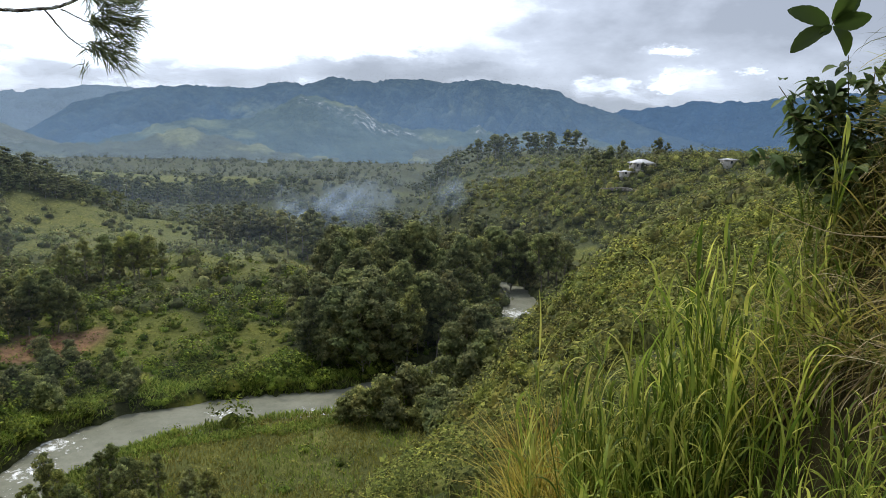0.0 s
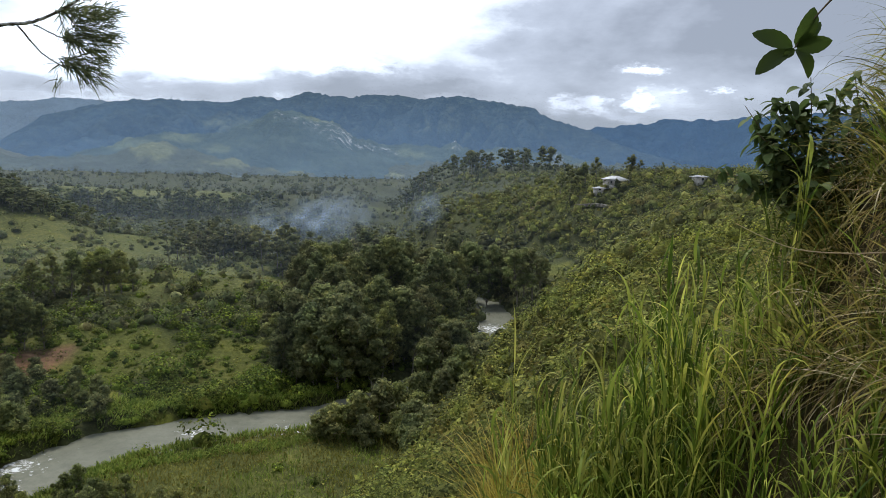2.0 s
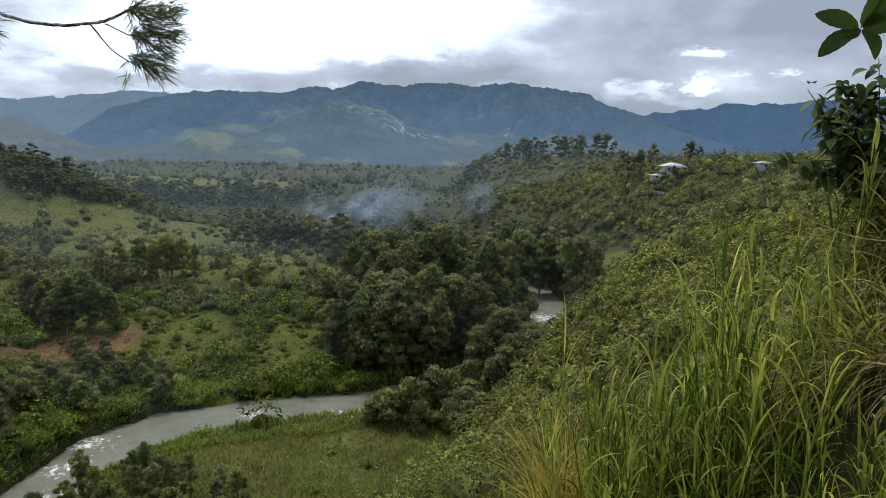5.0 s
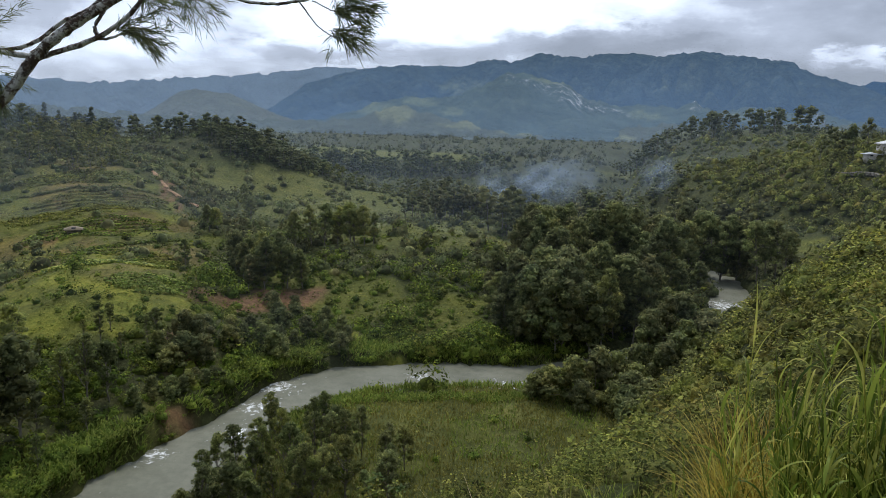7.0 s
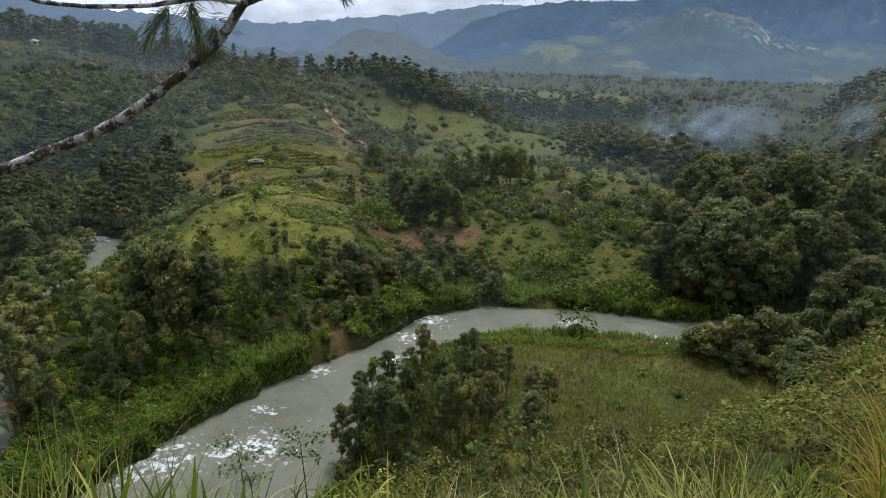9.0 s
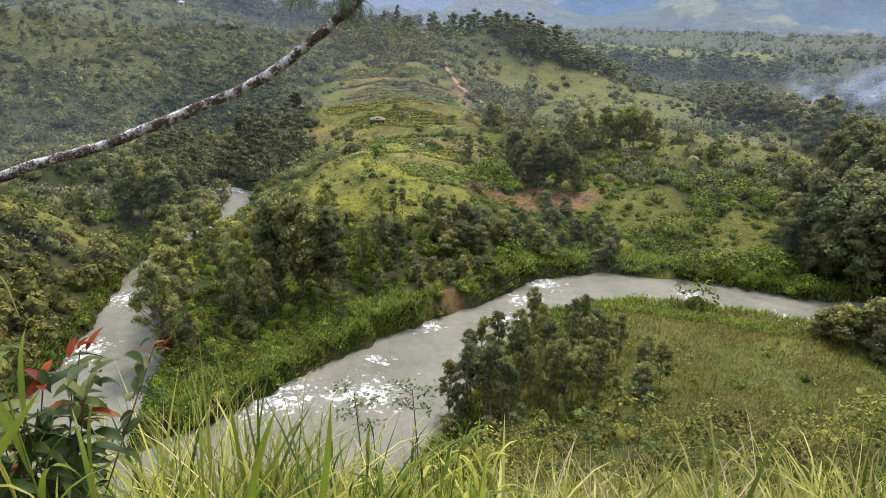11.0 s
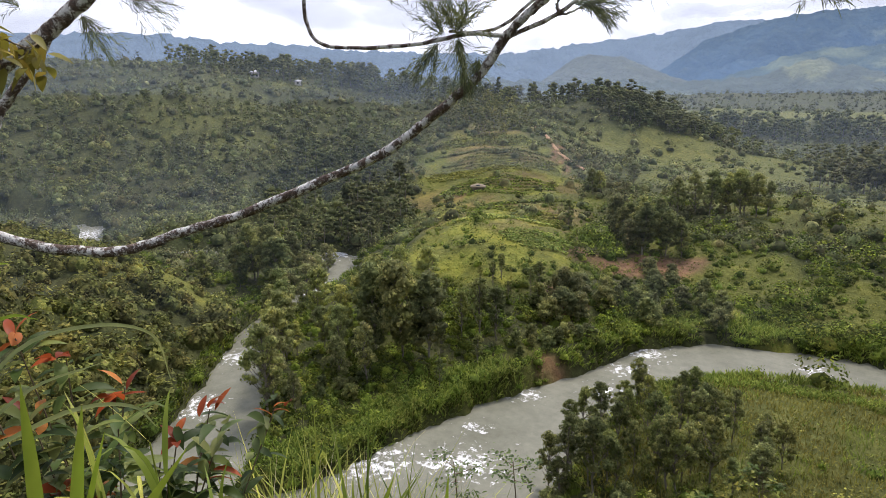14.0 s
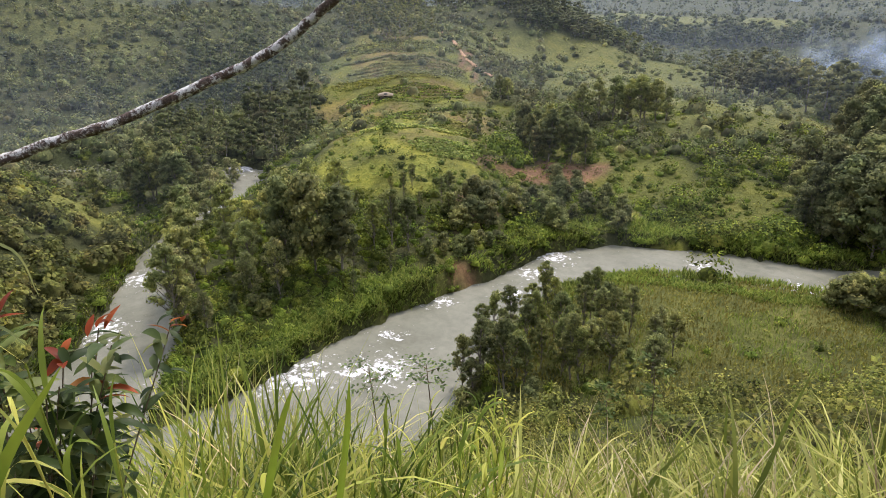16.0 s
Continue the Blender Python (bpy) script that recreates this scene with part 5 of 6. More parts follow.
for k, (x, y) in enumerate([(2.45, 2.15), (2.6, 2.5), (2.35, 2.75), (2.7, 2.0), (2.55, 3.2)]):
    shoot = tagged(new("cane_shoot"), "young cane shoot with broad yellow-green leaves on the bank", "grass", "cane shoots on the bank")
    foot = float(height(np.array([x]), np.array([y]))[0])
    m = 7
    part("foliage", mesh_of("foliage", *blades(np.repeat([[x, y, foot - 0.02]], m, 0) + rngt.normal(0, 0.012, (m, 3)), rngt.uniform(1.6, 4.4, m), rngt.uniform(0.35, 0.75, m), rngt.uniform(0.018, 0.03, m),
                                                     rngt.uniform(0.05, 0.7, m), rngt.uniform(0.2, 1.3, m), rngt, 8), CANE), shoot)
build_dry_grass("straw-coloured grass at the edge of the brow", sown(g0, 600, -6, 62, 3.4, 6.5), 12, 0.6, 1.3, 2.2, 1.5)
rngg = np.random.default_rng(77)
for label, n, lo, hi, long in (("upright tuft of golden dry grass at the foot of the canes", 620, -12.2, -8.4, 1.5), ("low tuft of golden brown dry grass at the foot of the canes", 260, -8.8, -7.0, 1.0)):
    gb = blades(sown(rngg, n, lo, hi, 4.3, 4.9), rngg.uniform(0, 6.28, n), long * rngg.uniform(0.55, 1.12, n), rngg.uniform(0.005, 0.013, n), rngg.uniform(0.0, 0.22, n), rngg.uniform(0.5, 2.2, n), rngg, 8)
    tagged(new("dry_grass", mesh_of("dry_grass", *gb, GOLD)), label, "grass", kind="stuff")
rngb = np.random.default_rng(13)
nb = bank_base(rngb, 420)
tagged(new("bank_grass", mesh_of("bank_grass", *blades(nb, 2.6 + rngb.normal(0, 1.2, 420), rngb.uniform(0.3, 0.8, 420), rngb.uniform(0.006, 0.016, 420), rngb.uniform(0.1, 0.8, 420), rngb.uniform(0.5, 2.2, 420), rngb), CANE)),
       "green grass growing on the cut bank", "grass", kind="stuff")


def leaf_blades(at, heading, length, width, lean, droop, rng):
    """Broad leaves: a rounded blade, folded a little along its midrib."""
    n, rows = len(at), 5
    s = np.linspace(0, 1, rows + 1)
    length, width, lean, droop = (np.broadcast_to(q, n)[:, None] for q in (length, width, lean, droop))
    phi = lean + droop * s[None, :]
    step = length / rows
    h = np.cumsum(np.concatenate([np.zeros((n, 1)), np.sin(phi[:, :-1]) * step], 1), 1)
    v = np.cumsum(np.concatenate([np.zeros((n, 1)), np.cos(phi[:, :-1]) * step], 1), 1)
    head = np.column_stack([np.cos(heading), np.sin(heading), np.zeros(n)])
    roll = rng.normal(0, 0.35, n)
    side = np.column_stack([-np.sin(heading), np.cos(heading), np.sin(roll)])
    mid = at[:, None] + head[:, None] * h[..., None] + np.array([0, 0, 1.0]) * v[..., None]
    wide = width / 2 * (np.sin(np.pi * s ** 0.8) ** 0.8 + 0.04)[None, :]
    drop = np.array([0, 0, -0.35]) * wide[..., None]
    p = np.stack([mid - side[:, None] * wide[..., None] - drop, mid + drop * 0, mid + side[:, None] * wide[..., None] - drop], 2).reshape(-1, 3)
    i, j = np.meshgrid(np.arange(n), np.arange(rows), indexing="ij")
    k = i * (rows + 1) * 3 + j * 3
    f = np.concatenate([np.stack([k, k + 1, k + 4, k + 3], -1).reshape(-1, 4), np.stack([k + 1, k + 2, k + 5, k + 4], -1).reshape(-1, 4)])
    return p, f


def build_bush(name, label, root, tips, per, size, material, seed, top_material=None, wide=0.5, hang=1.0, droop_from=0.0, red=99, leafy_from=0.45):
    """A bush of bowed stems from one root, with leaves along the upper half of each."""
    rng = np.random.default_rng(seed)
    bush = tagged(new(name), label, "bush")
    ls, tops = [], []
    for t in tips:
        t = np.asarray(t, float)
        m = (root + t) / 2 + rng.normal(0, 0.05, 3) + [0, 0, 0.12]
        line = curve([root, m, t], 6)
        part("stem", mesh_of("stem", *tube(line, np.linspace(0.007, 0.0025, len(line)), 5), STEM, True), bush)
        k = per
        q = rng.uniform(leafy_from, 1.0, k)
        at = np.column_stack([np.interp(q, np.linspace(0, 1, len(line)), line[:, c]) for c in range(3)]) + rng.normal(0, size * 0.2, (k, 3))
        ls.append(leaf_blades(at, rng.uniform(0, 6.28, k), size * rng.uniform(0.6, 1.3, k), size * wide * rng.uniform(0.8, 1.2, k), droop_from + rng.uniform(0.5, 1.5, k), hang * rng.uniform(0.3, 1.3, k), rng))
        if top_material and len(tops) < red:
            a = rng.uniform(0, 6.28, 4)
            tops.append(leaf_blades(np.repeat(t[None], 4, 0) + rng.normal(0, 0.02, (4, 3)), a, size * rng.uniform(0.5, 1.1, 4), size * wide * 0.95, rng.uniform(0.5, 1.8, 4), rng.uniform(0.4, 1.4, 4), rng))
    part("foliage", mesh_of("foliage", *joined(ls), material, True), bush)
    if tops:
        part("young_leaves", mesh_of("young_leaves", *joined(tops), top_material, True), bush, "red and orange young leaves")
    return bush


g1 = np.random.default_rng(600)
red_root = np.array([-2.85, 0.25, float(height(np.array([-2.85]), np.array([0.25]))[0])])
red_tips = [(-2.84, 0.05, -0.86), (-2.73, 0.18, -0.94), (-2.57, 0.48, -1.3), (-2.54, 0.58, -1.48), (-2.71, 0.3, -1.14), (-2.64, 0.04, -1.12), (-2.65, -0.07, -1.0), (-2.7, 0.35, -1.1)]
red_tips += [(-2.75 + g1.normal(0, 0.16), 0.25 + g1.normal(0, 0.26), -1.5 + g1.normal(0, 0.2)) for _ in range(22)]
build_bush("copperleaf_bush", "dark green bush with red young leaves on the slope", red_root, red_tips, 64, 0.135, COPPER_GREEN, 21, RED_LEAF, 0.27, 1.1, 0.4, red=18, leafy_from=0.25)
side_root = np.array([3.0, 4.6, float(height(np.array([3.0]), np.array([4.6]))[0])])
side_tips = [(2.2, 4.48, 0.48), (2.3, 4.42, 0.2), (2.42, 4.36, 0.38), (2.53, 4.3, 0.66), (2.38, 4.38, 0.0), (2.66, 4.22, 0.57), (2.24, 4.47, -0.08), (2.74, 4.17, 0.66), (2.28, 4.44, 0.3), (2.44, 4.35, 0.5)]
side_tips += [(2.62 + g1.normal(0, 0.2), 4.3 + g1.normal(0, 0.2), 0.15 + g1.normal(0, 0.28)) for _ in range(22)]
build_bush("leafy_bush", "dark green bush with drooping oval leaves by the bank", side_root, side_tips, 36, 0.125, DARK_LEAF, 22, None, 0.42, 0.8, 0.9, leafy_from=0.4)

sprig = tagged(new("broadleaf_sprig"), "sprig of large oval green leaves on a bent stem", "plant")
part("stem", mesh_of("stem", *tube(curve([(4.3, 3.4, 1.9), (3.5, 3.5, 2.05), (2.75, 3.55, 1.6), (2.30, 3.62, 1.08), (2.16, 3.70, 0.88), (2.11, 3.77, 0.74)], 6), np.linspace(0.010, 0.004, 31), 6), STEM, True), sprig)


def hung_leaf(base, tip, facing, width):
    """One large oval leaf from base to tip that turns its face along a direction, with a midrib fold, a bowed length and a toothed edge."""
    base, tip = np.asarray(base, float), np.asarray(tip, float)
    k = np.linspace(0, 1, 13)
    way = tip - base
    side = unit(np.cross(way, facing))
    out = unit(np.cross(side, way))
    mid = base + way * k[:, None] + out * (0.12 * np.linalg.norm(way) * np.sin(np.pi * k))[:, None]
    w = width / 2 * (np.sin(np.pi * np.clip(k * 0.93 + 0.05, 0, 1)) ** 0.75) * (1 + 0.06 * (np.arange(13) % 2))
    w[0] *= 0.3
    w[-1] = 0.001
    v = np.stack([mid - side * w[:, None] + out * w[:, None] * 0.3, mid, mid + side * w[:, None] + out * w[:, None] * 0.3], 1).reshape(-1, 3)
    i = np.arange(12)[:, None] * 3
    return v, np.concatenate([i + [0, 1, 4, 3], i + [1, 2, 5, 4]])


KNOT = np.array([2.11, 3.77, 0.74])
for tip, wide in (((1.90, 3.86, 0.83), 0.12), ((2.16, 3.70, 0.95), 0.13), ((2.27, 3.68, 0.77), 0.12), ((1.95, 3.88, 0.60), 0.13), ((2.20, 3.76, 0.57), 0.14), ((2.05, 3.78, 0.68), 0.06), ((2.23, 3.74, 0.88), 0.10)):
    part("leaf", mesh_of("leaf", *hung_leaf(KNOT * 0.95 + np.array(tip) * 0.05, tip, (-0.3 + 0.5 * math.sin(7 * wide + 9 * tip[0]), -0.9, 0.35 + 0.6 * math.cos(13 * tip[2])), wide * 0.78), BROAD_LEAF, True), sprig)

# ---- the overhanging casuarina ----
MAIN_LIMB = [(-4.74, -1.3, -1.15), (-4.6, -1.1, -0.9), (-4.3, -0.6, -0.45), (-4.15, -0.16, -0.52), (-4.0, 0.17, -0.70), (-3.86, 0.42, -0.79), (-3.70, 0.66, -0.80), (-3.53, 0.87, -0.72), (-3.27, 1.13, -0.61), (-2.87, 1.44, -0.41),
        (-2.68, 1.56, -0.31), (-2.52, 1.65, -0.19), (-2.36, 1.73, -0.06), (-2.26, 1.80, 0.05), (-2.18, 1.84, 0.17), (-2.09, 1.89, 0.27), (-2.0, 1.93, 0.34), (-1.9, 1.96, 0.40), (-1.78, 1.99, 0.50), (-1.69, 2.0, 0.62)]
TREE_LIMBS = [("limb", MAIN_LIMB, 0.031, 0.0145),
         ("limb", [(-4.75, -1.2, -1.15), (-4.7, -0.8, -1.08), (-4.65, -0.5, -0.95), (-4.65, -0.16, -0.76), (-4.59, 0.01, -0.62), (-4.53, 0.15, -0.44), (-4.49, 0.24, -0.27), (-4.45, 0.33, -0.08), (-4.36, 0.49, 0.14), (-4.3, 0.59, 0.31)], 0.034, 0.026),
         ("limb", [(-4.74, -1.12, -0.78), (-4.67, -0.85, -0.65), (-4.6, -0.6, -0.5), (-4.38, -0.1, -0.18), (-4.31, 0.07, -0.06), (-4.24, 0.22, 0.04), (-4.14, 0.4, 0.18), (-4.06, 0.54, 0.29), (-3.96, 0.7, 0.45), (-3.84, 0.85, 0.61)], 0.05, 0.038),
         ("branch", [(-2.165, 1.85, 0.185), (-2.25, 1.79, 0.198), (-2.31, 1.75, 0.20), (-2.49, 1.66, 0.17), (-2.74, 1.53, 0.16), (-2.91, 1.42, 0.18), (-2.97, 1.38, 0.25), (-2.98, 1.37, 0.39), (-2.95, 1.39, 0.53)], 0.011, 0.008),
         ("branch", [(-2.175, 1.84, 0.175), (-2.10, 1.90, 0.215), (-2.0, 1.93, 0.25), (-1.88, 1.96, 0.32), (-1.81, 1.98, 0.39), (-1.72, 2.0, 0.51)], 0.011, 0.007),
         ("branch", [(-1.97, 1.94, 0.26), (-1.98, 1.94, 0.3), (-1.95, 1.95, 0.35), (-1.91, 1.96, 0.41)], 0.008, 0.006),
         ("branch", [(-1.97, 1.94, 0.26), (-1.93, 1.95, 0.262), (-1.88, 1.965, 0.28), (-1.83, 1.98, 0.29)], 0.006, 0.003),
         ("branch", [(-2.45, 1.78, 0.22), (-2.3, 1.83, 0.21), (-2.19, 1.87, 0.24), (-2.09, 1.9, 0.31), (-1.97, 1.94, 0.38), (-1.84, 1.97, 0.51)], 0.008, 0.006),
         ("branch", [(-1.7, 2.0, 0.60), (-1.5, 2.02, 0.42), (-1.36, 2.05, 0.385), (-1.25, 2.06, 0.388), (-1.17, 2.06, 0.40), (-1.09, 2.05, 0.43), (-1.0, 2.04, 0.48)], 0.006, 0.004),
         ("twig", [(-1.22, 2.06, 0.39), (-1.15, 2.06, 0.31), (-1.08, 2.05, 0.27), (-1.01, 2.05, 0.24)], 0.0028, 0.0015),
         ("twig", [(-1.17, 2.06, 0.39), (-1.10, 2.06, 0.36), (-1.04, 2.05, 0.33)], 0.0025, 0.0015)]
# brushes of needles: place, direction in which they point, length, count
BRUSHES = [((-1.09, 2.05, 0.43), (0.9, 0.1, -0.1), 0.15, 220), ((-1.08, 2.05, 0.36), (0.9, 0.1, -0.25), 0.14, 200), ((-1.09, 2.05, 0.29), (0.9, 0.1, -0.25), 0.12, 200), ((-1.05, 2.05, 0.39), (0.9, 0, -0.2), 0.12, 140),
           ((-1.90, 1.96, 0.29), (0.8, 0.2, 0.1), 0.14, 200), ((-1.86, 1.97, 0.30), (0.7, 0.2, -0.5), 0.10, 140), ((-1.80, 1.98, 0.40), (0.8, 0.1, -0.1), 0.12, 140),
           ((-1.66, 2.0, 0.44), (0.8, 0.1, -0.7), 0.13, 140), ((-2.36, 1.80, 0.24), (-0.7, 0.1, 0.4), 0.16, 160),
           ((-2.36, 1.72, 0.22), (-0.1, -0.2, 1.0), 0.22, 360), ((-2.40, 1.70, 0.20), (-0.6, -0.2, 0.8), 0.20, 260), ((-2.34, 1.72, 0.20), (0.4, 0.0, 0.6), 0.20, 260), ((-2.34, 1.73, 0.18), (0.1, 0.1, -0.9), 0.17, 300), ((-2.42, 1.69, 0.17), (-0.5, -0.1, -0.7), 0.14, 200),
           ((-2.26, 1.78, 0.10), (-0.3, 0, -0.6), 0.10, 120),
           ((-3.62, 0.78, 0.44), (0.5, 0.5, -0.4), 0.20, 260), ((-3.70, 0.68, 0.46), (0.4, 0.4, -0.1), 0.22, 200), ((-3.75, 0.62, 0.34), (0.3, 0.3, -0.8), 0.16, 200), ((-3.95, 0.40, 0.38), (-0.3, -0.3, 0.4), 0.18, 200), ((-4.0, 0.3, 0.30), (-0.4, -0.5, -0.1), 0.18, 160)]


def build_overhanging_tree():
    rng = np.random.default_rng(700)
    tree = tagged(new("casuarina_tree"), "lichen-covered casuarina tree with bare limbs and needle tufts", "tree")
    base = np.array([-4.9, -1.9, float(height(np.array([-4.9]), np.array([-1.9]))[0]) - 0.3])
    stem = curve([base, base + [0.1, 0.3, 1.2], (-4.75, -1.2, -0.9), (-4.7, -0.9, 0.4), (-4.6, -0.7, 2.2)], 6)
    part("trunk", mesh_of("trunk", *tube(stem, np.linspace(0.14, 0.06, len(stem)), 12, rng, 0.05), LICHEN, True), tree)
    for name, line, a, b in TREE_LIMBS:
        p = curve(line, 6)
        p = p + rng.normal(0, 0.0022 if a > 0.015 else 0.001, p.shape)
        part(name, mesh_of(name, *tube(p, np.linspace(a, b, len(p)), 10 if a > 0.015 else 6, rng, 0.06), LICHEN, True), tree)
    for at, way, long, count in BRUSHES:
        wide = 1.0 if at[0] > -1.5 else 1.4
        count, long = int(count * (2.0 if wide == 1.0 else 2.4)), long * wide
        way = unit(np.array(way))
        ways = unit(way + rng.normal(0, 0.42, (14, 3)))
        pick = rng.integers(14, size=count)
        q = rng.random((count, 1))
        spine = np.array(at) + (way * 0.25 + ways[pick] * 0.75) * q * long + rng.normal(0, 0.006, (count, 3))
        d = unit(ways[pick] + rng.normal(0, 0.38, (count, 3)))
        n_long = rng.uniform(0.025, 0.06, (count, 1))
        bend = np.array([0, 0, -0.12]) * n_long
        side = unit(np.cross(d, rng.normal(size=(count, 3)))) * 0.0013
        p = np.stack([spine - side, spine + side, spine + d * n_long * 0.55 + side * 0.9, spine + d * n_long * 0.55 - side * 0.9,
                      spine + d * n_long + bend + side * 0.3, spine + d * n_long + bend - side * 0.3], 1).reshape(-1, 3)
        k = np.arange(count)[:, None] * 6
        f = np.concatenate([k + [0, 1, 2, 3], k + [3, 2, 4, 5]])
        part("needles", mesh_of("needles", p, f, NEEDLE), tree, "tuft of fine grey-green needles")


build_overhanging_tree()

# ---- buildings ----
ROOF_PALE = plain("pale_roofing", (0.38, 0.38, 0.38), (0.60, 0.60, 0.59), 2.0, 0.45, 0.1, 0.4, 0.01)
WALL_PALE = plain("pale_walls", (0.38, 0.35, 0.30), (0.55, 0.52, 0.46), 1.5, 0.8, 0.2)
GLASS_DARK = plain("dark_windows", (0.02, 0.025, 0.03), (0.05, 0.055, 0.06), 4.0, 0.15, 0.05, 0.5)
THATCH = plain("weathered_thatch", (0.12, 0.095, 0.06), (0.26, 0.21, 0.14), 6.0, 0.9, 0.5)
STONE = plain("terrace_stone", (0.14, 0.12, 0.095), (0.34, 0.31, 0.26), 1.2, 0.9, 0.5, 0.2, 0.08)


def box(lo, hi):
    (a, b, c), (d, e, f) = lo, hi
    v = [(a, b, c), (d, b, c), (d, e, c), (a, e, c), (a, b, f), (d, b, f), (d, e, f), (a, e, f)]
    return np.array(v, float), np.array([(0, 3, 2, 1), (4, 5, 6, 7), (0, 1, 5, 4), (1, 2, 6, 5), (2, 3, 7, 6), (3, 0, 4, 7)])


def hip_roof(w, d, z, rise, over, thick=0.15):
    """A hipped roof with eaves that stand out, of even thickness."""
    x, y, r = w / 2 + over, d / 2 + over, max(0.2, w / 2 - d / 2)
    low = [(-x, -y, z), (x, -y, z), (x, y, z), (-x, y, z), (-r, 0, z + rise), (r, 0, z + rise)]
    v = np.array(low + [(p, q, s + thick) for p, q, s in low], float)
    v = np.vstack([v, (v[7] + v[8]) / 2, (v[9] + v[6]) / 2])
    quads_only = [(6, 7, 11, 10), (8, 9, 10, 11), (0, 4, 5, 1), (2, 5, 4, 3), (0, 1, 7, 6), (1, 2, 8, 7), (2, 3, 9, 8), (3, 0, 6, 9)]
    v = np.vstack([v, (v[12] + v[11]) / 2, (v[13] + v[10]) / 2])
    quads_only += [(7, 12, 14, 11), (12, 8, 11, 14), (9, 13, 15, 10), (13, 6, 10, 15)]
    return v, np.array(quads_only)


def build_house(name, label, x, y, turn, w, d, tall, rise, roof_mat, wall_mat, windows=3, veranda=False):
    z = float(height(np.array([x]), np.array([y]))[0])
    house = tagged(new(name), label, "house")
    house.matrix_basis = pose(x, y, z, 0, 0, turn)
    part("wall", mesh_of("wall", *box((-w / 2, -d / 2, -1.5), (w / 2, d / 2, tall)), wall_mat), house)
    part("roof", mesh_of("roof", *hip_roof(w, d, tall, rise, 0.6), roof_mat), house)
    for k in range(windows):
        c = -w / 2 + w * (k + 0.5) / windows
        pane = part("window", mesh_of("window", *box((c - 0.5, -d / 2 - 0.04, 0.95), (c + 0.5, -d / 2 + 0.02, 1.95)), GLASS_DARK), house)
        part("sill", mesh_of("sill", *box((c - 0.6, -d / 2 - 0.10, 0.85), (c + 0.6, -d / 2 - 0.005, 0.94)), roof_mat), pane)
    if veranda:
        part("veranda_floor", mesh_of("veranda_floor", *box((-w / 2, -d / 2 - 2.0, -1.5), (w / 2, -d / 2 - 0.005, 0.1)), wall_mat), house)
        part("veranda_roof", mesh_of("veranda_roof", *box((-w / 2 - 0.3, -d / 2 - 2.3, tall - 0.35), (w / 2 + 0.3, -d / 2 - 0.65, tall - 0.2)), roof_mat), house)
        for k in range(5):
            c = -w / 2 + 0.2 + (w - 0.4) * k / 4
            part("post", mesh_of("post", *box((c - 0.07, -d / 2 - 2.0, 0.1), (c + 0.07, -d / 2 - 1.86, tall - 0.35)), wall_mat), house)
    return house


build_house("house", "pale house with a white hipped roof and veranda on the ridge", 78.6, 266, 16, 8, 5, 2.4, 1.4, ROOF_PALE, WALL_PALE, 4, True)
build_house("annexe", "low annexe with a white roof below the house", 72.5, 264, 16, 5, 3, 1.6, 0.6, ROOF_PALE, WALL_PALE, 2)
build_house("shed", "small shed with a white metal roof on the ridge", 105, 246, 22, 5.2, 3, 2.2, 0.5, ROOF_PALE, WALL_PALE, 1)
build_house("hut", "pale village house among trees on the hilltop", -362, 165, 66, 5, 4, 3.2, 1.2, ROOF_PALE, WALL_PALE, 2)
build_house("hut", "small pale hut on the far hillside", -336, 178, 62, 3.5, 3, 2.2, 0.8, ROOF_PALE, WALL_PALE, 1)
build_house("hut", "low thatched hut beside the gardens", -141, 131, 47, 3.2, 2.6, 1.2, 0.8, THATCH, THATCH, 1)

# terrace walls below the house: rough stones laid in a row
def stone_row(name, label, a, b, tall, seed):
    g = np.random.default_rng(seed)
    a, b = np.array(a, float), np.array(b, float)
    n = int(np.linalg.norm(b - a) / 0.7)
    pieces = []
    for k in range(n):
        p = a + (b - a) * (k + 0.5) / n
        z = float(height(np.array([p[0]]), np.array([p[1]]))[0])
        for j in range(2):
            c = np.array([p[0], p[1], z + tall * (0.25 + 0.5 * j)]) + g.normal(0, 0.06, 3)
            v, f = box((-0.36, -0.3, -tall * 0.27), (0.36, 0.3, tall * 0.27))
            v = v * g.uniform(0.8, 1.1, 3) + g.normal(0, 0.04, v.shape)
            t = math.atan2(b[1] - a[1], b[0] - a[0])
            v = v @ np.array([[math.cos(t), math.sin(t), 0], [-math.sin(t), math.cos(t), 0], [0, 0, 1]]) + c
            pieces.append((v, f))
    return tagged(new(name, mesh_of(name, *joined(pieces), STONE)), label, "wall", kind="stuff")


stone_row("terrace_wall", "pale stone terrace wall below the house", (61.5, 260.5), (74.8, 244.5), 1.3, 1)

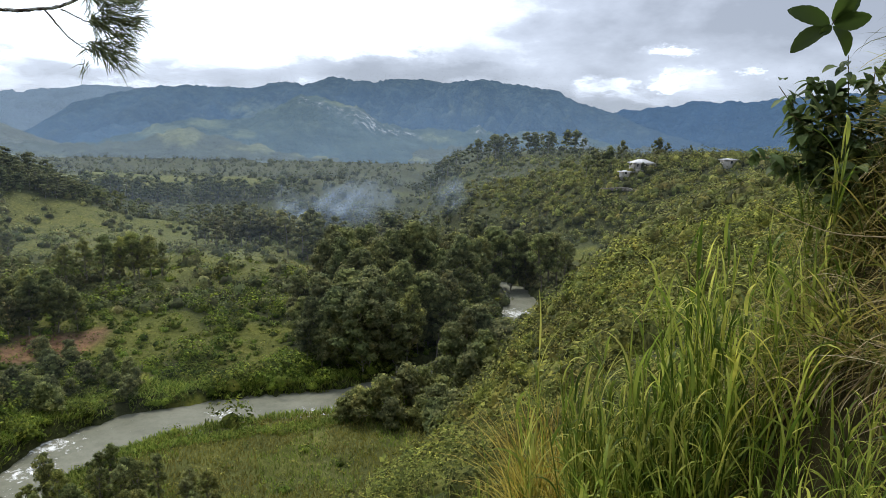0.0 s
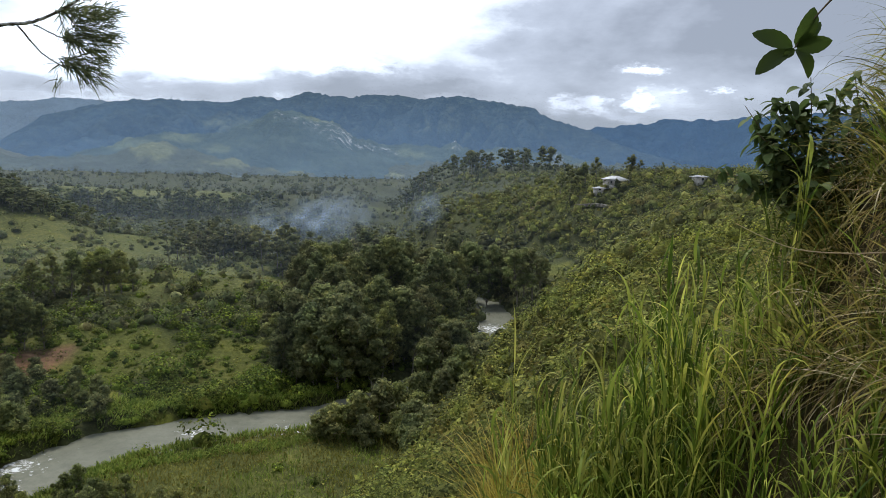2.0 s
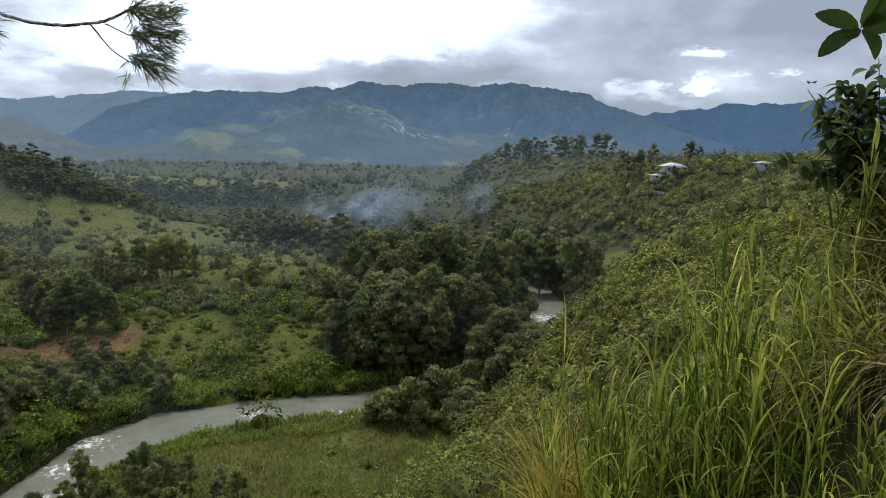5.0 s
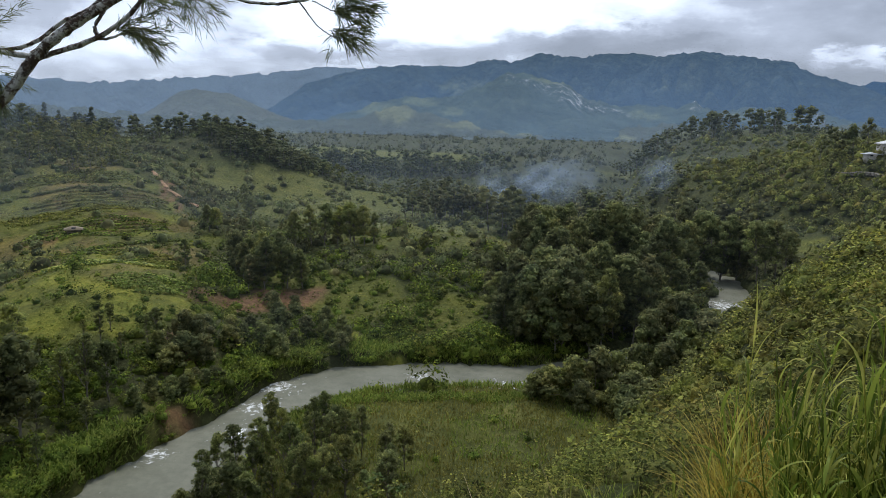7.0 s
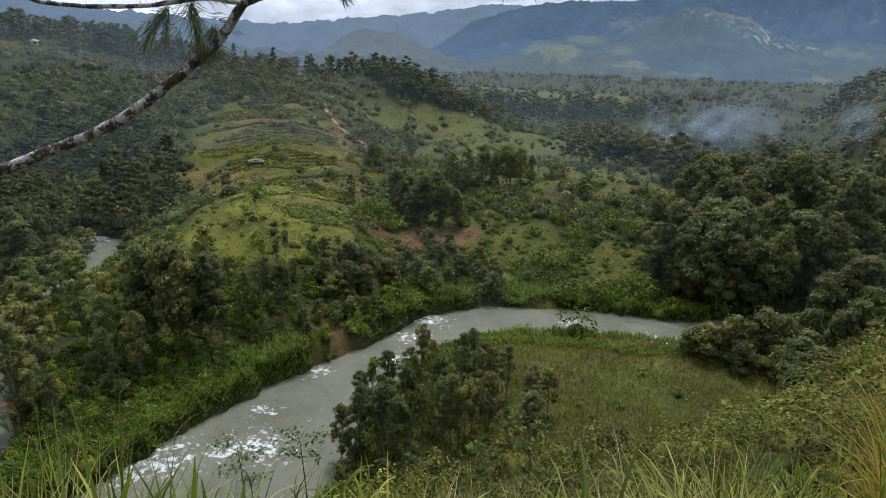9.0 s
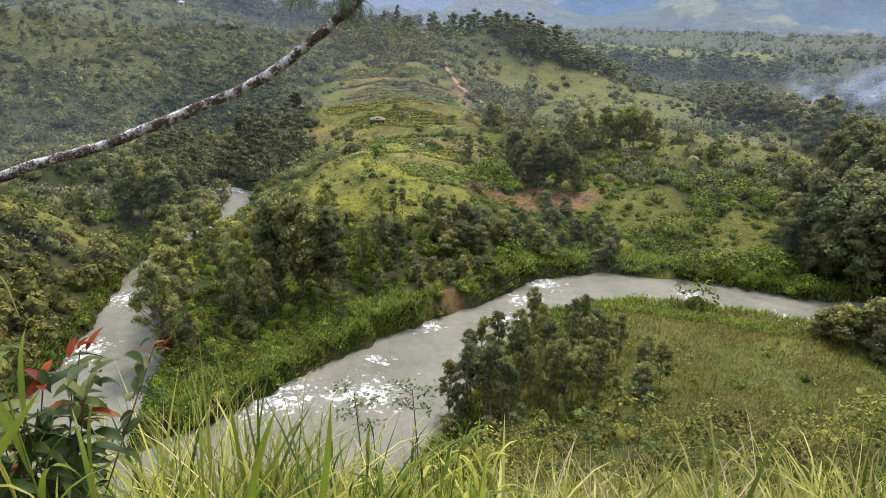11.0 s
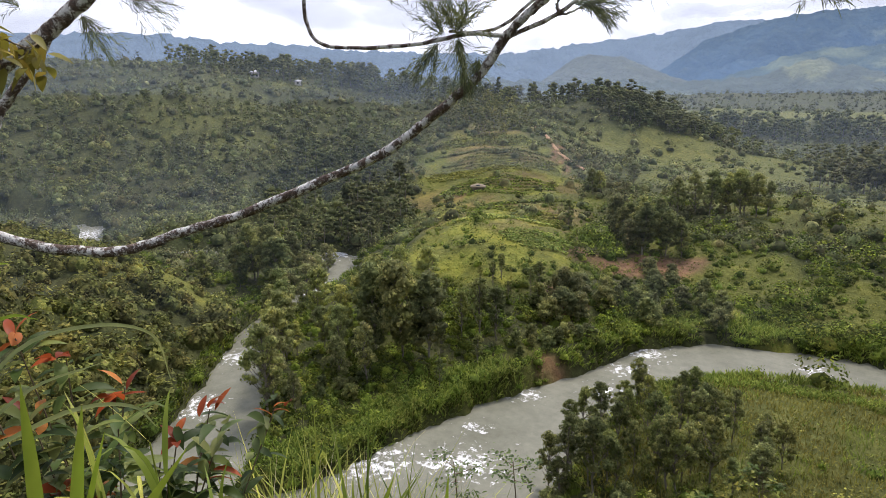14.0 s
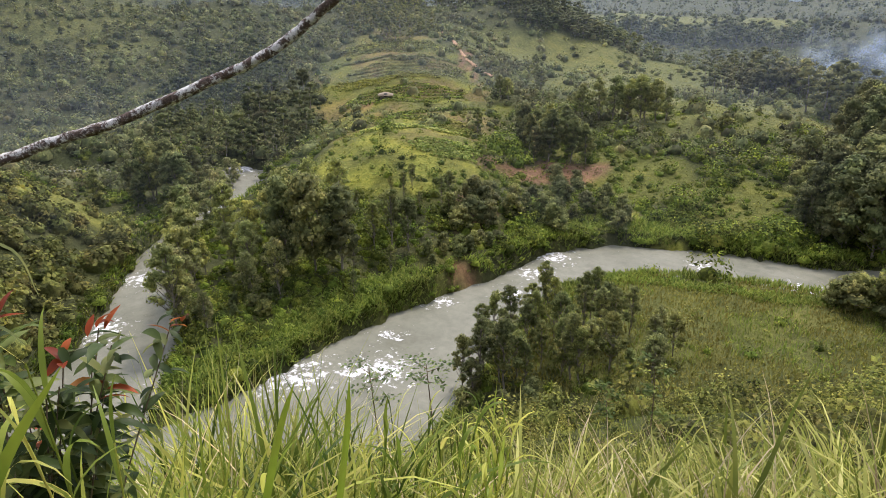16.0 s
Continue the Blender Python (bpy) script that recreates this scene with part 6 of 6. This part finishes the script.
# ---- garden rows ----
def build_garden(name, label, centre, along, across, turn, rows, material, seed, bow=0.004):
    """Rows of low crops across a slope, each plant a tuft of leaves."""
    g = np.random.default_rng(seed)
    c, s = math.cos(math.radians(turn)), math.sin(math.radians(turn))
    pts = []
    for k in range(rows):
        v = across * (2 * (k + 0.5) / rows - 1)
        half = along * math.sqrt(max(0.05, 1 - (v / across) ** 2)) * g.uniform(0.75, 1.0)
        u = np.arange(-half, half, 0.55) + g.normal(0, 0.08)
        vv = v + bow * u * u + 0.15 * np.sin(u * 0.3 + k) + g.normal(0, 0.1, len(u))
        pts.append(np.column_stack([centre[0] + u * s + vv * c, centre[1] + u * c - vv * s]))
    p = np.concatenate(pts)
    z = height(p[:, 0], p[:, 1])
    per = 5
    d = unit(g.normal(size=(len(p), per, 3)) + [0, 0, 0.6])
    at = np.column_stack([p, z + 0.2])[:, None] + d * 0.4
    size = g.uniform(0.45, 0.85, (len(p), per)).ravel()
    me = mesh_of(name, *leaves(at.reshape(-1, 3), (d + [0, 0, 0.6]).reshape(-1, 3), size * 1.3, size * 0.7, g), material)
    return tagged(new(name, me), label, "crops", kind="stuff")


build_garden("garden_rows", "rows of green crops on a terraced hillside garden", (-140, 138), 19, 9, 40, 8, THICKET, 1)
build_garden("garden_rows", "rows of pale green crops on the upper garden", (-158, 158), 22, 12, 42, 9, TREE_LEAF, 2)
build_garden("garden_rows", "curving beds of light green crops on the upper garden", (-160, 140), 12, 6, 40, 6, TUFT, 8)
build_garden("garden_rows", "beds of young green crops behind the hedge", (-106, 118), 8, 6, 24, 6, TUFT, 9)
build_garden("tall_grass", "tall green grass below the garden beds", (-88, 98), 8, 5, 40, 9, REED, 10)
build_garden("garden_rows", "rows of dark crops near the hilltop", (-183, 176), 24, 8, 44, 8, SCRUB, 3)
build_garden("garden_rows", "rows of bright green crops on the lower garden", (-120, 116), 15, 8, 40, 7, THICKET, 4)
build_garden("hedge", "dark hedge between two gardens", (-122, 128), 21, 0.9, 24, 3, THICKET, 5)
build_garden("hedge", "dark hedge along the garden terrace", (-170, 166), 26, 0.8, 43, 2, TREE_LEAF, 6)
build_garden("hedge", "bright green hedge of tall grass below the gardens", (-104, 104), 14, 2.2, 42, 5, CANE, 7)

# ---- footpath up the garden hill ----
SOIL = plain("red_soil", (0.20, 0.115, 0.06), (0.42, 0.28, 0.17), 1.5, 0.95, 0.5, 0.1, 0.1)


def build_path(label, line, width, seed):
    """A worn strip of bare soil that follows the ground, of uneven width."""
    g = np.random.default_rng(seed)
    p = curve([(*q, 0) for q in line], 16)
    t = unit(np.gradient(p, axis=0))
    side = np.stack([t[:, 1], -t[:, 0], 0 * t[:, 0]], 1)
    w = width * (0.55 + 0.45 * np.abs(waves(p[:, 0], p[:, 1], 7, seed)) + 0.3 * g.random(len(p)))
    across = np.array([-1, -0.5, 0, 0.5, 1])
    v = (p[:, None] + side[:, None] * across[None, :, None] * w[:, None, None]).reshape(-1, 3)
    v[:, 2] = height(v[:, 0], v[:, 1]) + np.tile([-0.12, 0.2, 0.26, 0.2, -0.12], len(p)) + 0.35
    i, j = np.meshgrid(np.arange(len(p) - 1), np.arange(4), indexing="ij")
    f = np.stack([i * 5 + j, i * 5 + j + 1, i * 5 + j + 6, i * 5 + j + 5], -1).reshape(-1, 4)
    return tagged(new("path", mesh_of("path", v, f, SOIL, True)), label, "path", kind="structure")


build_path("worn footpath of orange soil climbing the garden hill", [(-196, 216), (-182, 206), (-170, 197), (-160, 189), (-153, 184), (-147, 183), (-140, 180)], 0.85, 3)

# ---- reeds along the tongue of land ----
def build_reeds(name, label, line, wide, count, tall, seed):
    g = np.random.default_rng(seed)
    p = curve([(*q, 0) for q in line], 20)
    k = g.integers(len(p), size=count)
    x, y = p[k, 0] + g.uniform(-wide, wide, count), p[k, 1] + g.uniform(-wide, wide, count)
    b = on_ground(x, y)
    ok = b[:, 2] > -42.1
    b = b[ok]
    n = len(b)
    m = blades(b, g.uniform(0, 6.28, n), tall * g.uniform(0.5, 1.2, n), g.uniform(0.12, 0.28, n), g.uniform(0.15, 0.9, n), g.uniform(0.6, 1.9, n), g, 3)
    return tagged(new(name, mesh_of(name, *m, REED)), label, "reeds", kind="stuff")


def build_bank_fringe(name, label, line, count, tall, seed, material):
    """Long grass and reeds that lean over the water along both banks of a river."""
    g = np.random.default_rng(seed)
    p = np.array(line, float)
    k = g.random(count) * (len(p) - 1)
    i, f = k.astype(int), (k % 1)[:, None]
    q = p[i] * (1 - f) + p[i + 1] * f
    t = unit((p[i + 1] - p[i]) * [1, 1, 0])
    hand = np.where(g.random(count) < 0.5, 1.0, -1.0)
    out = np.column_stack([t[:, 1] * hand, -t[:, 0] * hand])
    reach = q[:, 2] + g.uniform(0.1, 2.6, count) ** 1.15
    x, y = q[:, 0] + out[:, 0] * reach, q[:, 1] + out[:, 1] * reach
    edge = np.minimum(water_edge(x, y, RIVER_A), water_edge(x, y, RIVER_B))
    b = on_ground(x, y)
    ok = (edge > 0.0) & (b[:, 2] > -42.25) & (b[:, 2] < -38) & (np.hypot(x + 57, y - 68) > 2.4)
    b, out = b[ok], out[ok]
    n = len(b)
    heading = np.arctan2(-out[:, 1], -out[:, 0]) + g.normal(0, 0.8, n)
    m = blades(b - [0, 0, 0.1], heading, tall * g.uniform(0.5, 1.3, n), g.uniform(0.10, 0.26, n), g.uniform(0.05, 0.8, n), g.uniform(0.6, 2.2, n), g, 3)
    return tagged(new(name, mesh_of(name, *m, material)), label, "reeds", kind="stuff")


def build_bar_meadow(label, count, tall, seed, material, low, high):
    """Knee-high grass on the open part of the river bar, in drifts."""
    g = np.random.default_rng(seed)
    x, y = -24 + g.uniform(-34, 34, count * 3), 77 + g.uniform(-34, 34, count * 3)
    drift = waves(x, y, 16, 44)
    ok = (blob(x, y, -24, 77, 27, 16, 40) > 0.3) & (drift > low) & (drift < high) & (water_edge(x, y, RIVER_B) > 0.6)
    b = on_ground(x[ok][:count], y[ok][:count])
    n = len(b)
    m = blades(b, g.uniform(0, 6.28, n), tall * g.uniform(0.5, 1.3, n), g.uniform(0.08, 0.17, n), g.uniform(0.05, 0.7, n), g.uniform(0.4, 1.9, n), g, 2)
    return tagged(new("bar_grass", mesh_of("bar_grass", *m, material)), label, "grass", kind="stuff")


BAR_GOLD = leafy("bar_meadow_grass", (0.115, 0.112, 0.022), (0.19, 0.178, 0.038), (0.29, 0.26, 0.07), 0.35, 0.8, 0.12)
build_bar_meadow("golden-olive meadow grass on the river bar", 16000, 0.65, 31, BAR_GOLD, -0.35, 9)
build_bar_meadow("fresh green grass on the river bar", 9000, 0.8, 32, REED, -9, -0.1)
build_bank_fringe("reeds", "green grass and reeds hanging over the river's edge", RIVER_B[8:19], 9000, 1.15, 11, REED)
build_bank_fringe("reeds", "green grass and reeds hanging over the tributary's edge", RIVER_A[7:14], 5000, 1.1, 12, THICKET)
build_reeds("reeds", "bright green reeds lining the river bank", [(-61, 28), (-62.5, 40), (-62, 52), (-60.5, 60)], 3.2, 6400, 1.25, 1)
build_reeds("reeds", "green reeds and long grass on the river bank", [(-59, 82), (-57, 96), (-43, 106), (-30, 109), (-16, 113)], 2.6, 6000, 1.2, 2)
build_reeds("reeds", "grass fringe of the river bar", [(-14, 93), (-28, 88), (-40, 81), (-43, 68)], 1.6, 3500, 0.9, 3)

# ---- smoke, and air haze as veil sheets ----
def veil_material(name, low):
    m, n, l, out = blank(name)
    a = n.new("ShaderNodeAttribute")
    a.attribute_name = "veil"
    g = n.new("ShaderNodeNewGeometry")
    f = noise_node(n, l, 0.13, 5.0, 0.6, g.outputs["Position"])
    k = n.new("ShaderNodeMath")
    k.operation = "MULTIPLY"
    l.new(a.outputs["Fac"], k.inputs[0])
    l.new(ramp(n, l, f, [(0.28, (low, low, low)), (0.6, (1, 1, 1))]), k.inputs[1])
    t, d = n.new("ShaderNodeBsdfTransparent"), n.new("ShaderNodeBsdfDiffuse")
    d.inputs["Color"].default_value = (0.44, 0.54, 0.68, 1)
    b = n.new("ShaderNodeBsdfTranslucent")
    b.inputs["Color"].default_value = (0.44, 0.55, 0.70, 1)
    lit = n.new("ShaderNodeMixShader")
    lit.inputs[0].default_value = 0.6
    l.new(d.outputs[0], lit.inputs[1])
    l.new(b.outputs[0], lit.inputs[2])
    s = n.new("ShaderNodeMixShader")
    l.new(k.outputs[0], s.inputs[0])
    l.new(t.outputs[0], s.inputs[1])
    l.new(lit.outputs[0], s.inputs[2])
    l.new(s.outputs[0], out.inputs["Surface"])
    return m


# HAZE is no smoke: it imitates the air's haze on added sheets
SMOKE, HAZE = veil_material("smoke", 0.1), veil_material("haze_veil", 0.6)


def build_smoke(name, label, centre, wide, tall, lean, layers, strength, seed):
    """Drifting smoke: a few billowing veils one behind another, thinning to nothing at their edges."""
    g = np.random.default_rng(seed)
    pieces, dens = [], []
    u, v = np.meshgrid(np.linspace(-1, 1, 26), np.linspace(-1, 1, 26))
    for k in range(layers):
        x = centre[0] + u * wide + lean * v * wide + g.normal(0, wide * 0.12)
        z = centre[2] + v * tall + g.normal(0, tall * 0.12)
        y = centre[1] + (k - layers / 2) * 4.0 + 1.8 * waves(x, z, 11, seed + k) + 3.0 * u * u
        r = np.hypot(u, v) + 0.18 * waves(x, z, 9, seed + 9 + k)
        dens.append((strength * np.clip(1 - r, 0, 1) ** 1.1).ravel())
        i, j = np.meshgrid(np.arange(25), np.arange(25), indexing="ij")
        q = i * 26 + j
        pieces.append((np.stack([x.ravel(), y.ravel(), z.ravel()], 1), np.stack([q, q + 1, q + 27, q + 26], -1).reshape(-1, 4)))
    me = mesh_of(name, *joined(pieces), SMOKE, True)
    at = me.attributes.new("veil", "FLOAT", "POINT")
    at.data.foreach_set("value", np.concatenate(dens).astype(np.float32))
    return tagged(new(name, me), label, "smoke", kind="stuff")


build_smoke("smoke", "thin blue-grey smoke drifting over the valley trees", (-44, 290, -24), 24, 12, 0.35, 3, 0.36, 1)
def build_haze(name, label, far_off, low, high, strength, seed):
    """Air haze imitated by one thin translucent sheet across the whole valley, in a long curving bank."""
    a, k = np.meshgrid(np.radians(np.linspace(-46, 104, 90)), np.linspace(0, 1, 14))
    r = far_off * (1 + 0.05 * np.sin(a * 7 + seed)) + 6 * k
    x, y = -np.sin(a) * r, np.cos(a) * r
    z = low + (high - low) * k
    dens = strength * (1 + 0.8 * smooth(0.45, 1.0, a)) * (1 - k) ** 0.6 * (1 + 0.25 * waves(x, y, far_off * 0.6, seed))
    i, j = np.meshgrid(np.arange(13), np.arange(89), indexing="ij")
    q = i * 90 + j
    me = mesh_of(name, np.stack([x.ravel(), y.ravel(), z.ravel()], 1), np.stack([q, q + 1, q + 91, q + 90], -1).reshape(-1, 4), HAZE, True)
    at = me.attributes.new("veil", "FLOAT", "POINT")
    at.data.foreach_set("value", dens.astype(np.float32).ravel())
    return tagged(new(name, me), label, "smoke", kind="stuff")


build_haze("haze_veil", "thin blue veil sheet standing in for air haze over the river", 112, -44, 10, 0.012, 1)
build_haze("haze_veil", "thin blue veil sheet standing in for air haze in the valley", 205, -44, 26, 0.055, 2)
build_haze("haze_veil", "thin blue veil sheet standing in for air haze before the far plain", 350, -44, 40, 0.11, 3)
build_haze("haze_veil", "blue veil sheet standing in for air haze over the wooded plain", 620, -50, 60, 0.10, 4)
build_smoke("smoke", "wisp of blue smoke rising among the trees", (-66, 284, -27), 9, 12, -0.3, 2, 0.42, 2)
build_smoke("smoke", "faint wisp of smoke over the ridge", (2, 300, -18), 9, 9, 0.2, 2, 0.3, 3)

# ---- vine on the tree ----
YELLOW_LEAF = leafy("yellowing_leaves", (0.12, 0.12, 0.02), (0.22, 0.20, 0.03), (0.36, 0.27, 0.05), 0.4, 0.5, 2.0)
vine = tagged(new("vine"), "vine with yellow-green leaves on the tree limb", "plant")
rngv = np.random.default_rng(41)
vline = curve([(-4.45, -0.42, 0.62), (-4.1, -0.15, 0.52), (-3.73, 0.03, 0.39), (-3.73, 0.14, 0.30), (-3.73, 0.24, 0.25), (-3.78, 0.37, 0.19), (-3.95, 0.46, 0.22)], 6)
part("stem", mesh_of("stem", *tube(vline, np.linspace(0.006, 0.003, len(vline)), 5), STEM, True), vine)
vat = vline[rngv.integers(8, len(vline), size=64)] + rngv.normal(0, 0.04, (64, 3)) - [0, 0, 0.03]
part("foliage", mesh_of("foliage", *leaf_blades(vat, rngv.uniform(0, 6.28, 64), rngv.uniform(0.07, 0.14, 64), 0.045, rngv.uniform(1.6, 2.9, 64), 0.4, rngv), YELLOW_LEAF, True), vine)

# ---- single broad blades beside the path ----
def ribbon(points, width):
    """One long grass leaf along a line, folded at its midrib and pointed at its tip."""
    p = curve(points, 5)
    k = np.linspace(0, 1, len(p))
    t = unit(np.gradient(p, axis=0))
    side = unit(np.cross(t, unit(np.array([0.9, -0.1, 0.4]) + 0 * t)))
    lift = unit(np.cross(side, t))
    w = (width / 2 * np.minimum(1, 0.6 + 2 * k) * (1 - k ** 3) + 0.0006)[:, None]
    v = np.stack([p - side * w + lift * w * 0.3, p, p + side * w + lift * w * 0.3], 1).reshape(-1, 3)
    i = np.arange(len(p) - 1)[:, None] * 3
    return v, np.concatenate([i + [0, 1, 4, 3], i + [1, 2, 5, 4]])


PALE_CANE = leafy("pale_cane_leaf", (0.14, 0.17, 0.06), (0.24, 0.27, 0.11), (0.36, 0.38, 0.17), 0.45, 0.4, 3.0)
FRESH = leafy("fresh_cane_leaf", (0.15, 0.22, 0.02), (0.22, 0.30, 0.03), (0.30, 0.36, 0.05), 0.45, 0.4, 3.0)
cane = tagged(new("cane_plant"), "cane plant with broad bright green leaves beside the path", "grass")
CANE_LEAVES = [(0.036, [(-1.65, -0.1, -1.25), (-1.65, -0.07, -0.82), (-1.65, -0.06, -0.57)]), (0.034, [(-1.65, -0.06, -1.3), (-1.64, 0.0, -0.87), (-1.64, 0.04, -0.65)]),
               (0.032, [(-1.64, -0.03, -1.2), (-1.63, 0.09, -0.99), (-1.6, 0.23, -0.81)]), (0.018, [(-1.75, -0.03, -1.3), (-1.74, 0.03, -0.97), (-1.73, 0.09, -0.77)]),
               (0.026, [(-1.65, -0.12, -1.25), (-1.65, -0.15, -0.96), (-1.65, -0.21, -0.84)]), (0.013, [(-1.85, -0.2, -0.75), (-1.85, -0.04, -0.57), (-1.82, 0.12, -0.54), (-1.8, 0.24, -0.59), (-1.8, 0.27, -0.72)]),
               (0.012, [(-1.85, -0.2, -0.78), (-1.85, -0.03, -0.67), (-1.83, 0.12, -0.64)]), (0.014, [(-1.75, -0.2, -0.76), (-1.74, 0.02, -0.70), (-1.72, 0.15, -0.72), (-1.71, 0.2, -0.79)]),
               (0.02, [(-1.85, -0.14, -0.62), (-1.85, -0.08, -0.47), (-1.85, -0.04, -0.38)])]
for wide, line in CANE_LEAVES:
    arched = len(line) > 3 or wide < 0.013
    part("leaf", mesh_of("leaf", *ribbon(line, wide * (0.65 if arched else 0.9)), PALE_CANE if arched else FRESH, True), cane)
cane_floor = float(height(np.array([-1.7]), np.array([-0.12]))[0])
for k, top in enumerate([(-1.65, -0.1, -1.2), (-1.74, -0.03, -1.2), (-1.85, -0.2, -0.7)]):
    part("stem", mesh_of("stem", *tube(curve([(-1.7, -0.12 - 0.03 * k, cane_floor - 0.1), ((-1.7 + top[0]) / 2, (top[1] - 0.14) / 2, (cane_floor + top[2]) / 2), top], 4), [0.008] * 9, 6), FRESH, True), cane)
cane = tagged(new("cane_plant"), "tall bunch of narrow green cane leaves beside the path", "grass")
for wide, line in [(0.02, [(-1.72, -0.21, -1.4), (-1.75, -0.19, -0.73), (-1.82, -0.15, -0.56), (-1.87, -0.11, -0.36)]), (0.022, [(-1.72, -0.18, -1.4), (-1.74, -0.16, -0.74), (-1.81, -0.12, -0.57), (-1.86, -0.08, -0.40)]),
                   (0.018, [(-1.73, -0.19, -1.4), (-1.75, -0.17, -0.72), (-1.83, -0.12, -0.52), (-1.86, -0.06, -0.38), (-1.87, -0.02, -0.37)]), (0.02, [(-1.74, -0.2, -1.4), (-1.77, -0.18, -0.69), (-1.83, -0.15, -0.51), (-1.88, -0.13, -0.33)]),
                   (0.016, [(-1.73, -0.17, -1.4), (-1.75, -0.14, -0.72), (-1.83, -0.09, -0.52), (-1.83, -0.04, -0.48), (-1.83, 0.01, -0.50)])]:
    part("leaf", mesh_of("leaf", *ribbon(line, wide * 0.62), FRESH, True), cane)
part("stem", mesh_of("stem", *tube(curve([(-1.7, -0.24, cane_floor - 0.1), (-1.71, -0.22, -2.0), (-1.73, -0.19, -1.35)], 4), [0.009] * 9, 6), FRESH, True), cane)
cane = tagged(new("cane_plant"), "single cane shoot rising from the long grass", "grass")
for wide, line in [(0.03, [(-1.83, 0.74, -1.9), (-1.77, 0.84, -1.44), (-1.73, 0.9, -1.24)]), (0.03, [(-1.69, 0.96, -2.0), (-1.64, 1.02, -1.5), (-1.62, 1.04, -1.24)])]:
    part("leaf", mesh_of("leaf", *ribbon(line, wide), FRESH, True), cane)
part("stem", mesh_of("stem", *tube(curve([(-1.77, 0.85, float(height(np.array([-1.77]), np.array([0.85]))[0]) - 0.1), (-1.78, 0.84, -2.1), (-1.8, 0.78, -1.85)], 4), [0.008] * 9, 6), FRESH, True), cane)


# ---- saplings on the slope ----
def build_sapling(label, x, y, tall, bare, material, seed, size):
    rng = np.random.default_rng(seed)
    z = float(height(np.array([x]), np.array([y]))[0])
    tree = tagged(new("sapling"), label, "tree")
    line = curve([(x, y, z - 0.2), (x - 0.05, y + 0.02, z + tall * 0.5), (x - 0.2 * tall * 0.3, y, z + tall)], 6)
    part("trunk", mesh_of("trunk", *tube(line, np.linspace(0.03, 0.008, len(line)), 6), STEM, True), tree)
    for k in range(5):
        q = bare + (0.97 - bare) * k / 4
        at = np.array([np.interp(q, np.linspace(0, 1, len(line)), line[:, c]) for c in range(3)])
        way = np.array([math.cos(k * 2.4), math.sin(k * 2.4), 0.35])
        tip = at + way * min(0.34, tall * 0.16)
        branch = part("branch", mesh_of("branch", *tube(curve([at, (at + tip) / 2 - [0, 0, 0.02], tip], 3), np.linspace(0.010, 0.004, 7), 5), STEM, True), tree)
        n = 46
        pos = tip + rng.normal(0, min(0.14, tall * 0.07), (n, 3)) * [1, 1, 0.45]
        part("foliage", mesh_of("foliage", *leaf_blades(pos, rng.uniform(0, 6.28, n), size * rng.uniform(0.7, 1.3, n), size * 0.5, rng.uniform(0.9, 1.8, n), 0.5, rng), material, True), branch)


build_sapling("thin dark sapling with a flat tuft of leaves", -9.1, 7.65, 3.75, 0.8, DARK_LEAF, 91, 0.085)
build_sapling("thin dark sapling with a flat tuft of leaves", -8.15, 8.4, 3.5, 0.88, DARK_LEAF, 92, 0.085)
build_sapling("small leafy sapling with pale green leaves", -7.4, 18.5, 2.6, 0.25, OLIVE_BUSH, 93, 0.17)
build_sapling("small leafy sapling with pale green leaves", -8.6, 17.6, 2.0, 0.25, OLIVE_BUSH, 94, 0.17)
build_sapling("bare pale sapling above the gardens", -76.8, 113.4, 7.5, 0.4, STRAW, 95, 0.12)

arc = tagged(new("dry_stem"), "long pale dry grass stem arching out of the bank", "grass")
part("stem", mesh_of("stem", *tube(curve([(2.6, 2.4, -0.3), (1.97, 2.25, -0.22), (1.85, 2.35, -0.25), (1.68, 2.47, -0.28), (1.53, 2.56, -0.28), (1.42, 2.63, -0.24), (1.32, 2.67, -0.19)], 5), np.linspace(0.0035, 0.0018, 31), 5), HAY, True), arc)
